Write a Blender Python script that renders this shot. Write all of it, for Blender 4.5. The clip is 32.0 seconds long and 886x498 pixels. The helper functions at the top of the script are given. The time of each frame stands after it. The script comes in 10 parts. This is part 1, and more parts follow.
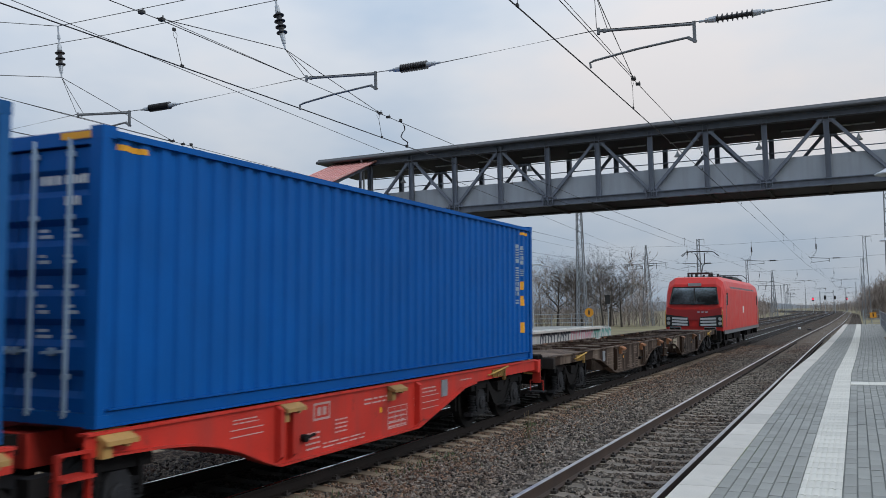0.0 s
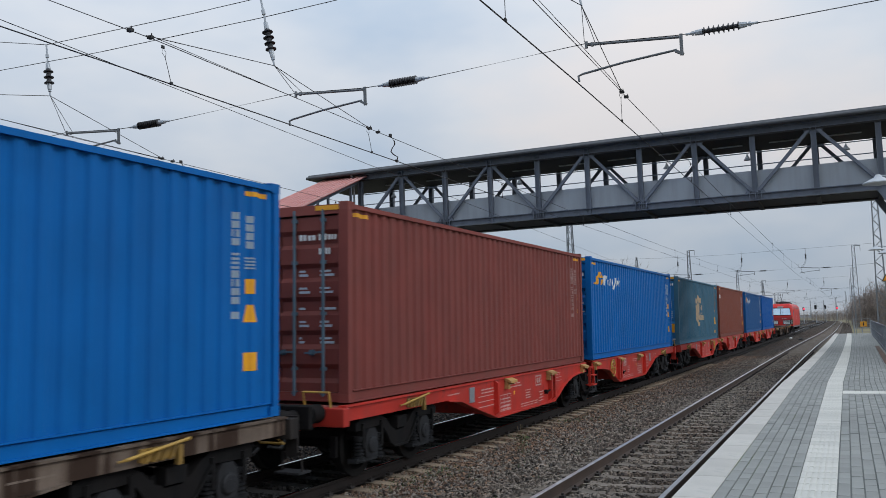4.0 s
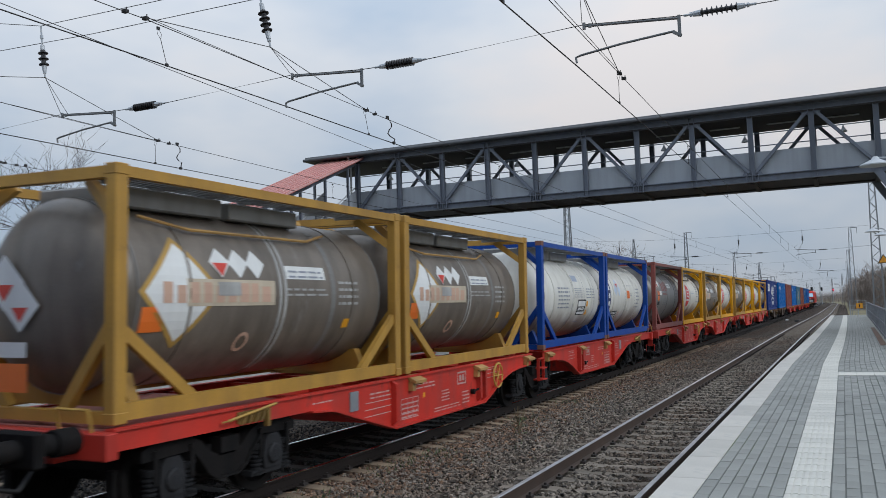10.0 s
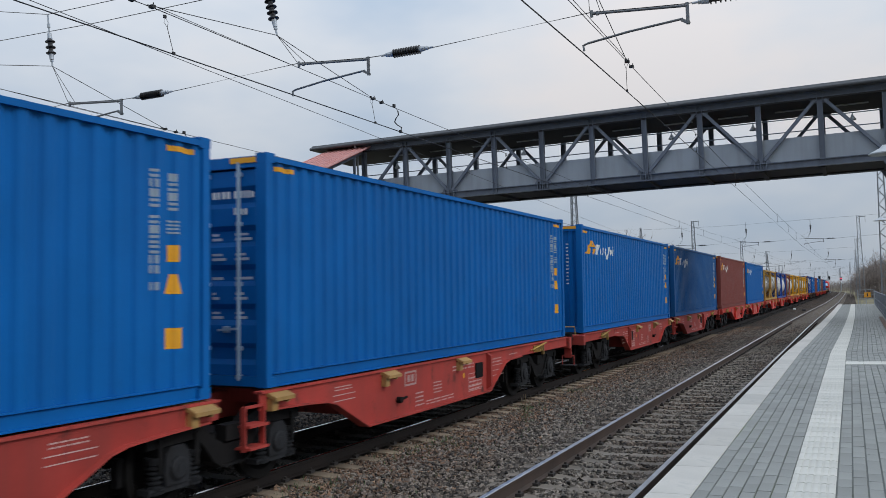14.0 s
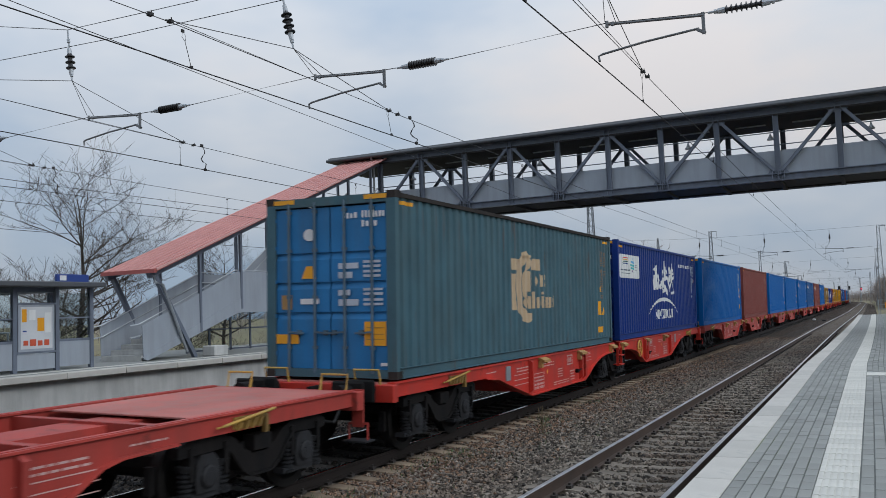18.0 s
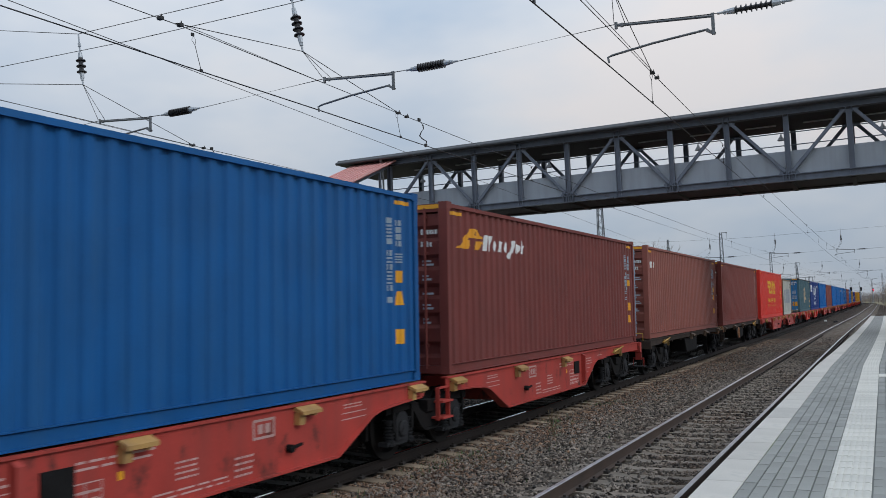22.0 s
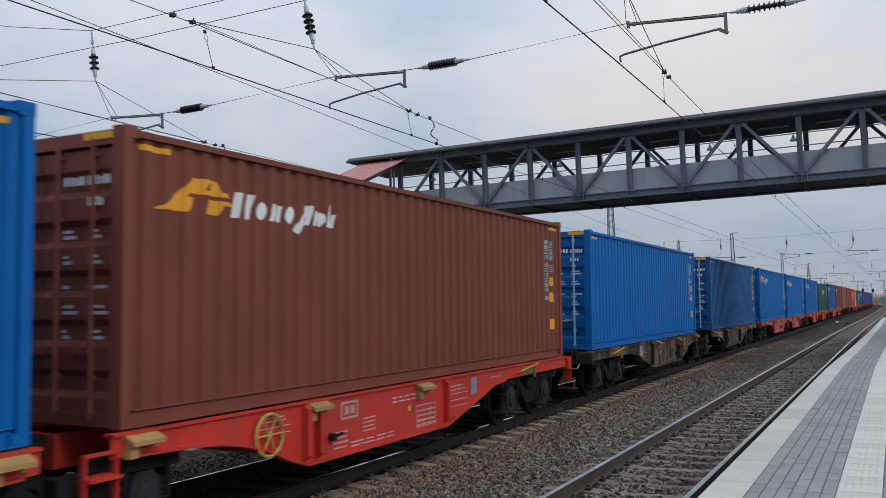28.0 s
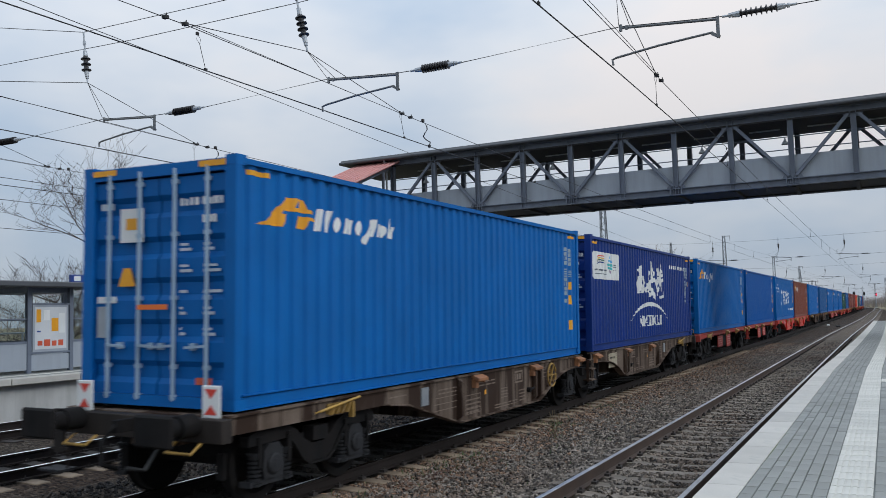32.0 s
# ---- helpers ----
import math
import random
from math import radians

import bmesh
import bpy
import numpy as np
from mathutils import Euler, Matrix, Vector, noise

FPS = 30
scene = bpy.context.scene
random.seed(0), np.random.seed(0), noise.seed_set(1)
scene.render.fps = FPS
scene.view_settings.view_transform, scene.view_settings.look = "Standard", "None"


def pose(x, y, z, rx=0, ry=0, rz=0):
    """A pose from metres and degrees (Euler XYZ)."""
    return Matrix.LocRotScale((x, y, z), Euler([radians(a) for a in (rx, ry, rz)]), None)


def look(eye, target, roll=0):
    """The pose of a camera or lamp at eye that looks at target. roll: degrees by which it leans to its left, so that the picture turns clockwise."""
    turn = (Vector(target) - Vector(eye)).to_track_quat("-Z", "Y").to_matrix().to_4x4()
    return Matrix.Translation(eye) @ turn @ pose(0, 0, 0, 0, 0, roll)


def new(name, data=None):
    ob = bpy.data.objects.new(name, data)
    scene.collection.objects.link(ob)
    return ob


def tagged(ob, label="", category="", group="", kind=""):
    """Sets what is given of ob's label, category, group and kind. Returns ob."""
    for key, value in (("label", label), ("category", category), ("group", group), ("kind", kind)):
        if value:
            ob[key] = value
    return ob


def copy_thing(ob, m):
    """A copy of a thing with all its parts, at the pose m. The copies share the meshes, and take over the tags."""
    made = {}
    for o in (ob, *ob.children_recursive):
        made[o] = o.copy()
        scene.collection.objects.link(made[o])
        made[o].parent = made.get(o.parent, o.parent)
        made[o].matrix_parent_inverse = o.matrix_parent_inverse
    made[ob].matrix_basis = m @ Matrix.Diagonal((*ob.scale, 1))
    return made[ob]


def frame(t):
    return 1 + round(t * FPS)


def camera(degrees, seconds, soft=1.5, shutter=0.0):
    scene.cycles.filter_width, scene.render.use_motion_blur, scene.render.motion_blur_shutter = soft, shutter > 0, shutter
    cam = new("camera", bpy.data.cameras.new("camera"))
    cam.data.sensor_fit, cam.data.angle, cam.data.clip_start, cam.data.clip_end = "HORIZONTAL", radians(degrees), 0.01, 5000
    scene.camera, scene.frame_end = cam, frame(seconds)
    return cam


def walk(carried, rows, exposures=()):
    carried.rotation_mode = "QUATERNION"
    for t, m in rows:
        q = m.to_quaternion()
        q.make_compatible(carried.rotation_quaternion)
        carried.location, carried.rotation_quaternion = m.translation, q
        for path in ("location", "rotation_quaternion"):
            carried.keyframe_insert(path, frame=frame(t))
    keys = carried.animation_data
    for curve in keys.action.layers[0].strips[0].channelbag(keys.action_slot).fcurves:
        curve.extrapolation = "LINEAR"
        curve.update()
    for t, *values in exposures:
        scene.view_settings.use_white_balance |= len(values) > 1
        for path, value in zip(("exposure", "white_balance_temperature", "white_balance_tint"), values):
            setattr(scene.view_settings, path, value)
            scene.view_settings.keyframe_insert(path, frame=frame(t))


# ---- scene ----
# camera: held by hand on the platform, it only turns a little
EYE = (0.0, 0.0, 2.134)
cam = camera(54.0, 32.0, soft=0.8, shutter=0.11)
TURNS = [
    (0, 94.306, 1.198, 25.405),
    (0.5, 94.578, 1.269, 25.403),
    (1, 94.769, 1.310, 25.388),
    (1.5, 94.908, 1.375, 25.332),
    (2, 95.032, 1.462, 25.214),
    (2.5, 95.099, 1.586, 25.101),
    (3, 95.160, 1.750, 25.027),
    (3.5, 95.218, 1.842, 24.937),
    (5.5, 95.155, 2.030, 24.819),
    (6, 95.088, 2.029, 24.806),
    (6.5, 94.996, 2.010, 24.793),
    (7, 94.892, 1.974, 24.783),
    (7.5, 94.769, 1.934, 24.782),
    (8, 94.636, 1.910, 24.800),
    (8.5, 94.476, 1.897, 24.799),
    (9, 94.314, 1.915, 24.768),
    (9.5, 94.175, 1.961, 24.727),
    (10, 94.055, 1.976, 24.695),
    (10.5, 93.894, 1.949, 24.682),
    (11, 93.651, 1.953, 24.683),
    (11.5, 93.483, 1.973, 24.681),
    (12, 93.407, 1.964, 24.711),
    (12.5, 93.400, 1.927, 24.766),
    (13, 93.406, 1.887, 24.866),
    (13.5, 93.378, 1.877, 24.998),
    (14, 93.321, 1.908, 25.135),
    (14.5, 93.287, 1.893, 25.301),
    (16.5, 93.747, 1.991, 25.850),
    (17, 93.904, 2.011, 25.941),
    (17.5, 94.043, 2.041, 26.063),
    (18, 94.103, 2.072, 26.221),
    (18.5, 94.114, 2.122, 26.367),
    (19, 94.117, 2.187, 26.470),
    (19.5, 94.125, 2.221, 26.571),
    (20, 94.126, 2.233, 26.669),
    (20.5, 94.131, 2.245, 26.745),
    (21, 94.163, 2.237, 26.802),
    (21.5, 94.198, 2.214, 26.831),
    (22, 94.258, 2.176, 26.857),
    (22.5, 94.324, 2.167, 26.910),
    (23, 94.337, 2.157, 26.998),
    (23.5, 94.326, 2.140, 27.092),
    (24, 94.336, 2.160, 27.170),
    (24.5, 94.342, 2.172, 27.265),
    (25, 94.320, 2.136, 27.372),
    (25.5, 94.272, 2.043, 27.447),
    (27.5, 94.178, 1.761, 27.508),
    (28, 94.169, 1.721, 27.483),
    (28.5, 94.175, 1.743, 27.472),
    (29, 94.201, 1.759, 27.438),
    (29.5, 94.273, 1.790, 27.411),
    (30, 94.338, 1.848, 27.382),
    (30.5, 94.398, 1.858, 27.331),
    (31, 94.394, 1.859, 27.269),
    (31.5, 94.348, 1.816, 27.160),
    (32, 94.327, 1.675, 26.997),]
GLOW = [(0, 0.0), (10.6, 0.0), (10.9, 0.13), (11.1, 0.13), (11.5, 0.0), (14.5, 0.0), (17, -0.06), (18.3, -0.04), (19, 0.02), (20, -0.05), (24.2, -0.05), (25, 0.07), (28, -0.04), (31.0, -0.04), (32, 0.08)]      # the camera's own exposure
walk(cam, [(t, pose(*EYE, rx, ry, rz)) for t, rx, ry, rz in TURNS], GLOW)

# the train: distance run in metres, and the front of each load at the clip's start
def run(t):
    u = t / 32.0
    return 577.31 * u - 17.79 * u * u + 0.98 * u ** 3


TRACK_X, CANT = -7.74, 1.335      # the train's track, leaning a little to the platform
BEND_Y, BEND_R = 285.0, 1400.0     # the line is straight, then bends to the left


def on_line(x, s, z=0.0):
    """A point beside the line: x metres from the camera's parallel, s metres along it; and its heading."""
    if s <= BEND_Y:
        return Vector((x, s, z)), 0.0
    a = (s - BEND_Y) / BEND_R
    r = BEND_R + x
    return Vector((-BEND_R + r * math.cos(a), BEND_Y + r * math.sin(a), z)), a


# ---- light ----
world = bpy.data.worlds.new("overcast_sky")
scene.world = world
world.use_nodes = True
wn, wl = world.node_tree.nodes, world.node_tree.links
wn.clear()
w_out = wn.new("ShaderNodeOutputWorld")
w_bg = wn.new("ShaderNodeBackground")
w_sky = wn.new("ShaderNodeTexSky")
w_sky.sky_type = "NISHITA"
w_sky.sun_disc = False
w_sky.sun_elevation, w_sky.sun_rotation = radians(32), radians(96)
w_geo = wn.new("ShaderNodeTexCoord")
w_map = wn.new("ShaderNodeMapping")
w_map.inputs["Scale"].default_value = (1.0, 1.0, 2.4)
w_noise = wn.new("ShaderNodeTexNoise")
w_noise.inputs["Scale"].default_value = 1.7
w_noise.inputs["Detail"].default_value = 5.0
w_noise.inputs["Roughness"].default_value = 0.5
w_ramp = wn.new("ShaderNodeValToRGB")
w_ramp.color_ramp.elements[0].position, w_ramp.color_ramp.elements[0].color = 0.38, (0.412, 0.58, 0.80, 1)
w_ramp.color_ramp.elements[1].position, w_ramp.color_ramp.elements[1].color = 0.60, (0.80, 0.855, 0.935, 1)
w_warm = w_ramp.color_ramp.elements.new(0.70)
w_warm.color = (0.94, 0.915, 0.93, 1)
w_mix = wn.new("ShaderNodeMix")
w_mix.data_type = "RGBA"
w_mix.inputs["Factor"].default_value = 0.93
w_gain = wn.new("ShaderNodeMix")
w_gain.data_type, w_gain.blend_type = "RGBA", "MULTIPLY"
w_gain.inputs["Factor"].default_value = 1.0
w_gain.inputs[7].default_value = (0.09, 0.09, 0.09, 1)
wl.new(w_geo.outputs["Generated"], w_map.inputs["Vector"])
wl.new(w_map.outputs["Vector"], w_noise.inputs["Vector"])
wl.new(w_noise.outputs["Fac"], w_ramp.inputs["Fac"])
wl.new(w_sky.outputs["Color"], w_gain.inputs[6])
wl.new(w_gain.outputs[2], w_mix.inputs[6])
wl.new(w_ramp.outputs["Color"], w_mix.inputs[7])
# an overcast sky grows brighter towards the zenith
w_sep = wn.new("ShaderNodeSeparateXYZ")
w_up = wn.new("ShaderNodeMapRange")
w_up.inputs["To Min"].default_value, w_up.inputs["To Max"].default_value = 0.74, 2.0
w_cie = wn.new("ShaderNodeMix")
w_cie.data_type, w_cie.blend_type = "RGBA", "MULTIPLY"
w_cie.inputs["Factor"].default_value = 1.0
wl.new(w_geo.outputs["Generated"], w_sep.inputs[0])
wl.new(w_sep.outputs["Z"], w_up.inputs["Value"])
wl.new(w_mix.outputs[2], w_cie.inputs[6])
wl.new(w_up.outputs[0], w_cie.inputs[7])
wl.new(w_cie.outputs[2], w_bg.inputs["Color"])
wl.new(w_bg.outputs["Background"], w_out.inputs["Surface"])
w_bg.inputs["Strength"].default_value = 0.80

sun = new("sun", bpy.data.lights.new("sun", "SUN"))
sun.data.energy, sun.data.angle, sun.data.color = 1.12, radians(20), (0.93, 0.97, 1.0)
sun.matrix_world = look((0, 0, 60), (-28, 3, 42.5))

# ---- materials ----
def surf(name, col, rough=0.6, metal=0.0, var=0.18, scale=1.5, fine=40.0, bump=0.15, dist=0.004, rand=0.0,
         stain=None, stain_at=0.6, stain_scale=(2.0, 2.0, 2.0), stain_soft=0.12, glow=0.0, coat=0.0, space="Object", dirt=None, dirt_amt=0.35, spec=0.5):
    """A painted, stained or raw surface: two scales of variation, stains of another colour, fine relief."""
    m = bpy.data.materials.new(name)
    m.use_nodes = True
    nt = m.node_tree
    n, l = nt.nodes, nt.links
    b = n["Principled BSDF"]
    b.inputs["Metallic"].default_value = metal
    b.inputs["Specular IOR Level"].default_value = spec
    tc = n.new("ShaderNodeTexCoord")
    vec = tc.outputs[space]
    big = n.new("ShaderNodeTexNoise")
    big.inputs["Scale"].default_value, big.inputs["Detail"].default_value = scale, 6.0
    l.new(vec, big.inputs["Vector"])
    small = n.new("ShaderNodeTexNoise")
    small.inputs["Scale"].default_value, small.inputs["Detail"].default_value = fine, 4.0
    l.new(vec, small.inputs["Vector"])
    mixed = n.new("ShaderNodeMath")
    mixed.operation = "MULTIPLY_ADD"
    mixed.inputs[1].default_value = 0.35
    l.new(small.outputs["Fac"], mixed.inputs[0])
    l.new(big.outputs["Fac"], mixed.inputs[2])
    ramp = n.new("ShaderNodeValToRGB")
    e = ramp.color_ramp.elements
    e[0].position, e[1].position = 0.42, 0.92
    e[0].color = (*[c * (1 - var) for c in col], 1)
    e[1].color = (*[min(1, c * (1 + var)) for c in col], 1)
    l.new(mixed.outputs[0], ramp.inputs["Fac"])
    out = ramp.outputs["Color"]
    if dirt:
        mp0 = n.new("ShaderNodeMapping")
        mp0.inputs["Scale"].default_value = (3.0, 3.0, 0.35)
        l.new(vec, mp0.inputs["Vector"])
        dn = n.new("ShaderNodeTexNoise")
        dn.inputs["Scale"].default_value, dn.inputs["Detail"].default_value = 1.3, 7.0
        l.new(mp0.outputs["Vector"], dn.inputs["Vector"])
        dr = n.new("ShaderNodeMapRange")
        dr.inputs["From Min"].default_value, dr.inputs["From Max"].default_value = 0.42, 0.78
        dr.inputs["To Max"].default_value = dirt_amt
        l.new(dn.outputs["Fac"], dr.inputs["Value"])
        mx0 = n.new("ShaderNodeMix")
        mx0.data_type = "RGBA"
        l.new(dr.outputs[0], mx0.inputs["Factor"])
        l.new(out, mx0.inputs[6])
        mx0.inputs[7].default_value = (*dirt, 1)
        out = mx0.outputs[2]
    if stain:
        mp = n.new("ShaderNodeMapping")
        mp.inputs["Scale"].default_value = stain_scale
        l.new(vec, mp.inputs["Vector"])
        sn = n.new("ShaderNodeTexNoise")
        sn.inputs["Scale"].default_value, sn.inputs["Detail"].default_value, sn.inputs["Roughness"].default_value = 1.0, 8.0, 0.65
        l.new(mp.outputs["Vector"], sn.inputs["Vector"])
        sr = n.new("ShaderNodeMapRange")
        sr.inputs["From Min"].default_value, sr.inputs["From Max"].default_value = stain_at, stain_at + stain_soft
        l.new(sn.outputs["Fac"], sr.inputs["Value"])
        mx = n.new("ShaderNodeMix")
        mx.data_type = "RGBA"
        l.new(sr.outputs[0], mx.inputs["Factor"])
        l.new(out, mx.inputs[6])
        mx.inputs[7].default_value = (*stain, 1)
        out = mx.outputs[2]
    if rand:
        oi = n.new("ShaderNodeObjectInfo")
        rr = n.new("ShaderNodeMapRange")
        rr.inputs["To Min"].default_value, rr.inputs["To Max"].default_value = 1 - rand, 1 + rand
        l.new(oi.outputs["Random"], rr.inputs["Value"])
        hv = n.new("ShaderNodeHueSaturation")
        l.new(rr.outputs[0], hv.inputs["Value"])
        l.new(out, hv.inputs["Color"])
        out = hv.outputs["Color"]
    l.new(out, b.inputs["Base Color"])
    rg = n.new("ShaderNodeMapRange")
    rg.inputs["To Min"].default_value, rg.inputs["To Max"].default_value = max(0.03, rough - 0.12), min(1, rough + 0.12)
    l.new(big.outputs["Fac"], rg.inputs["Value"])
    l.new(rg.outputs[0], b.inputs["Roughness"])
    if bump:
        bp = n.new("ShaderNodeBump")
        bp.inputs["Strength"].default_value, bp.inputs["Distance"].default_value = bump, dist
        l.new(small.outputs["Fac"], bp.inputs["Height"])
        l.new(bp.outputs["Normal"], b.inputs["Normal"])
    if glow:
        b.inputs["Emission Color"].default_value = (*col, 1)
        b.inputs["Emission Strength"].default_value = glow
    return m


def island(m, amount=0.35):
    """Vary a material of joined pieces piece by piece."""
    n, l = m.node_tree.nodes, m.node_tree.links
    b = n["Principled BSDF"]
    src = b.inputs["Base Color"].links[0].from_socket
    g = n.new("ShaderNodeNewGeometry")
    r = n.new("ShaderNodeMapRange")
    r.inputs["To Min"].default_value, r.inputs["To Max"].default_value = 1 - amount, 1 + amount
    l.new(g.outputs["Random Per Island"], r.inputs["Value"])
    h = n.new("ShaderNodeHueSaturation")
    l.new(r.outputs[0], h.inputs["Value"])
    l.new(src, h.inputs["Color"])
    l.new(h.outputs["Color"], b.inputs["Base Color"])
    return m


def glass_mat(name, tint=(0.75, 0.8, 0.82), rough=0.03):
    m = bpy.data.materials.new(name)
    m.use_nodes = True
    b = m.node_tree.nodes["Principled BSDF"]
    b.inputs["Base Color"].default_value = (*tint, 1)
    b.inputs["Roughness"].default_value = rough
    b.inputs["Transmission Weight"].default_value = 1.0
    b.inputs["IOR"].default_value = 1.1
    return m


# ---- mesh helpers ----
def B():
    return bmesh.new()


def quad_box(bm, c):
    """A box from its eight corners, bottom four then top four, each anticlockwise."""
    v = [bm.verts.new(p) for p in c]
    for f in ((3, 2, 1, 0), (4, 5, 6, 7), (0, 1, 5, 4), (1, 2, 6, 5), (2, 3, 7, 6), (3, 0, 4, 7)):
        bm.faces.new([v[i] for i in f])
    return v


def box(bm, x0, x1, y0, y1, z0, z1, m=None):
    c = [Vector(p) for p in ((x0, y0, z0), (x1, y0, z0), (x1, y1, z0), (x0, y1, z0), (x0, y0, z1), (x1, y0, z1), (x1, y1, z1), (x0, y1, z1))]
    if m:
        c = [m @ p for p in c]
    return quad_box(bm, c)


def frame_of(p, q):
    d = (Vector(q) - Vector(p)).normalized()
    up = Vector((0, 0, 1)) if abs(d.z) < 0.95 else Vector((1, 0, 0))
    s = d.cross(up).normalized()
    return d, s, s.cross(d)


def bar(bm, p, q, w, h=None):
    """A square bar from p to q."""
    h = h or w
    p, q = Vector(p), Vector(q)
    d, s, u = frame_of(p, q)
    a = [(-w / 2, -h / 2), (w / 2, -h / 2), (w / 2, h / 2), (-w / 2, h / 2)]
    quad_box(bm, [p + s * i + u * j for i, j in a] + [q + s * i + u * j for i, j in a])


def rod(bm, p, q, r, n=8, r2=None):
    """A round bar from p to q."""
    r2 = r if r2 is None else r2
    p, q = Vector(p), Vector(q)
    d, s, u = frame_of(p, q)
    ring = lambda c, rr: [bm.verts.new(c + (s * math.cos(6.28318 * i / n) + u * math.sin(6.28318 * i / n)) * rr) for i in range(n)]
    a, b = ring(p, r), ring(q, r2)
    for i in range(n):
        bm.faces.new((a[i], a[(i + 1) % n], b[(i + 1) % n], b[i]))
    bm.faces.new(a[::-1])
    bm.faces.new(b)


def tube(bm, pts, r, n=6):
    """A bent round bar through pts."""
    pts = [Vector(p) for p in pts]
    last = None
    for i, p in enumerate(pts):
        d, s, u = frame_of(pts[max(0, i - 1)], pts[min(len(pts) - 1, i + 1)])
        ring = [bm.verts.new(p + (s * math.cos(6.28318 * j / n) + u * math.sin(6.28318 * j / n)) * r) for j in range(n)]
        if last:
            k = max(range(n), key=lambda a: -(last[0].co - p - ring[a].co + pts[i - 1]).length)
            for j in range(n):
                bm.faces.new((last[j], last[(j + 1) % n], ring[(j + 1 + k) % n], ring[(j + k) % n]))
            ring = ring[k:] + ring[:k]
        else:
            bm.faces.new(ring[::-1])
        last = ring
    bm.faces.new(last)


def prism(bm, poly, a, b, axis="x"):
    """A flat outline pushed from a to b along an axis; outline in the two other axes, in order."""
    put = {"x": lambda u, v, w: (w, u, v), "y": lambda u, v, w: (u, w, v), "z": lambda u, v, w: (u, v, w)}[axis]
    lo = [bm.verts.new(put(u, v, a)) for u, v in poly]
    hi = [bm.verts.new(put(u, v, b)) for u, v in poly]
    n = len(poly)
    for i in range(n):
        bm.faces.new((lo[i], lo[(i + 1) % n], hi[(i + 1) % n], hi[i]))
    bm.faces.new(lo[::-1])
    bm.faces.new(hi)


def lathe(bm, prof, n=16, m=None):
    """A turned shape: profile of (radius, z)."""
    rings = []
    for r, z in prof:
        ring = []
        for i in range(n):
            p = Vector((r * math.cos(6.28318 * i / n), r * math.sin(6.28318 * i / n), z))
            ring.append(bm.verts.new(m @ p if m else p))
        rings.append(ring)
    for a, b in zip(rings, rings[1:]):
        for i in range(n):
            bm.faces.new((a[i], a[(i + 1) % n], b[(i + 1) % n], b[i]))
    bm.faces.new(rings[0][::-1])
    bm.faces.new(rings[-1])


def mesh_of(bm, name, material, smooth=False, bevel=0.0):
    if bevel:
        bmesh.ops.bevel(bm, geom=bm.edges[:], offset=bevel, segments=1, affect="EDGES", clamp_overlap=True)
    bmesh.ops.recalc_face_normals(bm, faces=bm.faces)
    me = bpy.data.meshes.new(name)
    bm.to_mesh(me)
    bm.free()
    me.materials.append(material)
    if smooth:
        me.shade_smooth()
        me.set_sharp_from_angle(angle=radians(40))
    return me


def part(name, bm, material, parent, label="", smooth=False, bevel=0.0, at=None):
    """One mesh under a thing or under a part."""
    ob = new(name, mesh_of(bm, name, material, smooth, bevel))
    ob.parent = parent
    if at:
        ob.matrix_basis = at
    return tagged(ob, label) if label else ob


def piece(name, me, parent, m):
    """A repeat of a part that shares its mesh."""
    ob = new(name, me)
    ob.parent = parent
    ob.matrix_basis = m
    return ob


def thing(name, label, category, group="", at=None):
    ob = new(name)
    ob.empty_display_size = 0.2
    if at:
        ob.matrix_basis = at
    return tagged(ob, label, category, group)


def solid(name, bm, material, label, category, group="", kind="", smooth=False, bevel=0.0):
    return tagged(new(name, mesh_of(bm, name, material, smooth, bevel)), label, category, group, kind)


def mesh_from(name, verts, faces, material):
    me = bpy.data.meshes.new(name)
    me.from_pydata(verts, [], faces)
    me.materials.append(material)
    me.update()
    return me


T = Matrix.Translation
RX = lambda a: Matrix.Rotation(radians(a), 4, "X")
RY = lambda a: Matrix.Rotation(radians(a), 4, "Y")
RZ = lambda a: Matrix.Rotation(radians(a), 4, "Z")

# paints and surfaces
RUST = (0.10, 0.045, 0.025)
DUST = (0.16, 0.14, 0.125)
M_BLUE = surf("blue_paint", (0.0025, 0.113, 0.365), 0.5, var=0.10, rand=0.06, bump=0.08, spec=0.15, dirt=(0.01, 0.085, 0.27), dirt_amt=0.3, stain=RUST, stain_at=0.72, stain_scale=(6, 6, 2.5))
M_BLUE_DEEP = surf("deep_blue_container_paint", (0.001, 0.080, 0.305), 0.5, var=0.10, rand=0.06, bump=0.08, spec=0.15, dirt=(0.01, 0.085, 0.27), dirt_amt=0.3, stain=RUST, stain_at=0.72, stain_scale=(6, 6, 2.5))
M_BLUE_DULL = surf("faded_blue_paint", (0.0045, 0.080, 0.245), 0.55, var=0.14, rand=0.08, bump=0.08, spec=0.25, dirt=(0.03, 0.095, 0.19), dirt_amt=0.35, stain=RUST, stain_at=0.70, stain_scale=(6, 6, 2.5))
M_NAVY = surf("navy_paint", (0.0024, 0.026, 0.170), 0.5, var=0.12, rand=0.05, bump=0.08, spec=0.25, dirt=(0.025, 0.06, 0.15), dirt_amt=0.25, stain=RUST, stain_at=0.74, stain_scale=(6, 6, 2.5))
M_BROWN = surf("brown_oxide_paint", (0.200, 0.047, 0.037), 0.6, var=0.14, rand=0.12, bump=0.1, spec=0.3, dirt=(0.17, 0.070, 0.055), dirt_amt=0.35, stain=(0.06, 0.035, 0.03), stain_at=0.68, stain_scale=(5, 5, 1.5))
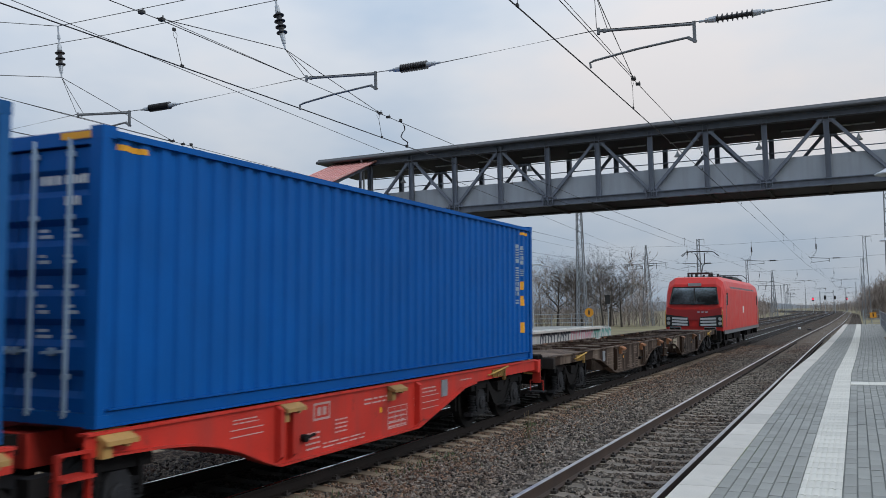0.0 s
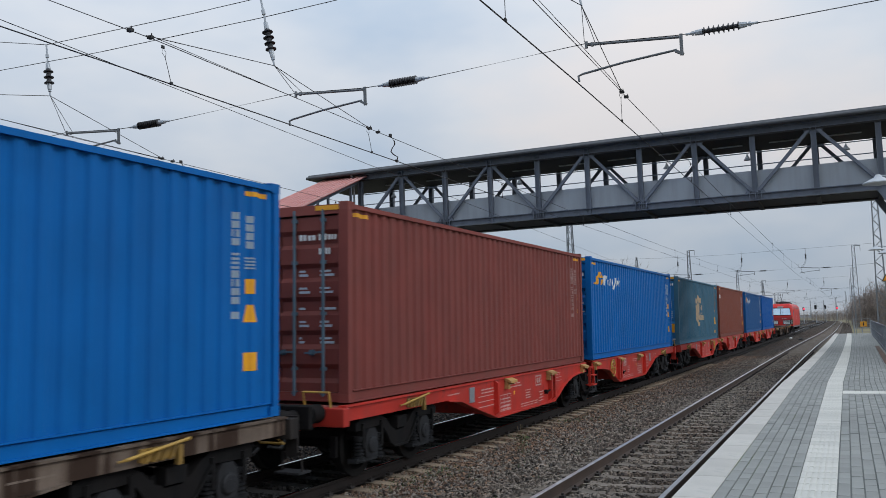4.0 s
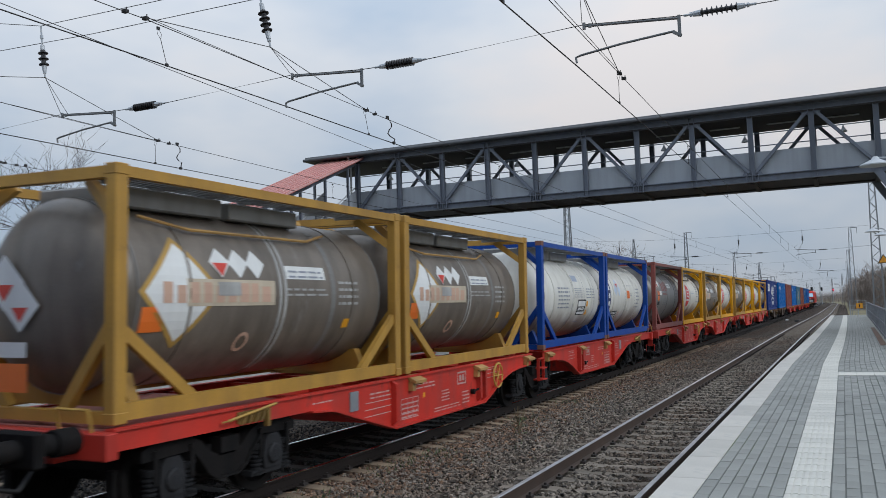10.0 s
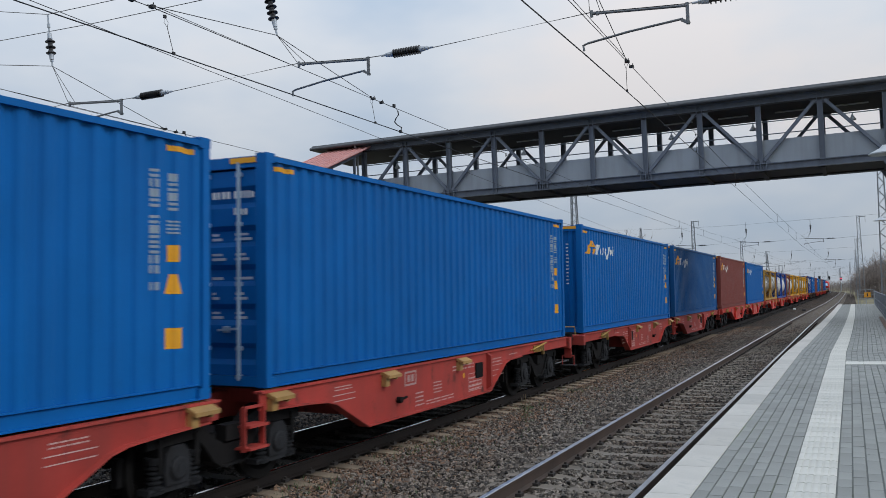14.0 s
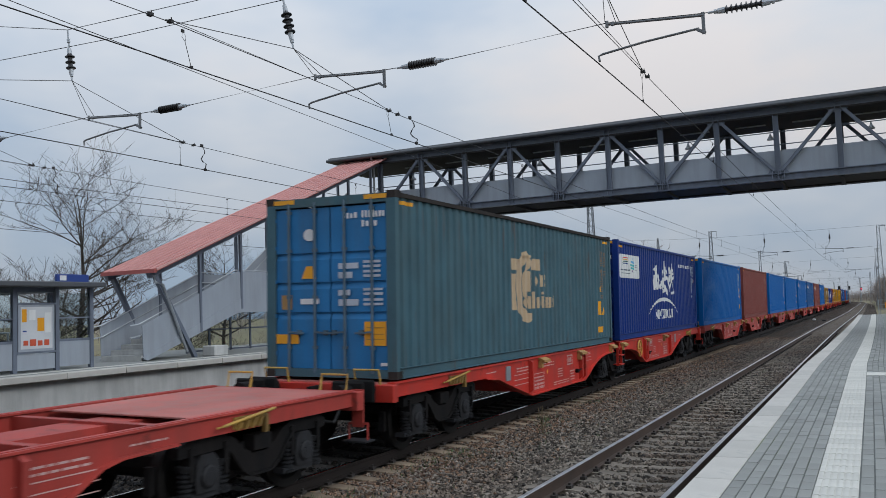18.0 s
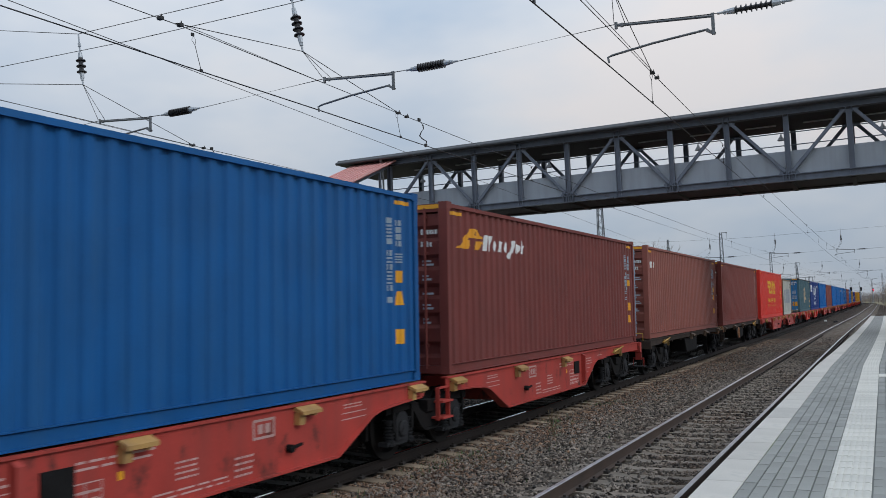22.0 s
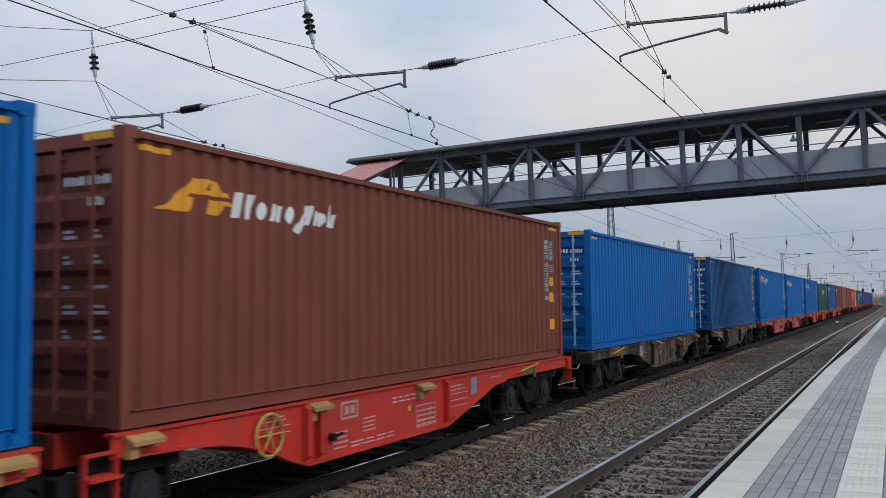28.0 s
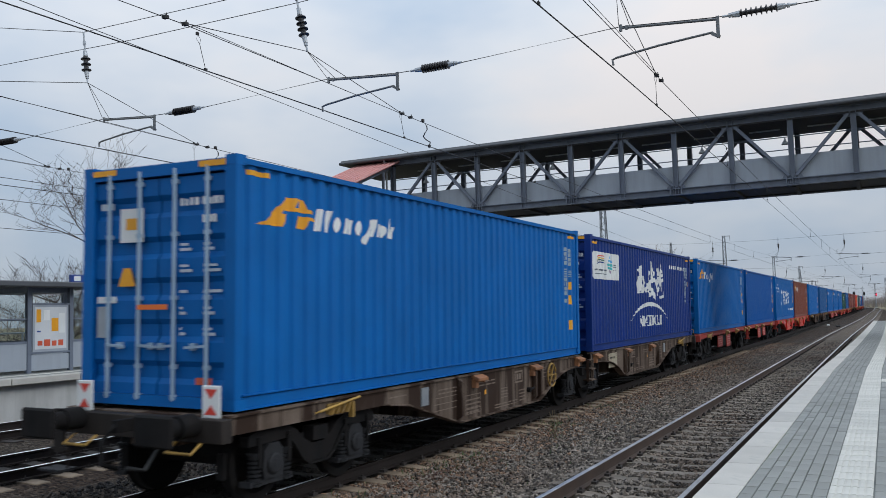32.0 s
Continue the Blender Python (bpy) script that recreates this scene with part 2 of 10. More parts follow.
M_BROWNWARM = surf("warm_brown_oxide_paint", (0.185, 0.047, 0.028), 0.6, var=0.14, rand=0.12, bump=0.1, spec=0.3, dirt=(0.135, 0.047, 0.032), dirt_amt=0.35, stain=(0.06, 0.035, 0.03), stain_at=0.68, stain_scale=(5, 5, 1.5))
M_MAROON = surf("maroon_oxide_paint", (0.172, 0.041, 0.034), 0.6, var=0.14, bump=0.1, spec=0.3, dirt=(0.13, 0.05, 0.042), dirt_amt=0.35, stain=(0.05, 0.03, 0.028), stain_at=0.68, stain_scale=(5, 5, 1.5))
M_BROWNPINK = surf("faded_brown_oxide_paint", (0.255, 0.082, 0.062), 0.6, var=0.14, bump=0.1, spec=0.3, dirt=(0.20, 0.085, 0.066), dirt_amt=0.4, stain=(0.09, 0.045, 0.035), stain_at=0.66, stain_scale=(5, 5, 1.5))
M_TEAL = surf("faded_teal_paint", (0.039, 0.130, 0.200), 0.6, var=0.18, rand=0.05, bump=0.1, spec=0.3, dirt=(0.12, 0.17, 0.18), dirt_amt=0.4, stain=(0.07, 0.05, 0.04), stain_at=0.62, stain_scale=(9, 9, 0.7), stain_soft=0.2)
M_TEALGREEN = surf("weathered_sea_green_paint", (0.052, 0.114, 0.140), 0.6, var=0.2, bump=0.1, spec=0.25, dirt=(0.085, 0.11, 0.105), dirt_amt=0.45, stain=(0.10, 0.05, 0.03), stain_at=0.60, stain_scale=(9, 9, 0.6), stain_soft=0.18)
M_GREEN = surf("dark_green_paint", (0.0066, 0.0607, 0.0451), 0.55, var=0.16, bump=0.1, spec=0.3, dirt=(0.05, 0.10, 0.085), dirt_amt=0.35, stain=RUST, stain_at=0.72, stain_scale=(6, 6, 2))
M_ORANGE = surf("orange_red_paint", (0.64, 0.036, 0.025), 0.5, var=0.10, bump=0.08, spec=0.25, dirt=(0.30, 0.05, 0.03), dirt_amt=0.3, stain=(0.2, 0.03, 0.02), stain_at=0.72, stain_scale=(6, 6, 2))
M_CREAM = surf("weathered_cream_paint", (0.44, 0.44, 0.39), 0.6, var=0.12, bump=0.12, dirt=(0.27, 0.24, 0.19), dirt_amt=0.6, stain=(0.17, 0.085, 0.04), stain_at=0.60, stain_scale=(5, 5, 1.0), stain_soft=0.16)
M_GREYPATCH = surf("grey_overpaint", (0.26, 0.275, 0.295), 0.6, var=0.10, dirt=(0.3, 0.3, 0.3), dirt_amt=0.3)
M_WRED = surf("red_wagon_paint", (0.515, 0.035, 0.022), 0.5, var=0.14, rand=0.10, bump=0.1, spec=0.3, dirt=(0.20, 0.055, 0.045), dirt_amt=0.45, stain=(0.15, 0.035, 0.026), stain_at=0.60, stain_scale=(3, 3, 2))
M_WFADED = surf("faded_red_wagon_paint", (0.385, 0.048, 0.036), 0.6, var=0.16, rand=0.10, bump=0.1, spec=0.3, dirt=(0.23, 0.05, 0.04), dirt_amt=0.6, stain=(0.10, 0.03, 0.024), stain_at=0.57, stain_scale=(3, 3, 2))
M_WBROWN = surf("rusty_wagon_paint", (0.150, 0.112, 0.086), 0.75, var=0.3, rand=0.1, bump=0.2, spec=0.2, dirt=(0.060, 0.036, 0.024), dirt_amt=1.0, stain=(0.036, 0.020, 0.013), stain_at=0.455, stain_scale=(1.5, 2.6, 0.22), stain_soft=0.07)
M_DECK = surf("scuffed_red_deck", (0.46, 0.14, 0.115), 0.75, var=0.2, rand=0.08, bump=0.2, spec=0.25, dirt=(0.30, 0.20, 0.18), dirt_amt=0.6, stain=(0.20, 0.15, 0.14), stain_at=0.62, stain_scale=(2, 1.2, 2), stain_soft=0.2)
M_WDARK = surf("dark_wagon_steel", (0.026, 0.022, 0.020), 0.7, var=0.3, bump=0.2, dirt=(0.06, 0.048, 0.04), dirt_amt=0.5, spec=0.15)
M_WGRIME = surf("grimy_brown_wagon_paint", (0.048, 0.034, 0.027), 0.75, var=0.3, bump=0.2, dirt=(0.02, 0.016, 0.014), dirt_amt=0.8, stain=(0.12, 0.09, 0.07), stain_at=0.66, stain_scale=(2, 1.2, 2), spec=0.15)
M_BOGIE = surf("bogie_grime", (0.011, 0.0105, 0.0105), 0.7, var=0.35, scale=5, bump=0.3, dirt=(0.024, 0.019, 0.017), dirt_amt=0.5, spec=0.10)
M_SPRING = surf("grimy_spring_steel", (0.015, 0.015, 0.016), 0.65, var=0.3, scale=7, spec=0.2)
M_AXBOX = surf("dusty_axle_box", (0.026, 0.026, 0.028), 0.7, var=0.3, scale=7, bump=0.3, dirt=(0.018, 0.016, 0.015), dirt_amt=0.6, spec=0.2)
M_WHEEL = surf("wheel_steel", (0.010, 0.009, 0.0085), 0.6, metal=0.0, var=0.3, scale=6, spec=0.2)
M_OCHRE = surf("worn_yellow_paint", (0.46, 0.27, 0.05), 0.6, var=0.25, rand=0.12, dirt=(0.18, 0.12, 0.06), dirt_amt=0.6)
M_OCHRE_DK = surf("grimy_yellow_paint", (0.27, 0.155, 0.03), 0.65, var=0.3, rand=0.15, dirt=(0.06, 0.045, 0.03), dirt_amt=0.8)
M_TAN = surf("tan_spigot_paint", (0.44, 0.25, 0.075), 0.65, var=0.25, rand=0.15, dirt=(0.16, 0.10, 0.06), dirt_amt=0.6)
M_RUSTSPIGOT = surf("rusty_spigot_paint", (0.30, 0.125, 0.05), 0.7, var=0.3, rand=0.15, dirt=(0.10, 0.05, 0.03), dirt_amt=0.7)
M_SCUFFED = surf("scuffed_brown_spigot", (0.115, 0.070, 0.042), 0.7, var=0.35, rand=0.15, dirt=(0.04, 0.028, 0.02), dirt_amt=0.8)
M_WHITE = surf("white_marking", (0.70, 0.70, 0.68), 0.6, var=0.08, dirt=(0.45, 0.45, 0.44), dirt_amt=0.4)
M_WHITEISH = surf("faint_white_marking", (0.54, 0.33, 0.30), 0.6, var=0.12)
M_PALEMARK = surf("dull_white_marking", (0.27, 0.33, 0.385), 0.6, var=0.1)
M_DULLMARK = surf("worn_dull_marking", (0.17, 0.125, 0.095), 0.7, var=0.2)
M_PANELCREAM = surf("grimy_cream_panel", (0.36, 0.31, 0.22), 0.65, var=0.14, dirt=(0.2, 0.15, 0.1), dirt_amt=0.6)
M_OWNER = surf("pale_owner_mark", (0.44, 0.27, 0.24), 0.6, var=0.12)
M_LOGOY = surf("amber_marking", (0.74, 0.31, 0.008), 0.5, var=0.06, dirt=(0.45, 0.25, 0.02), dirt_amt=0.3)
M_LOGOYEL = surf("yellow_marking", (0.68, 0.41, 0.008), 0.5, var=0.06)
M_CREAMLOGO = surf("faded_cream_marking", (0.50, 0.36, 0.22), 0.6, var=0.14, dirt=(0.35, 0.27, 0.2), dirt_amt=0.5)
M_SAFETY = surf("safety_amber", (0.75, 0.33, 0.01), 0.5, var=0.06)
M_SAFETYRED = surf("signal_red", (0.62, 0.05, 0.03), 0.5, var=0.08)
M_BLACK = surf("black_rubber", (0.012, 0.012, 0.012), 0.6, var=0.2)
M_GALV = surf("galvanised_steel", (0.34, 0.36, 0.38), 0.45, metal=0.5, var=0.14, scale=4, bump=0.06)
M_RODS = surf("lock_rod_zinc", (0.30, 0.40, 0.50), 0.45, metal=0.3, var=0.14)
M_REDLINE = surf("red_line", (0.55, 0.09, 0.04), 0.5, var=0.08)
M_HAZARD = surf("orange_plate", (0.75, 0.16, 0.02), 0.5, var=0.06)

# ---- containers ----
CL, CW, CH = 12.19, 2.438, 2.896
PITCH = 0.278


def wave(u):
    """Depth of the corrugation at u along a panel: 0 on the outer flat, -0.040 on the inner one."""
    k = (u / PITCH) % 1.0
    if k < 0.36:
        return 0.0
    if k < 0.49:
        return -0.040 * (k - 0.36) / 0.13
    if k < 0.87:
        return -0.040
    return -0.040 * (1.0 - k) / 0.13


def breaks(a, b):
    out = [a]
    k = math.floor(a / PITCH)
    while k * PITCH < b:
        for q in (0.0, 0.36, 0.49, 0.87):
            u = (k + q) * PITCH
            if a + 1e-4 < u < b - 1e-4:
                out.append(u)
        k += 1
    return out + [b]


def corrugated(bm, a, b, put, lo, hi):
    """A corrugated sheet along u from a to b; put(u, depth, v) gives the place."""
    us = breaks(a, b)
    lower = [bm.verts.new(put(u, wave(u), lo)) for u in us]
    upper = [bm.verts.new(put(u, wave(u), hi)) for u in us]
    for i in range(len(us) - 1):
        bm.faces.new((lower[i], lower[i + 1], upper[i + 1], upper[i]))


def decal(name, outlines, material, parent, length=CL, side="right", lift=0.004, flat=False, thick=0.0):
    """Flat marks painted on a container's side; outlines in metres from its rear end and from its floor."""
    bm = B()
    for i, poly in enumerate(outlines):
        bm.faces.new([bm.verts.new((0.0007 * (i % 7), u, v)) for u, v in poly])      # strokes that cross lie over one another
    bm.normal_update()
    bmesh.ops.triangulate(bm, faces=bm.faces[:])
    lo, hi = min(v.co.y for v in bm.verts), max(v.co.y for v in bm.verts)
    if not flat:
        for u in breaks(lo, hi)[1:-1]:
            bmesh.ops.bisect_plane(bm, geom=bm.verts[:] + bm.edges[:] + bm.faces[:], plane_co=(0, u, 0), plane_no=(0, 1, 0))
    for v in bm.verts:
        u = v.co.y
        d = 0.0 if flat else wave(u)
        if side == "right":
            v.co = (CW / 2 - 0.03 + d + lift + v.co.x, u - length, v.co.z)
        else:
            v.co = (u, -length - lift - v.co.x, v.co.z)
    bm.normal_update()
    for f in bm.faces:
        if (f.normal.x < 0) if side == "right" else (f.normal.y > 0):
            f.normal_flip()
    me = bpy.data.meshes.new(name)
    bm.to_mesh(me)
    bm.free()
    me.materials.append(material)
    ob = new(name, me)
    ob.parent = parent
    return tagged(ob, kind="stuff") if len(outlines) > 1 else ob


def rect(u0, v0, u1, v1, lean=0.0):
    return [(u0, v0), (u1, v0), (u1 + lean, v1), (u0 + lean, v1)]


def stroke(pts, w):
    """Outlines of a broad pen line through pts."""
    out = []
    for (a, b), (c, d) in zip(pts, pts[1:]):
        t = math.hypot(c - a, d - b)
        nx, ny = -(d - b) / t * w / 2, (c - a) / t * w / 2
        ex, ey = (c - a) / t * w * 0.3, (d - b) / t * w * 0.3
        out.append([(a + nx - ex, b + ny - ey), (a - nx - ex, b - ny - ey), (c - nx + ex, d - ny + ey), (c + nx + ex, d + ny + ey)])
    return out


def disc(u, v, r, n=20, sx=1.0):
    return [(u + r * sx * math.cos(6.28318 * i / n), v + r * math.sin(6.28318 * i / n)) for i in range(n)]


def arc(u, v, ru, rv, a0, a1, w, n=12, taper=False):
    """A bowed band as one outline, or as a ring of joined quads where it closes."""
    rim = []
    for i in range(n + 1):
        k = radians(a0 + (a1 - a0) * i / n)
        h = w / 2 * (max(0.08, math.sin(math.pi * i / n)) if taper else 1.0)
        c, d = math.cos(k), math.sin(k)
        rim.append(((u + (ru - h) * c, v + (rv - h) * d), (u + (ru + h) * c, v + (rv + h) * d)))
    if abs(a1 - a0) >= 359:
        return [[p[0], p[1], q[1], q[0]] for p, q in zip(rim, rim[1:])]
    return [[p[0] for p in rim] + [p[1] for p in rim[::-1]]]


def letters(u0, v0, u1, v1, n, seed=1, gap=0.18, lean=0.0):
    """A word as plain blocks, one for each letter, of its size."""
    r = random.Random(seed)
    step = (u1 - u0) / n
    out = []
    for i in range(n):
        a = u0 + i * step
        b = a + step * (0.92 - gap) * r.choice((0.8, 1.0))
        out.append(rect(a, v0, b, v1 if i == 0 else v1 - r.choice((0.0, 0.0, 0.16)) * (v1 - v0), lean))
    return out


def small_rows(u0, v0, u1, v1, rows, seed=3):
    """Fine print as short bars."""
    r = random.Random(seed)
    out = []
    h = (v1 - v0) / rows
    for i in range(rows):
        u = u0
        while u < u1 - 0.02:
            e = min(u1, u + r.uniform(0.08, 0.3) * (u1 - u0))
            out.append(rect(u, v0 + i * h, e, v0 + i * h + h * 0.38))
            u = e + 0.05 * (u1 - u0)
    return out


def side_marks(c, length, seed, ink=M_PALEMARK, plates="usual"):
    """Numbers stacked character by character in two columns, with the small amber plates beside them."""
    e = length
    r = random.Random(seed)

    def column(u, w, v, groups):
        out = []
        for n in groups:
            for _ in range(n):
                k = r.choice((0, 1, 2))
                out += [[rect(u, v, u + w, v + 0.085)], [rect(u, v, u + w, v + 0.03), rect(u, v + 0.055, u + w, v + 0.085)], [rect(u, v, u + w * 0.4, v + 0.085), rect(u + w * 0.6, v, u + w, v + 0.085)]][k]
                v -= 0.104
            v -= 0.07
        return out
    decal("marking", column(e - 0.87, 0.095, 2.38, (4, 6, 1)), ink, c)
    decal("marking", column(e - 0.60, 0.10, 2.36, (4,)) + [rect(e - 0.62, 1.80 + 0.04 * k, e - 0.47, 1.82 + 0.04 * k) for k in range(4)], ink, c)
    # amber plates: the triangle's corner, then the squares, from the front corner and the floor
    tri, squares = {
        "usual": ((0.65, 1.16, 0.22, 0.21), ((0.61, 1.50, 0.14, 0.18), (0.64, 0.58, 0.21, 0.22))),
        "low": ((0.64, 0.56, 0.22, 0.21), ((0.61, 1.60, 0.16, 0.16), (0.64, 0.90, 0.22, 0.22))),
        "faint": ((0.44, 1.30, 0.15, 0.16), ((0.42, 1.64, 0.11, 0.13),)),
        "single": (None, ((0.47, 1.78, 0.11, 0.16),)),
        "large": ((0.83, 0.76, 0.22, 0.20), ((1.05, 1.37, 0.15, 0.14), (1.21, 0.76, 0.32, 0.37), (1.30, 0.30, 0.50, 0.15))),
    }[plates]
    if tri:
        u, v, w, h = tri
        decal("warning_plate", [[(e - u, v), (e - u + w, v), (e - u + w * 0.68, v + h), (e - u + w * 0.32, v + h)]], M_SAFETY, c)
    for u, v, w, h in squares:
        decal("class_plate", [rect(e - u, v, e - u + w, v + h)], M_SAFETY, c)


M_DULLPINK = surf("faint_pinkish_marking", (0.30, 0.17, 0.15), 0.6, var=0.12)
M_FADEDYEL = surf("faded_yellow_marking", (0.60, 0.24, 0.02), 0.5, var=0.12)
M_DOORTEXT = surf("pale_door_print", (0.42, 0.47, 0.52), 0.6, var=0.15)
M_FADEDORANGE_DK = surf("dark_amber_print", (0.42, 0.20, 0.03), 0.6, var=0.1)


def door_end(c, paint, length, rods=M_RODS, seed=1, ridged=True, extra=False, high=CH):
    """Two door leaves with their lock rods, at the rear."""
    y = -length
    q, top = (high - 0.336) / 2.56, high - 0.196
    for i, (x0, x1) in enumerate(((-1.07, -0.012), (0.012, 1.07))):
        bm = B()
        if ridged:
            # five trapezoid corrugations across the leaf
            pts = [(y + 0.05, 0.14)]
            for k in range(5):
                zz = 0.27 + k * 0.49 * q
                pts += [(y + 0.05, zz), (y + 0.098, zz + 0.065), (y + 0.098, zz + 0.205), (y + 0.05, zz + 0.27)]
            prism(bm, pts + [(y + 0.05, top), (y + 0.13, top), (y + 0.13, 0.14)], x0, x1, "x")
        else:
            # flat panels, each with an undercut lip above a slope
            pts = [(y + 0.05, 0.14)]
            for zz in (1.03, 1.51, 1.98):
                pts += [(y + 0.05, zz - 0.11), (y + 0.088, zz - 0.03), (y + 0.088, zz), (y + 0.05, zz + 0.004)]
            prism(bm, pts + [(y + 0.05, top), (y + 0.13, top), (y + 0.13, 0.14)], x0, x1, "x")
        d = part("door", bm, paint, c)
        s = -1 if i == 0 else 1
        bm = B()
        edge = x0 if i == 0 else x1
        for zz in (0.35, 0.95, 1.5, 2.05, top - 0.2):
            box(bm, edge - 0.04, edge + 0.09 if s > 0 else edge + 0.04, y + 0.02, y + 0.05, zz, zz + 0.06) if s > 0 else box(bm, edge - 0.09, edge + 0.04, y + 0.02, y + 0.05, zz, zz + 0.06)
        part("hinge", bm, paint, d)
        for xr in (s * 0.28, s * 0.78):
            bm = B()
            rod(bm, (xr, y + 0.015, 0.08), (xr, y + 0.015, top + 0.10), 0.024, 8)
            for zz in (0.10, 0.45, 1.25, 2.0, top - 0.08):
                box(bm, xr - 0.042, xr + 0.042, y + 0.005, y + 0.05, zz, zz + 0.05)
            part("lock_rod", bm, rods, d, smooth=True)
            bm = B()
            bar(bm, (xr, y - 0.012, 0.72), (xr - s * 0.30, y - 0.012, 0.70), 0.022, 0.03)
            box(bm, xr - s * 0.2 - 0.035, xr - s * 0.2 + 0.035, y, y + 0.05, 0.67, 0.75)
            part("door_handle", bm, rods, d)
    rear = lambda name, quads, m, lift=-0.03: decal(name, quads, m, c, length, "rear", lift, True)
    if ridged:
        rear("number_marking", letters(0.36, 2.35, 0.66, 2.44, 4, seed) + letters(0.70, 2.35, 1.02, 2.44, 6, seed + 1) + letters(0.70, 2.14, 0.92, 2.23, 4, seed + 2), M_WHITE)
        r = random.Random(seed)
        for u, e in ((0.36, 0.58), (0.72, 1.0)):
            rows = []
            for k, v in enumerate((0.84, 1.08, 1.33, 1.57, 1.82)):
                w = e - r.uniform(0.0, 0.14)
                rows += [rect(u, v, w, v + 0.034)] + ([rect(u, v + 0.06, w - 0.05, v + 0.09)] if k != 2 else [])
            rear("weight_marking", rows, M_DOORTEXT)
        rear("warning_plate", [[(-0.62, 1.42), (-0.34, 1.42), (-0.42, 1.64), (-0.54, 1.64)]], M_SAFETY, -0.02)
        rear("maker_plate", [rect(-0.98, 0.80, -0.78, 1.18)], M_GALV)
        rear("label", [rect(-0.98, 1.22, -0.66, 1.30)], M_WHITE)
        rear("label", [rect(-0.94, 2.36, -0.72, 2.44)], M_DOORTEXT)
    else:
        rear("number_marking", letters(0.25, 2.50, 0.53, 2.59, 4, seed) + letters(0.60, 2.50, 1.03, 2.61, 7, seed + 1) + letters(0.60, 2.36, 0.89, 2.46, 4, seed + 2), M_WHITE)
        rear("weight_marking", [rect(0.16, 1.71, 0.53, 1.80), rect(0.16, 1.56, 0.42, 1.66)] + [rect(0.62, v, 0.93, v + 0.04) for v in (1.57, 1.64, 1.72, 1.79)] + [rect(0.16, 1.29, 0.38, 1.38), rect(0.16, 1.13, 0.53, 1.23)] + [rect(0.62, v, 0.97, v + 0.04) for v in (1.13, 1.20, 1.29, 1.36)], M_DOORTEXT)
        rear("warning_plate", [[(-0.54, 1.57), (-0.25, 1.57), (-0.33, 1.77), (-0.45, 1.77)]], M_SAFETY)
        rear("round_label", [disc(-0.39, 2.27, 0.10, 16, 1.1)], M_WHITE)
        rear("maker_plate", [rect(-0.93, 1.08, -0.73, 1.31)], M_TAN)
        rear("label", [rect(-0.56, 1.16, -0.21, 1.25)], M_WHITE)
        rear("yellow_plate", [rect(-1.04, 0.53, -0.60, 0.68)], M_SAFETY)
        rear("yellow_plate", [rect(0.63, 0.51, 1.02, 0.88)], M_SAFETY)
        rear("plate_print", [rect(0.67, v, 0.98, v + 0.014) for v in (0.60, 0.68, 0.78)], M_FADEDORANGE_DK, -0.026)
        rear("label", [rect(0.92, 0.20, 1.06, 0.25)], M_WHITE)
    if extra:
        decal("data_plate", [rect(-0.60, 1.95, -0.22, 2.36)], M_WHITE, c, length, "rear", -0.02, True)
        decal("data_print", [rect(-0.50, 2.1, -0.32, 2.24)], M_LOGOY, c, length, "rear", -0.016, True)
        decal("door_seal", [rect(-0.24, 1.14, 0.24, 1.20)], M_HAZARD, c, length, "rear", 0.045, True)
        decal("red_label", [rect(0.62, 0.28, 0.86, 0.36)], M_REDLINE, c, length, "rear", -0.02, True)

def blank_end(c, paint, length, at_rear=True, seed=1, high=CH):
    bm = B()
    y = -length + 0.05 if at_rear else -0.05
    s = 1 if at_rear else -1
    corrugated(bm, -1.08, 1.08, lambda u, d, v: (u, y - s * d, v), 0.14, high - 0.156)
    part("end_wall", bm, paint, c)
    if at_rear:
        decal("number_marking", [q for k in range(2) for q in small_rows(0.6 + 0.17 * k, 1.3, 0.68 + 0.17 * k, 2.45, 12, seed + k)], M_WHITE, c, length, "rear", -0.03, True)


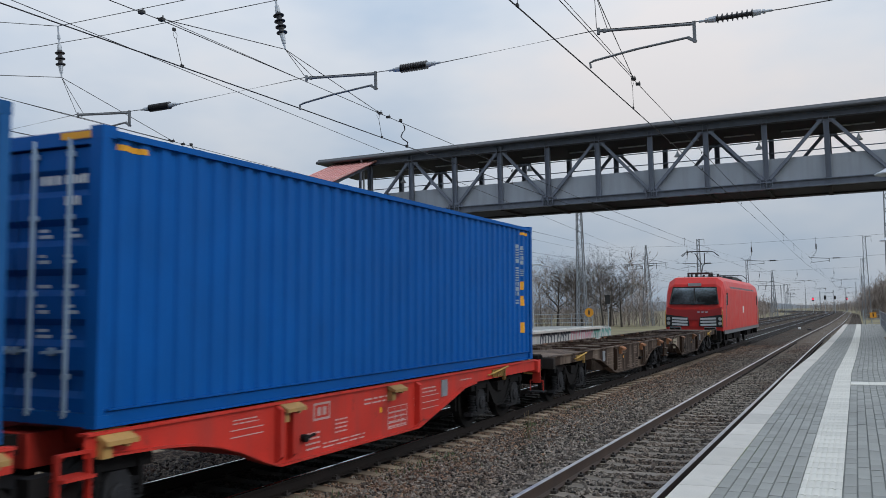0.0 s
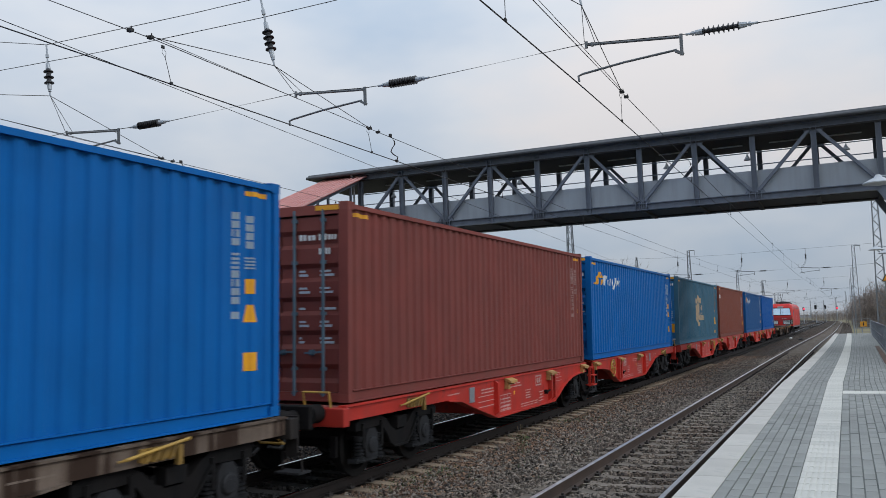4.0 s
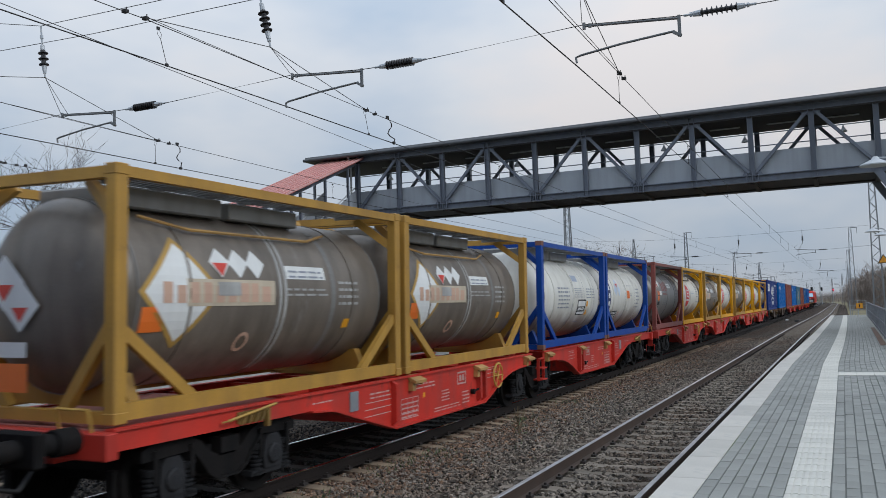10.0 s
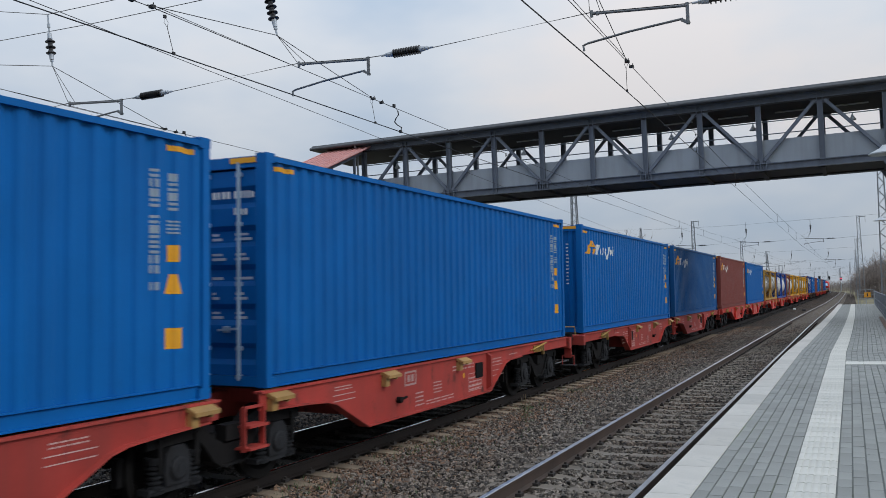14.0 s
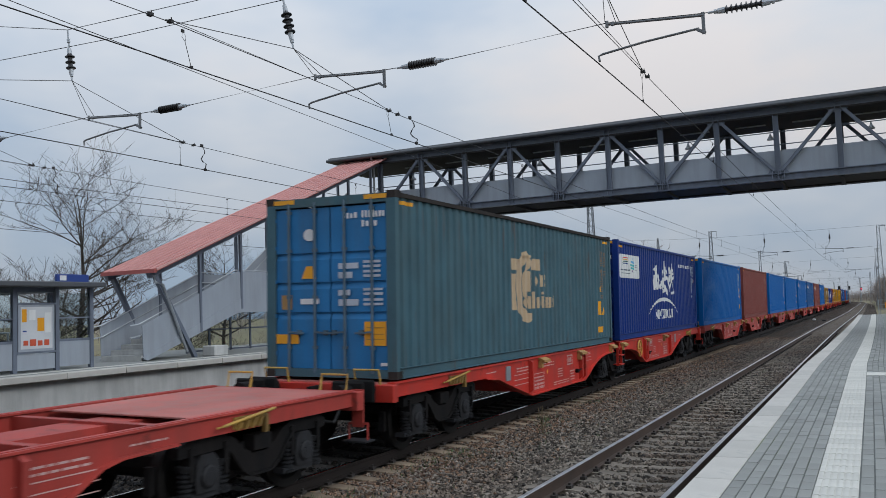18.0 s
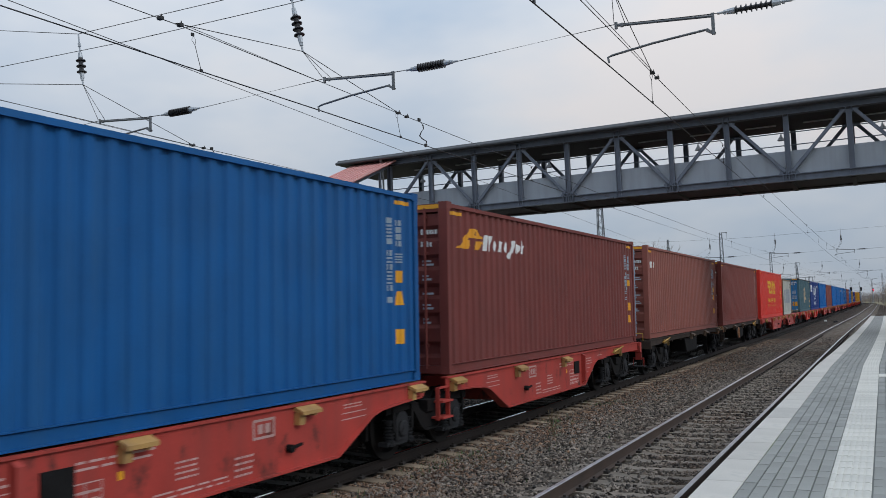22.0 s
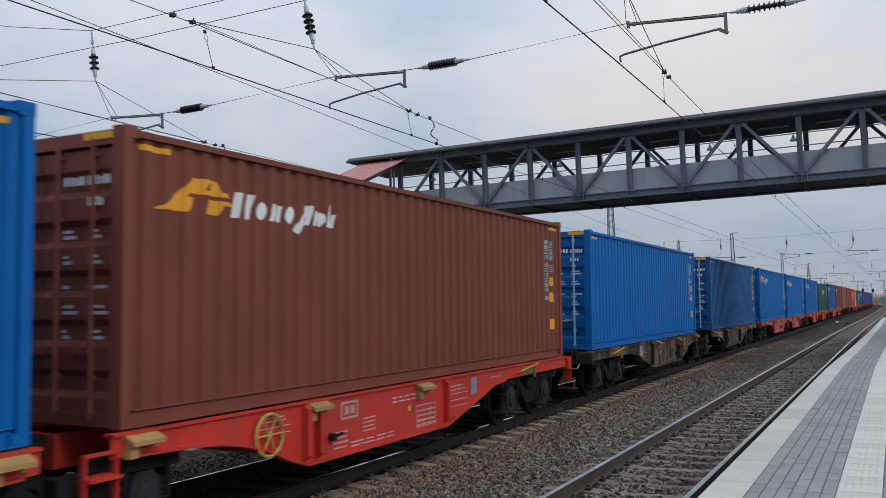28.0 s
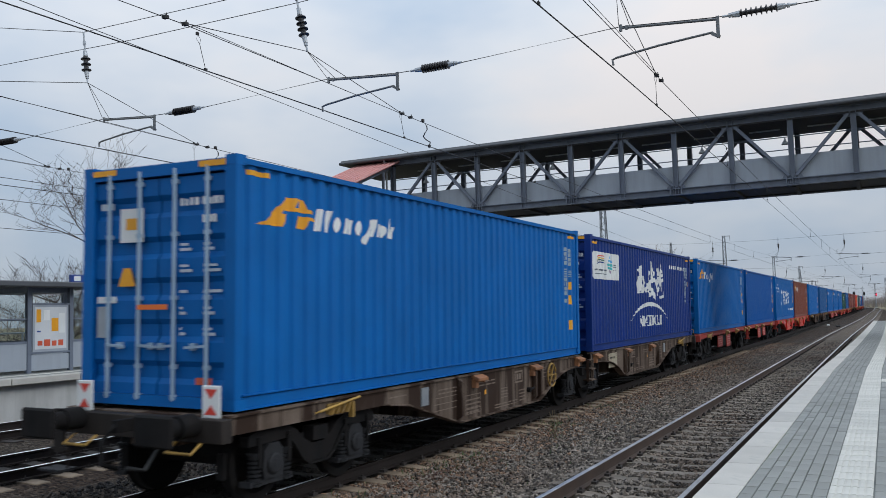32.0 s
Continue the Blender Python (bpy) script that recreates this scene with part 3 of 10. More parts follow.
def shell(paint, length=CL, high=CH, turned=False, rods=M_RODS, seed=1, castings=None, marks=True, ridged=True, leaf=None, extra=False, bands=True, plates="usual"):
    """A freight container; origin at its front, on its floor's underside, at the middle."""
    c = thing("container", "", "")
    h = high
    castings = castings or paint
    for s in (-1, 1):
        bm = B()
        corrugated(bm, 0.10, length - 0.10, lambda u, d, v: (s * (CW / 2 - 0.03 + d), u - length, v), 0.15, h - 0.09)
        part("side_panel", bm, paint, c)
        bm = B()
        prism(bm, [(s * (CW / 2 - i), z) for i, z in ((0.002, 0.0), (0.002, 0.012), (0.045, 0.018), (0.045, 0.142), (0.010, 0.156), (0.010, 0.170), (0.075, 0.170), (0.075, 0.0))][::s], -length + 0.16, -0.16, "y")
        part("bottom_rail", bm, paint, c)
        bm = B()
        box(bm, s * CW / 2 - 0.06 if s > 0 else -CW / 2, CW / 2 if s > 0 else -CW / 2 + 0.06, -length + 0.16, -0.16, h - 0.10, h - 0.035)
        part("top_rail", bm, castings, c)
    bm = B()
    corrugated(bm, 0.1, length - 0.1, lambda u, d, v: (v, u - length, h - 0.02 + d * 0.5), -CW / 2 + 0.05, CW / 2 - 0.05)
    part("roof_panel", bm, paint, c)
    bm = B()
    box(bm, -CW / 2 + 0.1, CW / 2 - 0.1, -length + 0.1, -0.1, 0.10, 0.14)
    for k in range(int(length / 0.6)):
        box(bm, -CW / 2 + 0.1, CW / 2 - 0.1, -length + 0.35 + k * 0.6, -length + 0.4 + k * 0.6, 0.02, 0.10)
    part("floor_frame", bm, M_WDARK, c)
    cast = None
    post = None
    for sx in (-1, 1):
        for y0, sy in ((-length, 1), (0.0, -1)):
            if post is None:
                bm = B()
                box(bm, -0.085, 0.085, -0.058, 0.058, 0.11, h - 0.11)
                post = mesh_of(bm, "corner_post", paint if bands else castings, bevel=0.008)
            piece("corner_post", post, c, T((sx * (CW / 2 - 0.087), y0 + sy * 0.060, 0)))
            for z0 in (0.0, h - 0.118):
                if cast is None:
                    bm = B()
                    box(bm, -0.081, 0.081, -0.089, 0.089, 0.0, 0.118)
                    box(bm, 0.0815, 0.0825, -0.04, 0.04, 0.035, 0.085)
                    cast = mesh_of(bm, "corner_casting", castings, bevel=0.01)
                piece("corner_casting", cast, c, T((sx * (CW / 2 - 0.081), y0 + sy * 0.089, z0)))
    for y0, sy in ((-length, 1), (0.0, -1)):
        bm = B()
        box(bm, -1.06, 1.06, y0 + sy * 0.06 - 0.05, y0 + sy * 0.06 + 0.05, h - 0.17, h - 0.03)
        part("header", bm, paint, c)
        bm = B()
        box(bm, -1.06, 1.06, y0 + sy * 0.06 - 0.05, y0 + sy * 0.06 + 0.05, 0.01, 0.135)
        part("sill", bm, paint, c)
        if sy > 0 and bands:
            for s in (-1, 1):
                bm = B()
                box(bm, s * 0.86 - 0.2, s * 0.86 + 0.2, y0 - 0.003, y0 - 0.001, h - 0.115, h - 0.045)
                part("height_band", bm, M_SAFETY, c, "amber height warning band")
    if marks:
        decal("height_mark", [rect(0.24, h - 0.21, 0.62, h - 0.15)], M_SAFETY, c)
        decal("height_mark", [rect(length - 0.62, h - 0.21, length - 0.24, h - 0.15)], M_SAFETY, c)
        side_marks(c, length, seed, M_FADEDYEL if paint is M_ORANGE else {"faint": M_DULLPINK, "large": M_DULLMARK}.get(plates, M_PALEMARK), plates)
    if turned:
        blank_end(c, paint, length, True, seed, h)
        blank_end(c, paint, length, False, seed, h)
    else:
        door_end(c, leaf or paint, length, rods, seed, ridged, extra, h)
        blank_end(c, paint, length, False, seed, h)
    return c


M_DOORROD = surf("grimy_lock_rod", (0.07, 0.115, 0.15), 0.6, var=0.25)
M_DOORBLUE = surf("door_blue_paint", (0.020, 0.165, 0.375), 0.55, var=0.15, spec=0.3, dirt=(0.06, 0.10, 0.13), dirt_amt=0.4, stain=RUST, stain_at=0.70, stain_scale=(6, 6, 2))


M_GREYTEXT_DARK = surf("slate_print", (0.10, 0.12, 0.15), 0.6, var=0.1)
M_CYAN = surf("cyan_print", (0.08, 0.36, 0.62), 0.5, var=0.08)
M_TURQ = surf("turquoise_print", (0.06, 0.42, 0.42), 0.5, var=0.08)
M_PURPLE = surf("purple_print", (0.16, 0.05, 0.20), 0.5, var=0.08)
M_GREENPATCH = surf("lighter_green_paint", (0.024, 0.088, 0.068), 0.6, var=0.2, dirt=(0.04, 0.10, 0.08), dirt_amt=0.4)
M_GREENDARK = surf("darker_green_paint", (0.004, 0.034, 0.028), 0.6, var=0.15)


# emblems on the sides, as plain shapes in their colours
def emblem_swift(c):
    # a leaning amber figure with a long foot, then a leaning white word as bars and rings
    decal("emblem", [[(0.42, 2.13), (0.88, 2.13), (1.0, 2.29), (0.86, 2.29), (0.90, 2.335), (1.56, 2.335), (1.46, 2.385), (1.39, 2.385), (1.35, 2.50), (1.24, 2.50), (1.22, 2.385), (1.13, 2.385), (1.22, 2.505), (0.97, 2.50), (0.70, 2.28), (0.56, 2.18)],
                     [(1.14, 2.13), (1.36, 2.13), (1.42, 2.245), (1.60, 2.245), (1.57, 2.29), (1.19, 2.29)]], M_LOGOY, c)
    tilt = lambda q: [(u + (v - 2.14) * 0.25, v) for u, v in q]
    oval = lambda u, v, a, b: disc(u, v, b, 14, a / b)
    word = [rect(1.57, 2.13, 1.67, 2.42), rect(1.78, 2.13, 1.88, 2.42), oval(2.05, 2.245, 0.115, 0.11), rect(2.21, 2.14, 2.29, 2.35), rect(2.35, 2.14, 2.43, 2.34), oval(2.58, 2.245, 0.11, 0.11)]
    word += stroke([(2.92, 2.35), (2.77, 2.07)], 0.10) + [rect(2.94, 2.15, 3.02, 2.40), rect(3.06, 2.15, 3.12, 2.34), oval(3.23, 2.24, 0.085, 0.095), rect(3.35, 2.15, 3.43, 2.44), rect(3.48, 2.15, 3.55, 2.33)]
    decal("lettering", [tilt(q) for q in word], M_WHITE, c)


def serif_bar(u, w=0.10, v0=0.48, v1=0.80, cut=0.035):
    """An upright of a serifed word: a bar with broader feet."""
    return [(u - cut, v0), (u + w + cut, v0), (u + w, v0 + 0.035), (u + w, v1 - 0.035), (u + w + cut, v1), (u - cut, v1), (u, v1 - 0.035), (u, v0 + 0.035)]


def emblem_port(c):
    r = 0.06
    panel = [(0.24 + r, 1.80), (2.62 - r, 1.80), (2.62, 1.80 + r), (2.62, 2.50 - r), (2.62 - r, 2.50), (0.24 + r, 2.50), (0.24, 2.50 - r), (0.24, 1.80 + r)]
    decal("panel", [panel], M_WHITE, c, lift=0.004)
    for dv, m in ((0.15, M_SAFETYRED), (0.09, M_LOGOYEL), (0.04, M_GREEN), (-0.02, M_NAVY)):
        decal("panel_arc", arc(0.98, 2.13 + dv, 0.46, 0.13, 40, 150, 0.03), m, c, lift=0.007)
    decal("panel_print", small_rows(0.50, 2.02, 1.42, 2.12, 1, 4) + small_rows(0.52, 1.93, 1.40, 1.98, 1, 5) + small_rows(2.02, 2.14, 2.46, 2.24, 2, 6) + small_rows(2.16, 2.05, 2.46, 2.09, 1, 7), M_GREYTEXT_DARK, c, lift=0.007)
    for k, (m, v) in enumerate(((M_CYAN, 2.36), (M_CYAN, 2.27), (M_TURQ, 2.17), (M_TURQ, 2.08), (M_PURPLE, 1.99))):
        e = (0.10, 0.15, 0.17, 0.16, 0.12)[k]
        decal("panel_ball", [[(1.80 - e, v), (1.80 + e, v - 0.02), (1.80 + e * 0.9, v + 0.05), (1.80 - e, v + 0.06)]], m, c, lift=0.007)
    # three brushed characters, broad and wet
    g = [[(4.67, 2.17), (4.87, 2.27), (5.10, 2.31), (5.20, 2.23), (5.12, 2.08), (5.03, 2.03), (4.83, 2.07), (4.68, 2.13)]]
    g += [[(4.44, 1.78), (4.56, 1.86), (4.70, 1.87), (4.70, 1.97), (4.80, 1.98), (4.90, 1.94), (5.17, 1.96), (5.16, 1.82), (5.04, 1.56), (4.81, 1.47), (4.62, 1.47), (4.57, 1.57), (4.47, 1.67)]]
    g += [[(5.18, 1.99), (5.33, 2.00), (5.39, 1.90), (5.55, 1.82), (5.52, 1.71), (5.37, 1.66), (5.27, 1.48), (4.96, 1.49), (5.03, 1.56), (5.18, 1.61), (5.28, 1.78), (5.25, 1.93)]]
    g += stroke([(5.02, 2.05), (5.04, 1.95)], 0.13) + stroke([(6.30, 2.43), (6.31, 1.97)], 0.17) + stroke([(6.05, 2.14), (5.97, 1.90)], 0.16) + stroke([(6.43, 2.23), (6.65, 2.11), (6.43, 1.96)], 0.14) + stroke([(6.12, 1.83), (6.74, 1.91)], 0.13) + stroke([(6.31, 1.87), (5.91, 1.74), (5.57, 1.58)], 0.17)
    g += stroke([(5.87, 1.57), (6.09, 1.44), (6.45, 1.49)], 0.13) + stroke([(6.09, 1.65), (6.54, 1.52), (6.75, 1.36)], 0.17) + stroke([(6.28, 1.84), (6.03, 1.60)], 0.13)
    g += stroke([(7.02, 2.24), (7.18, 2.08)], 0.13) + stroke([(6.95, 1.90), (7.03, 1.43)], 0.10) + stroke([(7.23, 1.98), (7.09, 1.58)], 0.10) + stroke([(7.58, 2.41), (7.47, 1.78)], 0.11) + stroke([(7.20, 2.25), (7.36, 2.02)], 0.10) + stroke([(7.23, 2.10), (7.77, 2.20)], 0.10) + stroke([(7.32, 2.00), (7.82, 2.08)], 0.09)
    g += stroke([(7.19, 1.59), (7.45, 1.81), (7.89, 1.95)], 0.11) + stroke([(7.54, 1.76), (7.58, 1.59)], 0.10) + stroke([(7.40, 1.54), (7.41, 1.36), (7.88, 1.39), (7.86, 1.53)], 0.09)
    decal("script_mark", g, M_WHITE, c)
    decal("arch", arc(6.12, 0.20, 2.62, 0.95, 27.5, 152.5, 0.12, 20, True), M_WHITE, c)
    decal("arch_boss", [diamond(6.18, 1.13, 0.10)], M_WHITE, c, lift=0.006)
    foot = lambda u, half, v: rect(u - half, v, u + half, v + 0.03)
    slant = lambda u0, u1, wide: [(u0 - wide / 2, 0.80), (u0 + wide / 2, 0.80), (u1 + wide / 2, 0.49), (u1 - wide / 2, 0.49)]
    w = [slant(4.87, 5.10, 0.11), slant(5.08, 4.87, 0.05)] + [foot(u, 0.09, v) for u in (4.86, 5.10) for v in (0.49, 0.778)]      # X
    w += [serif_bar(5.24, 0.08, 0.49, 0.80), rect(5.42, 0.70, 5.47, 0.81)]                                                          # I
    w += [slant(5.60, 5.46, 0.05), slant(5.61, 5.78, 0.10), rect(5.51, 0.58, 5.70, 0.61), foot(5.46, 0.07, 0.49), foot(5.78, 0.09, 0.49)]      # A
    w += [slant(5.88, 6.12, 0.11), rect(5.87, 0.49, 5.90, 0.80), rect(6.10, 0.49, 6.13, 0.80), foot(5.89, 0.07, 0.49), foot(5.86, 0.07, 0.778), foot(6.12, 0.07, 0.778)]      # N
    w += [serif_bar(6.37, 0.08, 0.49, 0.80)] + arc(6.47, 0.715, 0.11, 0.07, -90, 90, 0.035)                                            # P
    w += arc(6.76, 0.645, 0.11, 0.14, -90, 90, 0.05) + arc(6.76, 0.645, 0.11, 0.14, 90, 270, 0.05)                                     # O
    w += [serif_bar(6.95, 0.08, 0.49, 0.80), [(7.04, 0.65), (7.13, 0.65), (7.28, 0.49), (7.17, 0.49)]] + arc(7.04, 0.72, 0.11, 0.07, -90, 90, 0.035)      # R
    w += [serif_bar(7.43, 0.08, 0.49, 0.80), rect(7.30, 0.772, 7.62, 0.80), rect(7.29, 0.72, 7.32, 0.80), rect(7.60, 0.72, 7.63, 0.80)]     # T
    decal("lettering", w, M_WHITE, c)
    decal("fine_print", letters(8.74, 2.33, 10.0, 2.45, 9, 8) + letters(10.2, 2.33, 11.4, 2.45, 9, 9), M_WHITE, c)


def crescent(u, v, r0, r1, shift, a0, a1, n=14):
    """A moon-shaped mark between two arcs."""
    at = lambda r, d, k: (u + d + r * math.cos(radians(k)), v + r * 1.12 * math.sin(radians(k)))
    ks = [a0 + (a1 - a0) * i / n for i in range(n + 1)]
    return [[at(r0, 0, ks[i]), at(r0, 0, ks[i + 1]), at(r1, shift, ks[i + 1]), at(r1, shift, ks[i])] for i in range(n)]


def emblem_globe(c):
    # a block letter shape behind, a moon-like sweep across it, then two words
    decal("emblem", [[(4.79, 1.80), (5.16, 1.80), (5.30, 2.03), (4.79, 2.03)], [(5.96, 1.82), (6.58, 1.82), (6.58, 2.06), (6.10, 2.07)], [(4.79, 0.98), (5.08, 0.98), (5.02, 1.2), (5.0, 1.45), (5.06, 1.72), (4.79, 1.72)], [(5.66, 1.36), (5.88, 1.36), (5.88, 1.78), (5.72, 1.82)]], M_CREAMLOGO, c)
    decal("emblem_crescent", [[p for q in (crescent(5.72, 1.46, 0.68, 0.50, 0.12, 84, 292), ) for p in [k[0] for k in q] + [q[-1][1]] + [q[-1][2]] + [k[3] for k in q[::-1]]]], M_CREAMLOGO, c)
    decal("emblem_crescent", [[p for q in (crescent(5.98, 1.50, 0.50, 0.39, 0.09, 96, 236), ) for p in [k[0] for k in q] + [q[-1][1]] + [q[-1][2]] + [k[3] for k in q[::-1]]]], M_CREAMLOGO, c)
    decal("emblem_bar", [[(5.40, 2.02), (6.02, 2.08), (5.98, 2.14), (5.44, 2.10)]], M_CREAMLOGO, c)
    w = [rect(5.94, 1.47, 6.05, 1.76), disc(6.27, 1.59, 0.125, 14, 0.9), rect(6.46, 1.47, 6.54, 1.74), rect(6.59, 1.47, 6.67, 1.72), rect(6.73, 1.62, 6.90, 1.74), rect(6.75, 1.47, 6.90, 1.58)]
    decal("lettering", w, M_CREAMLOGO, c)
    w = [disc(5.64, 1.13, 0.13, 14, 0.9)]
    for u in (5.80, 6.22, 6.78, 7.02):
        w += [rect(u, 1.00, u + 0.085, 1.26), rect(u + 0.125, 1.00, u + 0.20, 1.24)]
    w += [rect(6.06, 1.00, 6.14, 1.36), disc(6.52, 1.12, 0.07, 10, 0.9), rect(6.64, 1.00, 6.71, 1.26), rect(6.64, 1.30, 6.71, 1.36), rect(7.28, 1.02, 7.34, 1.22), rect(7.38, 1.00, 7.46, 1.28)]
    decal("lettering", w, M_CREAMLOGO, c)


def emblem_td(c):
    decal("emblem", [[(4.11, 2.09), (5.18, 2.09), (5.36, 2.06), (5.50, 1.98), (5.60, 1.85), (5.62, 1.65), (5.16, 1.65), (5.16, 1.81), (4.93, 1.81), (4.93, 1.50), (6.17, 1.50), (6.10, 1.75), (5.95, 2.03), (5.78, 2.17), (5.56, 2.26), (5.22, 2.31), (4.11, 2.31)],
                     [(4.53, 1.50), (4.84, 1.50), (4.84, 1.86), (5.16, 1.87), (5.14, 2.02), (4.11, 2.02), (4.11, 1.86), (4.53, 1.86)]], M_LOGOYEL, c)
    g = stroke([(6.36, 2.31), (6.26, 2.14)], 0.08) + stroke([(6.30, 2.20), (6.52, 2.20)], 0.07) + stroke([(6.24, 2.04), (6.52, 2.04)], 0.07) + stroke([(6.40, 2.18), (6.40, 1.78), (6.52, 1.84)], 0.09) + stroke([(6.26, 1.92), (6.52, 1.92)], 0.06)
    g += stroke([(6.56, 2.22), (6.84, 2.22)], 0.07) + stroke([(6.54, 2.06), (6.88, 2.06)], 0.08) + stroke([(6.70, 2.32), (6.69, 2.0), (6.56, 1.76)], 0.09) + stroke([(6.71, 2.0), (6.88, 1.76)], 0.09)
    for k, u in enumerate((6.92, 7.60)):
        g += stroke([(u, 2.10), (u + 0.58, 2.11)], 0.10) + stroke([(u + 0.30, 2.30), (u + 0.28, 2.06), (u + 0.02, 1.76)], 0.11) + stroke([(u + 0.32, 2.06), (u + 0.58, 1.76)], 0.11)
    decal("script_mark", g, M_LOGOYEL, c)
    decal("ring_mark", arc(8.22, 2.30, 0.07, 0.09, 0, 360, 0.025, 12), M_LOGOYEL, c)
    w = []
    for i in range(9):
        u = 6.24 + i * 0.218
        w += [rect(u, 1.64, u + 0.17, 1.70), rect(u + (0.055 if i == 0 else 0.0), 1.50, u + (0.115 if i == 0 else 0.06), 1.66)]
        if i:
            w += [rect(u + 0.06, 1.50, u + 0.17, 1.545)] + ([rect(u + 0.12, 1.545, u + 0.17, 1.64)] if i % 3 else [])
    decal("lettering", w, M_LOGOYEL, c)
    g = []
    for i, (u, e) in enumerate(((4.14, 0.34), (4.50, 0.30), (4.82, 0.31), (5.60, 0.30), (5.92, 0.29), (6.26, 0.31), (7.01, 0.30), (7.35, 0.32), (7.73, 0.27))):
        x = lambda k: u + e * k
        if i in (1, 2):
            g += stroke([(x(0), 1.10), (x(1), 1.10)], 0.06) + stroke([(x(0.5), 1.20), (x(0.45), 1.06), (x(0.02), 0.95)], 0.06) + stroke([(x(0.55), 1.06), (x(1), 0.95)], 0.06)
        elif i in (0, 5, 8):
            g += stroke([(x(0.05), 1.16), (x(0.48), 1.16)], 0.045) + stroke([(x(0.25), 1.19), (x(0.25), 0.95)], 0.055) + stroke([(x(0.0), 1.06), (x(0.5), 1.06)], 0.045) + stroke([(x(0.55), 1.13), (x(1), 1.13)], 0.05) + stroke([(x(0.55), 1.04), (x(1), 1.04)], 0.05) + stroke([(x(0.78), 1.19), (x(0.76), 1.04), (x(0.55), 0.95)], 0.05) + stroke([(x(0.8), 1.04), (x(1), 0.95)], 0.05)
        else:
            g += [rect(x(0), z, x(1), z + 0.026) for z in (0.94, 0.995, 1.05, 1.105, 1.16)] + [rect(x(0.44), 0.95, x(0.56), 1.19), rect(x(0.08), 1.0, x(0.18), 1.11), rect(x(0.82), 1.0, x(0.92), 1.11)]
    g += [rect(5.24, 0.97, 5.34, 1.02), rect(6.72, 0.97, 6.80, 1.02), rect(8.13, 1.02, 8.19, 1.20), rect(8.13, 0.96, 8.19, 0.99)]
    decal("slogan", g, M_LOGOYEL, c)
    fine = []
    for j, (a, b) in enumerate(((4.14, 5.0), (5.08, 5.76), (5.92, 6.30), (6.46, 6.92), (6.98, 7.42), (7.58, 8.2))):
        u, i = a, 0
        while u < b - 0.08:
            fine += [rect(u, 0.69, u + 0.028, 0.84 if i == 0 else 0.80), rect(u + 0.07, 0.69, u + 0.098, 0.80)] + ([rect(u + 0.028, 0.775, u + 0.07, 0.80)] if (i + j) % 2 else [rect(u + 0.028, 0.69, u + 0.07, 0.715)])
            u, i = u + 0.135, i + 1
    decal("fine_print", fine, M_FADEDYEL, c)


def emblem_capital(c):
    bar_ = lambda u, w=0.11, v1=2.08: serif_bar(u, w, 1.64, v1, 0.03)
    w = arc(5.06, 1.86, 0.19, 0.195, 60, 300, 0.10, 14) + stroke([(5.53, 2.05), (5.68, 1.66)], 0.14) + stroke([(5.36, 1.66), (5.42, 1.80)], 0.07)
    w += [bar_(5.84), disc(6.0, 1.97, 0.09, 12), bar_(6.22), bar_(6.52), rect(6.38, 2.02, 6.78, 2.08), bar_(7.13, 0.10)] + stroke([(6.93, 2.05), (7.05, 1.66)], 0.12)
    decal("lettering", w, M_WHITE, c)
    decal("underline", [[(4.85, 1.405), (6.04, 1.405), (6.11, 1.35), (6.18, 1.405), (6.87, 1.405), (6.87, 1.445), (6.20, 1.445), (6.26, 1.51), (5.98, 1.51), (6.04, 1.445), (4.85, 1.445)]], M_REDLINE, c)
    decal("repaired_patch", [rect(3.67, 1.27, 4.31, 1.67)], M_GREENPATCH, c)
    decal("repaired_patch", [rect(3.98, 0.50, 5.40, 1.03)], M_GREENPATCH, c)
    decal("dark_patch", [rect(7.28, 1.60, 7.40, 2.10)], M_GREENDARK, c)
    decal("dark_patch", [rect(6.90, 1.40, 7.44, 1.45)], M_GREENDARK, c)
    decal("scuff", [rect(6.16, 0.47, 6.30, 0.52)], M_PALEMARK, c)


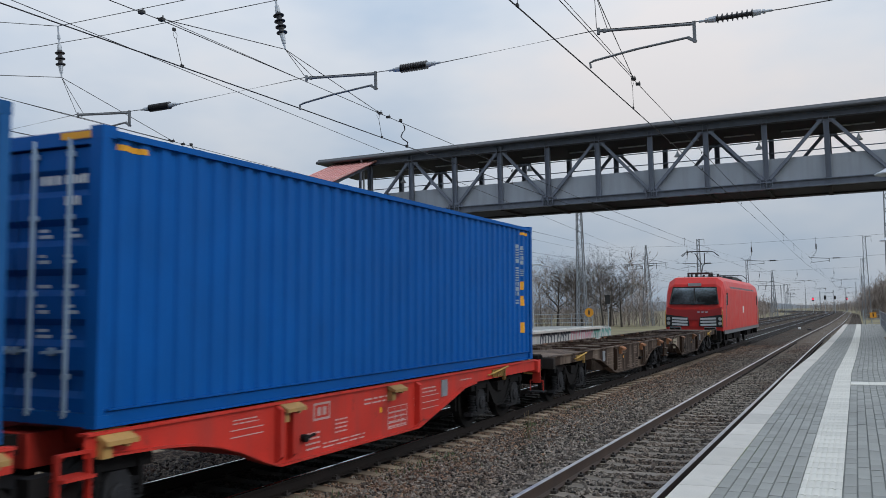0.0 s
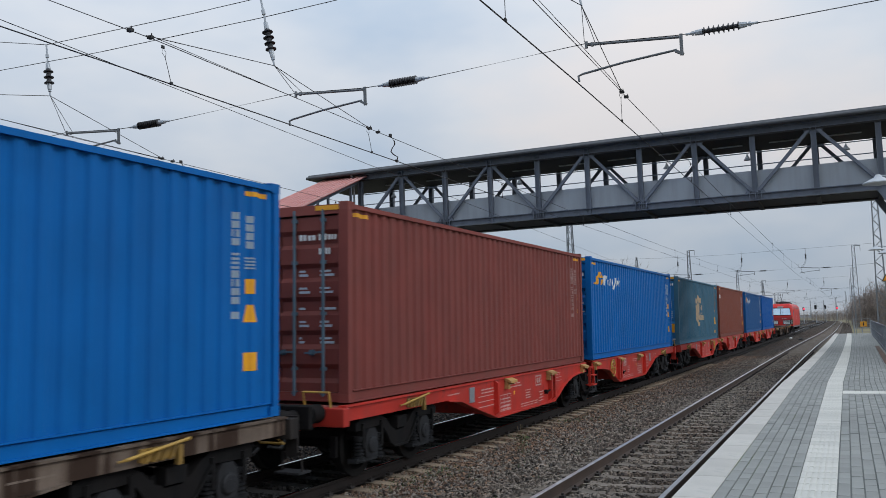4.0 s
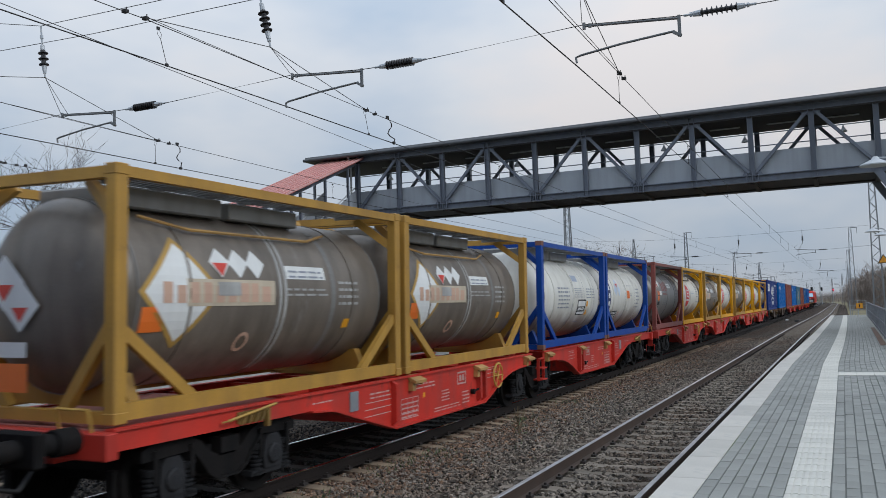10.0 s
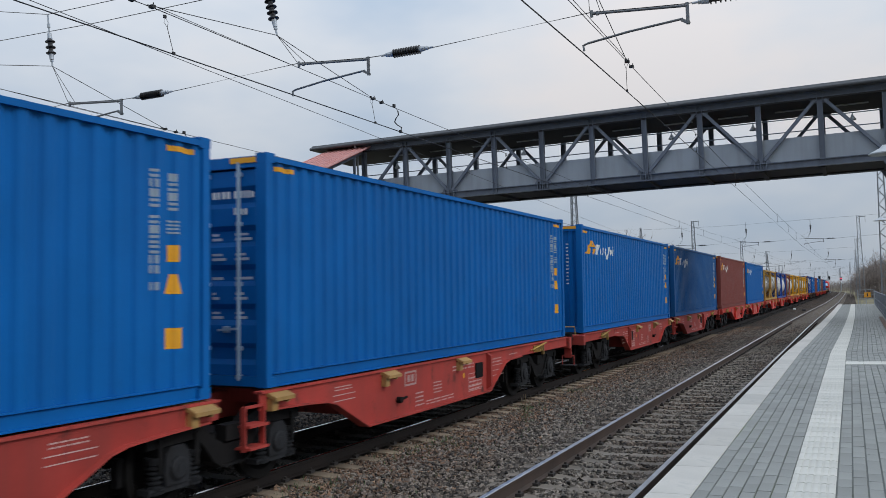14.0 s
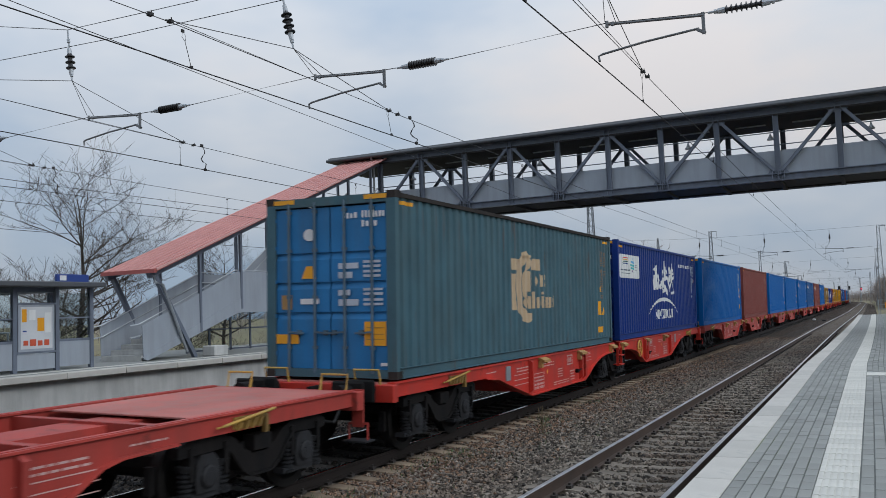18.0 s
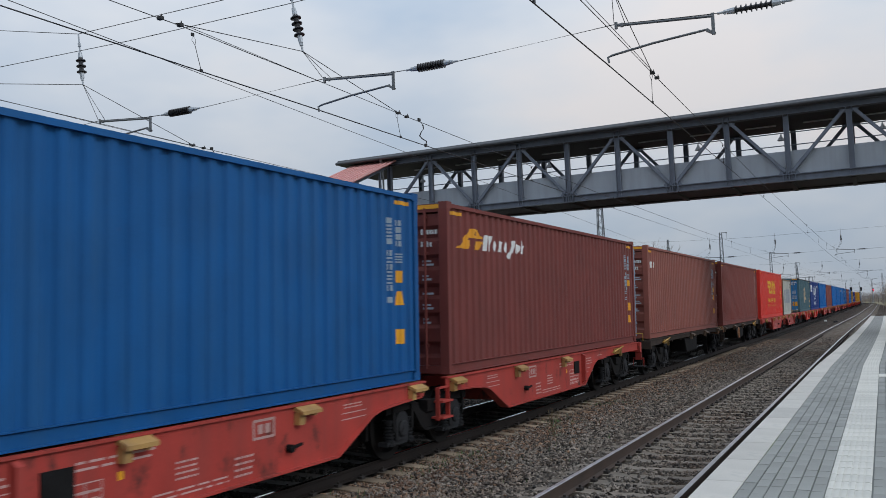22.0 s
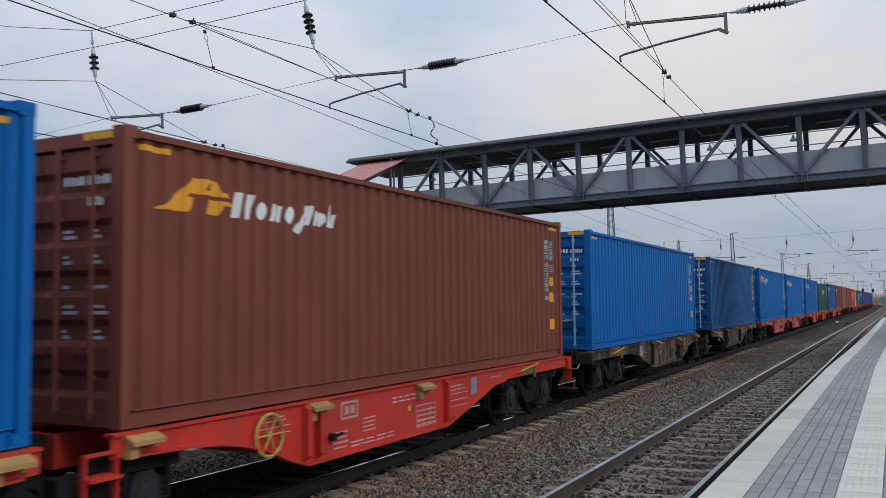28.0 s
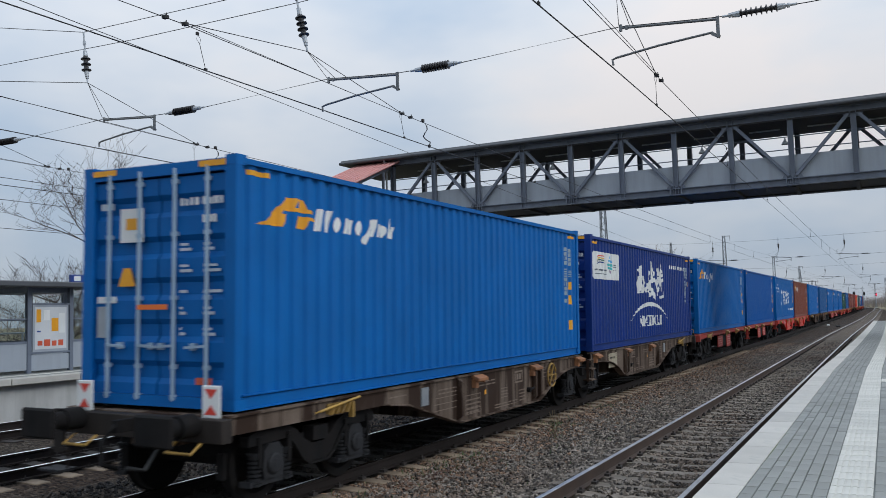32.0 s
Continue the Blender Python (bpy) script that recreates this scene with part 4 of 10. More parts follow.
def emblem_west(c):
    g = stroke([(3.6, 1.82), (4.42, 1.84)], 0.15) + stroke([(3.58, 1.85), (3.62, 1.3), (3.48, 1.0)], 0.16) + stroke([(4.0, 1.98), (4.04, 1.85)], 0.13)
    g += stroke([(4.98, 1.84), (5.92, 1.88)], 0.13) + stroke([(5.3, 1.95), (5.1, 1.52), (5.9, 1.54)], 0.13) + stroke([(5.48, 1.66), (5.5, 1.02), (5.32, 1.1)], 0.13) + stroke([(5.2, 1.36), (4.98, 1.12)], 0.12) + stroke([(5.7, 1.36), (5.92, 1.12)], 0.12)
    g += stroke([(6.9, 1.86), (6.44, 1.86), (6.44, 1.08), (6.92, 1.08)], 0.12) + stroke([(6.55, 1.7), (6.86, 1.25)], 0.10) + stroke([(6.85, 1.7), (6.56, 1.25)], 0.10) + stroke([(7.1, 1.95), (7.02, 1.6)], 0.11) + stroke([(7.05, 1.74), (7.4, 1.74), (7.36, 1.6)], 0.11) + stroke([(7.22, 1.6), (7.0, 1.08)], 0.12) + stroke([(7.22, 1.4), (7.42, 1.08)], 0.12)
    g += stroke([(8.05, 1.92), (7.9, 1.66)], 0.11) + stroke([(7.92, 1.72), (8.3, 1.74)], 0.09) + stroke([(7.92, 1.46), (8.3, 1.48)], 0.09) + stroke([(8.1, 1.7), (8.1, 1.08), (8.28, 1.2)], 0.11) + stroke([(8.42, 1.78), (8.92, 1.8)], 0.1) + stroke([(8.36, 1.52), (8.96, 1.54)], 0.1) + stroke([(8.66, 1.94), (8.62, 1.4), (8.38, 1.06)], 0.11) + stroke([(8.68, 1.4), (8.96, 1.06)], 0.11)
    g = [[(u - 0.14, v + 0.03) for u, v in q] for q in g]
    decal("script_mark", g, M_WHITE, c)
    decal("emblem", arc(1.60, 2.26, 0.26, 0.13, 0, 185, 0.06, 12, True) + letters(0.68, 2.06, 2.1, 2.20, 6, 51, 0.16, 0.06) + arc(1.40, 2.02, 0.42, 0.14, 195, 275, 0.06, 8) + letters(1.66, 1.86, 2.28, 1.95, 4, 52, 0.2), M_WHITE, c)
    decal("contact_line", letters(7.95, 0.60, 8.85, 0.76, 6, 53, 0.22) + letters(9.05, 0.58, 11.5, 0.75, 15, 54, 0.24), M_WHITE, c)


def emblem_small(c):
    decal("emblem", letters(0.5, 2.2, 1.0, 2.4, 3, 61, 0.1), M_WHITE, c)


def emblem_none(c):
    """A plain side."""


def emblem_grey(c):
    decal("overpainted_patch", [rect(0.95, 0.84, 1.85, 1.80)], M_GREYPATCH, c, length=6.06)
    decal("overpainted_patch", [[(2.15, 0.84), (5.0, 0.84), (5.0, 1.80), (4.4, 1.86), (2.7, 1.86), (2.15, 1.78)]], M_GREYPATCH, c, length=6.06)
    decal("fine_print", small_rows(5.1, 2.0, 5.6, 2.45, 4, 71), M_BOGIE, c, length=6.06)


# label, paint, emblem, turned, smooth-doored
KINDS = {
    "B": ("deep blue corrugated steel freight container behind the empty wagon", M_BLUE_DEEP, emblem_none, False),
    "b": ("bright blue corrugated steel freight container riding on its wagon", M_BLUE, emblem_none, False),
    "h": ("bright blue corrugated freight container with amber emblem and white lettering", M_BLUE, emblem_swift, False),
    "H": ("blue corrugated freight container with amber emblem and blank front wall", M_BLUE, emblem_swift, True),
    "r": ("blue corrugated freight container with its blank end wall facing back", M_BLUE, emblem_none, True),
    "d": ("faded dull blue corrugated freight container with amber emblem", M_BLUE_DULL, emblem_swift, False),
    "p": ("faded dull blue plain corrugated steel freight container", M_BLUE_DULL, emblem_none, False),
    "n": ("brown oxide corrugated steel freight container, dusty and plain", M_BROWN, emblem_none, False),
    "s": ("brown oxide corrugated freight container with small white lettering", M_BROWNWARM, emblem_small, False),
    "N": ("brown oxide corrugated freight container with amber emblem", M_BROWNWARM, emblem_swift, False),
    "m": ("maroon oxide freight container with amber emblem and plates", M_MAROON, emblem_swift, False),
    "S": ("faded pinkish brown freight container with pale lock rods", M_BROWNPINK, emblem_small, False),
    "P": ("deep blue plain freight container with amber plates", M_BLUE_DEEP, emblem_none, False),
    "M": ("brown oxide freight container with amber emblem and blank end wall", M_BROWN, emblem_swift, True),
    "x": ("navy blue corrugated freight container with white arch and panel", M_NAVY, emblem_port, False),
    "t": ("faded teal corrugated freight container with cream globe emblem", M_TEAL, emblem_globe, False),
    "T": ("weathered sea-green freight container with bright blue doors", M_TEALGREEN, emblem_globe, False),
    "o": ("orange-red corrugated freight container with large yellow emblem", M_ORANGE, emblem_td, False),
    "g": ("dark green corrugated freight container with white lettering", M_GREEN, emblem_capital, False),
    "w": ("blue corrugated freight container with large white characters", M_BLUE, emblem_west, False),
}
made = {}


def container(kind):
    if kind in made:
        return copy_thing(made[kind], Matrix())
    label, paint, emblem, turned = KINDS[kind]
    rods = {"t": M_DOORROD, "T": M_DOORROD, "n": M_DOORROD, "m": M_MAROON, "s": M_BROWNWARM, "N": M_BROWNWARM, "x": M_NAVY, "o": M_ORANGE, "g": M_GREEN}.get(kind, M_RODS)
    c = shell(paint, high=2.591 if kind == "g" else CH, turned=turned, rods=rods, seed=sum(map(ord, kind)), castings=M_WDARK if kind == "T" else None, ridged=kind not in "tT", leaf=M_DOORBLUE if kind in "tT" else None, extra=kind == "h", plates={"x": "single", "n": "faint", "m": "low", "t": "large", "T": "large"}.get(kind, "usual"))
    emblem(c)
    tagged(c, label, "container", "containers on the train")
    made[kind] = c
    return c


M_RUSTPOST = surf("rusted_corner_paint", (0.20, 0.135, 0.085), 0.75, var=0.3, bump=0.2, dirt=(0.10, 0.05, 0.028), dirt_amt=0.9, stain=(0.36, 0.34, 0.29), stain_at=0.60, stain_scale=(5, 5, 1.2), stain_soft=0.1)


def short_box():
    c = shell(M_CREAM, length=6.06, high=2.591, seed=7, castings=M_RUSTPOST, marks=False, bands=False)
    emblem_grey(c)
    return tagged(c, "weathered cream short freight container with grey overpainted patch and rust", "container", "containers on the train")

# ---- tank containers ----
TL, TH = 6.06, 2.591
VESSEL = {"y": (1.07, 1.29), "e": (1.07, 1.29), "f": (1.12, 1.26), "k": (1.12, 1.26), "q": (1.11, 1.27)}      # radius and height of the axis
TR, TZ = VESSEL["f"]
M_FYEL = surf("yellow_frame_paint", (0.74, 0.355, 0.006), 0.45, var=0.12, spec=0.3, dirt=(0.45, 0.24, 0.02), dirt_amt=0.45, stain=RUST, stain_at=0.70, stain_scale=(5, 5, 5))
M_FTAN = surf("brown_yellow_frame_paint", (0.42, 0.225, 0.036), 0.55, var=0.2, dirt=(0.22, 0.12, 0.035), dirt_amt=0.5, stain=RUST, stain_at=0.66, stain_scale=(5, 5, 5))
M_FRED = surf("oxide_red_frame_paint", (0.235, 0.055, 0.042), 0.5, var=0.15, dirt=(0.13, 0.05, 0.04), dirt_amt=0.4)
M_FBLUE = surf("blue_frame_paint", (0.004, 0.052, 0.28), 0.45, var=0.12, spec=0.25, dirt=(0.02, 0.06, 0.18), dirt_amt=0.4, stain=RUST, stain_at=0.70, stain_scale=(5, 5, 5))
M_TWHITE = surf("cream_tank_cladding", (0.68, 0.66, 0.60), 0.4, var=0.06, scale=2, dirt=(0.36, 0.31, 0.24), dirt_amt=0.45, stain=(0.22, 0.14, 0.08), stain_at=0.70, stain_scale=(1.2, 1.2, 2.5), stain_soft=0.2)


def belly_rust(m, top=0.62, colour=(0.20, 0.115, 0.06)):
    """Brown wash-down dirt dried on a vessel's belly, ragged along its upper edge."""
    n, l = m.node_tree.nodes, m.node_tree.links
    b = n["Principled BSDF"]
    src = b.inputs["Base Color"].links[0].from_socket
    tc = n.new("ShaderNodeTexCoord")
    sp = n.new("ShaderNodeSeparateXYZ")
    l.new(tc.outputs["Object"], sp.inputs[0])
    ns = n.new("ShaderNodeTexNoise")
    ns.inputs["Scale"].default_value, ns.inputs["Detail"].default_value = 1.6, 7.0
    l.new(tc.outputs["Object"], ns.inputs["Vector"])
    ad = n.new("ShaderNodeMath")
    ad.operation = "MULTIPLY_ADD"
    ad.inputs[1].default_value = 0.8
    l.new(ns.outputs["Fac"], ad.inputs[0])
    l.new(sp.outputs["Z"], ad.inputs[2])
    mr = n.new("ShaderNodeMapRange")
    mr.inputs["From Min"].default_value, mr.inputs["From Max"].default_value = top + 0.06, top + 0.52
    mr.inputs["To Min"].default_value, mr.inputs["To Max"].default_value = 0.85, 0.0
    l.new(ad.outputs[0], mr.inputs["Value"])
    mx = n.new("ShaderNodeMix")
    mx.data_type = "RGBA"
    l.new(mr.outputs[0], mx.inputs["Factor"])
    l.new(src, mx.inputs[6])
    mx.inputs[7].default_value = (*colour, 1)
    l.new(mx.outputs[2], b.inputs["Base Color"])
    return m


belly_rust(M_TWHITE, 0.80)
M_PALETEXT = surf("faded_blue_print", (0.36, 0.40, 0.48), 0.6, var=0.1)
M_GREYTEXT = surf("grey_print", (0.26, 0.28, 0.32), 0.6, var=0.1)
M_OLDCAST = surf("rubbed_casting", (0.19, 0.085, 0.06), 0.7, var=0.2)
M_DIAEDGE = surf("ochre_border", (0.42, 0.25, 0.06), 0.6, var=0.15)
M_FADEDORANGE = surf("faded_orange_print", (0.52, 0.33, 0.24), 0.6, var=0.12)
M_TGREY = surf("grey_tank_cladding", (0.21, 0.205, 0.195), 0.42, metal=0.2, var=0.12, scale=2, dirt=(0.11, 0.085, 0.07), dirt_amt=0.5)
M_TDARK = surf("grimy_tank_cladding", (0.178, 0.148, 0.120), 0.42, metal=0.1, var=0.22, scale=1.2, dirt=(0.07, 0.055, 0.042), dirt_amt=0.7, stain=(0.30, 0.29, 0.275), stain_at=0.62, stain_scale=(1.5, 2.2, 0.8), stain_soft=0.25)
M_LIGHTBAND = surf("scraped_light_band", (0.36, 0.355, 0.34), 0.5, var=0.2, dirt=(0.16, 0.14, 0.12), dirt_amt=0.6)
M_DIAMOND = surf("cream_diamond", (0.52, 0.44, 0.33), 0.6, var=0.12, dirt=(0.3, 0.22, 0.14), dirt_amt=0.5)
M_REDLOGO = surf("red_round_mark", (0.60, 0.03, 0.025), 0.5, var=0.08)
M_DARKPRINT = surf("dark_print", (0.20, 0.20, 0.21), 0.6, var=0.1)
M_OLDRED = surf("faded_red_print", (0.30, 0.05, 0.05), 0.6, var=0.15)
M_FADEDRED = surf("washed_out_red_print", (0.27, 0.095, 0.09), 0.6, var=0.2)
M_WALK = surf("walkway_grating", (0.30, 0.30, 0.30), 0.6, metal=0.2, var=0.2)


def on_tank(name, outlines, material, parent, lift=0.006):
    """Marks laid round the vessel's right flank: metres from its rear end, metres of girth above its axis."""
    bm = B()
    for poly in outlines:
        bm.faces.new([bm.verts.new((0, u, v)) for u, v in poly])
    bm.normal_update()
    bmesh.ops.triangulate(bm, faces=bm.faces[:])
    zs = [v.co.z for v in bm.verts]
    k = math.floor(min(zs) / 0.1)
    while k * 0.1 < max(zs):
        bmesh.ops.bisect_plane(bm, geom=bm.verts[:] + bm.edges[:] + bm.faces[:], plane_co=(0, 0, k * 0.1), plane_no=(0, 0, 1))
        k += 1
    for v in bm.verts:
        a = v.co.z / TR
        v.co = ((TR + lift) * math.cos(a), v.co.y - TL, TZ + (TR + lift) * math.sin(a))
    for f in bm.faces:
        if f.normal.x < 0:
            f.normal_flip()
    ob = part_raw(name, bm, material, parent)
    return tagged(ob, kind="stuff") if len(outlines) > 1 else ob


def part_raw(name, bm, material, parent):
    me = bpy.data.meshes.new(name)
    bm.to_mesh(me)
    bm.free()
    me.materials.append(material)
    ob = new(name, me)
    ob.parent = parent
    return ob


def diamond(u, v, r):
    return [(u - r, v), (u, v - r), (u + r, v), (u, v + r)]


def marks_round(c):
    on_tank("round_mark", [[(2.23 + 0.47 * math.cos(a) * (1 - 0.10 * math.sin(a)), 0.04 + 0.52 * math.sin(a)) for a in [6.28318 * i / 28 for i in range(28)]]], M_REDLOGO, c)
    on_tank("round_mark_print", arc(2.27, 0.12, 0.22, 0.17, 25, 320, 0.07, 14) + [rect(2.08, 0.10, 2.46, 0.15)], M_WHITE, c, 0.01)
    on_tank("name_line", letters(1.88, -0.22, 2.62, -0.14, 10, 5, 0.1), M_WHITE, c, 0.01)
    on_tank("fine_print", small_rows(3.22, 0.10, 4.09, 0.27, 2, 3), M_PALETEXT, c)
    on_tank("fine_print", small_rows(4.70, -0.04, 5.3, 0.56, 5, 4) + [rect(4.7, -0.28, 5.5, -0.265)], M_GREYTEXT, c)
    on_tank("amber_plate", [rect(4.72, -0.2, 4.84, -0.02)], M_SAFETY, c)
    on_tank("stamp", arc(2.85, -0.57, 0.10, 0.11, 0, 360, 0.02, 14), M_OLDRED, c)
    on_tank("hazard_plate", [rect(0.50, 0.02, 0.80, 0.30)], M_HAZARD, c)
    on_tank("hazard_diamond", [diamond(0.72, 0.52, 0.16)], M_WHITE, c)
    on_tank("hazard_tip", [[(0.62, 0.50), (0.82, 0.50), (0.72, 0.39)]], M_SAFETYRED, c, 0.01)


def marks_diamond(c):
    on_tank("diamond_border", [diamond(1.12, 0.02, 0.66)], M_DIAEDGE, c)
    on_tank("diamond_mark", [diamond(1.12, 0.02, 0.57)], M_WHITE, c, 0.008)
    on_tank("diamond_bar", [rect(1.2, -0.14, 2.84, 0.17)], M_DIAMOND, c, 0.010)
    on_tank("lettering", letters(0.82, -0.10, 2.78, 0.13, 9, 15, 0.1), M_FADEDORANGE, c, 0.013)
    for u in (1.82, 2.16, 2.50):
        on_tank("hazard_diamond", [diamond(u, 0.38, 0.19)], M_WHITE, c)
    on_tank("hazard_tip", [[(1.68, 0.37), (1.96, 0.37), (1.82, 0.21)]], M_SAFETYRED, c, 0.01)
    on_tank("sticker", [rect(1.72, -0.02, 2.14, 0.14)], M_LIGHTBAND, c, 0.016)
    on_tank("fine_print", small_rows(3.1, -0.02, 4.1, 0.12, 2, 13) + small_rows(4.4, -0.15, 4.95, 0.25, 4, 14), M_LIGHTBAND, c)
    on_tank("data_plate", [rect(3.12, 0.20, 4.06, 0.38)], M_WHITE, c)
    on_tank("data_print", small_rows(3.18, 0.22, 4.0, 0.36, 2, 17), M_GREYTEXT, c, 0.01)
    on_tank("hazard_plate", [rect(0.52, -0.42, 0.86, -0.14)], M_HAZARD, c)
    on_tank("amber_plate", [rect(4.62, -0.5, 4.8, -0.36)], M_SAFETY, c)
    on_tank("stamp", arc(2.35, -0.62, 0.11, 0.12, 0, 360, 0.05, 14), M_FADEDORANGE, c)
    # placards on the rear head
    decal("end_placard", [diamond(-0.34, 1.42, 0.30), diamond(-0.10, 1.18, 0.28)], M_WHITE, c, TL, "rear", 0.0, True)
    decal("end_placard_tip", [[(-0.48, 1.40), (-0.20, 1.40), (-0.34, 1.22)], [(-0.22, 1.16), (0.02, 1.16), (-0.10, 1.0)]], M_SAFETYRED, c, TL, "rear", 0.006, True)
    decal("end_plate", [rect(-0.42, 0.28, 0.02, 0.58)], M_HAZARD, c, TL, "rear", 0.0, True)
    decal("end_label", [rect(-0.44, 0.64, 0.0, 0.80)], M_WHITE, c, TL, "rear", 0.0, True)


def marks_band(c):
    on_tank("name_band", [rect(0.46, -0.80, 0.88, 0.58)], surf("dark_blue_band", (0.012, 0.02, 0.09), 0.5, var=0.1), c)
    on_tank("band_print", [rect(0.58, -0.52 + 0.24 * k, 0.78, -0.38 + 0.24 * k) for k in range(5)], M_WHITE, c, 0.01)
    on_tank("number_plate", [rect(1.15, -0.76, 1.98, -0.46)], M_BLACK, c)
    on_tank("number_print", letters(1.22, -0.58, 1.92, -0.49, 6, 26, 0.1) + letters(1.22, -0.72, 1.92, -0.62, 5, 27, 0.1), M_WHITE, c, 0.01)
    pale = surf("pale_blue_plate", (0.50, 0.58, 0.68), 0.5)
    for u, v in ((1.56, 0.20), (1.78, 0.42), (2.02, 0.20)):
        on_tank("hazard_diamond", [diamond(u, v, 0.19)], pale, c)
    on_tank("hazard_tip", [[(1.64, 0.42), (1.92, 0.42), (1.78, 0.30)]], M_SAFETYRED, c, 0.01)
    on_tank("hazard_plate", [rect(3.12, -0.06, 3.50, 0.20)], M_HAZARD, c)
    on_tank("fine_print", small_rows(3.55, 0.02, 3.85, 0.14, 2, 2) + small_rows(4.45, -0.38, 4.95, 0.36, 6, 3) + small_rows(3.4, -0.5, 3.8, -0.46, 1, 4) + small_rows(3.3, 0.36, 4.0, 0.42, 1, 4), M_GREYTEXT, c)
    on_tank("stamp", arc(2.25, -0.62, 0.09, 0.12, 0, 360, 0.02, 14), M_REDLINE, c)
    on_tank("seam", [rect(2.90, -1.3, 2.925, 1.3), rect(4.28, -1.3, 4.305, 1.3)], M_LIGHTBAND, c, 0.003)


def marks_plain(c):
    on_tank("number_plate", [rect(3.40, -0.52, 4.20, -0.08)], M_BLACK, c)
    on_tank("number_print", [rect(3.45, -0.27, 4.15, -0.12), rect(3.45, -0.49, 4.15, -0.42)] + letters(3.5, -0.38, 4.1, -0.30, 5, 27, 0.1), M_WHITE, c, 0.01)
    on_tank("amber_plate", [rect(4.27, -0.28, 4.42, -0.12), [(4.24, -0.52), (4.50, -0.52), (4.37, -0.34)]], M_SAFETY, c)
    on_tank("fine_print", small_rows(4.25, -0.04, 5.1, 0.28, 4, 6) + small_rows(3.1, -0.02, 3.86, 0.26, 5, 7) + small_rows(1.6, -0.3, 2.6, 0.3, 6, 8) + [rect(3.55, -0.74, 4.05, -0.725)], M_GREYTEXT, c)
    on_tank("name_band", [rect(3.1, 0.42, 3.6, 0.60)], M_PALETEXT, c)
    on_tank("seam", [rect(2.90, -1.3, 2.925, 1.3), rect(4.0, -1.3, 4.025, 1.3), rect(5.05, -1.3, 5.075, 1.3)], M_LIGHTBAND, c, 0.003)


def marks_red(c):
    on_tank("lettering", letters(1.95, 0.22, 3.25, 0.62, 4, 35, 0.25, 0.10) + letters(2.1, 0.06, 3.1, 0.14, 10, 36, 0.3), M_FADEDRED, c)
    on_tank("hazard_diamond", [diamond(1.2, 0.58, 0.26), diamond(1.55, 0.58, 0.24)], M_WHITE, c)
    on_tank("hazard_tip", [[(1.05, 0.5), (1.35, 0.5), (1.2, 0.34)]], M_SAFETYRED, c, 0.01)
    on_tank("hazard_plate", [rect(1.0, -0.16, 1.42, 0.22)], M_HAZARD, c)
    on_tank("hazard_print", [rect(1.0, 0.02, 1.42, 0.045), rect(1.0, -0.34, 1.42, -0.2)], M_BLACK, c, 0.01)
    on_tank("data_plate", [rect(3.25, 0.35, 4.0, 0.55), rect(1.45, 0.05, 1.85, 0.22)], M_WHITE, c)
    on_tank("fine_print", small_rows(2.1, -0.34, 3.0, -0.04, 4, 37) + small_rows(4.9, -0.05, 5.3, 0.5, 4, 38) + small_rows(3.3, 0.4, 3.9, 0.5, 2, 39), M_DARKPRINT, c, 0.01)


TANKS = {
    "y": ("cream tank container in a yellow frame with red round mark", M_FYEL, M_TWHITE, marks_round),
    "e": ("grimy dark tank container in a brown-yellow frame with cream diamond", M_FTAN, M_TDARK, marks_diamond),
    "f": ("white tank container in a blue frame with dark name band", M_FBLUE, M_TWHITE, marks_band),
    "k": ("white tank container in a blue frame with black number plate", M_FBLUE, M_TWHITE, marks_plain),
    "q": ("grey tank container in an oxide-red frame with faded red lettering", M_FRED, M_TGREY, marks_red),
}
tanks_made = {}


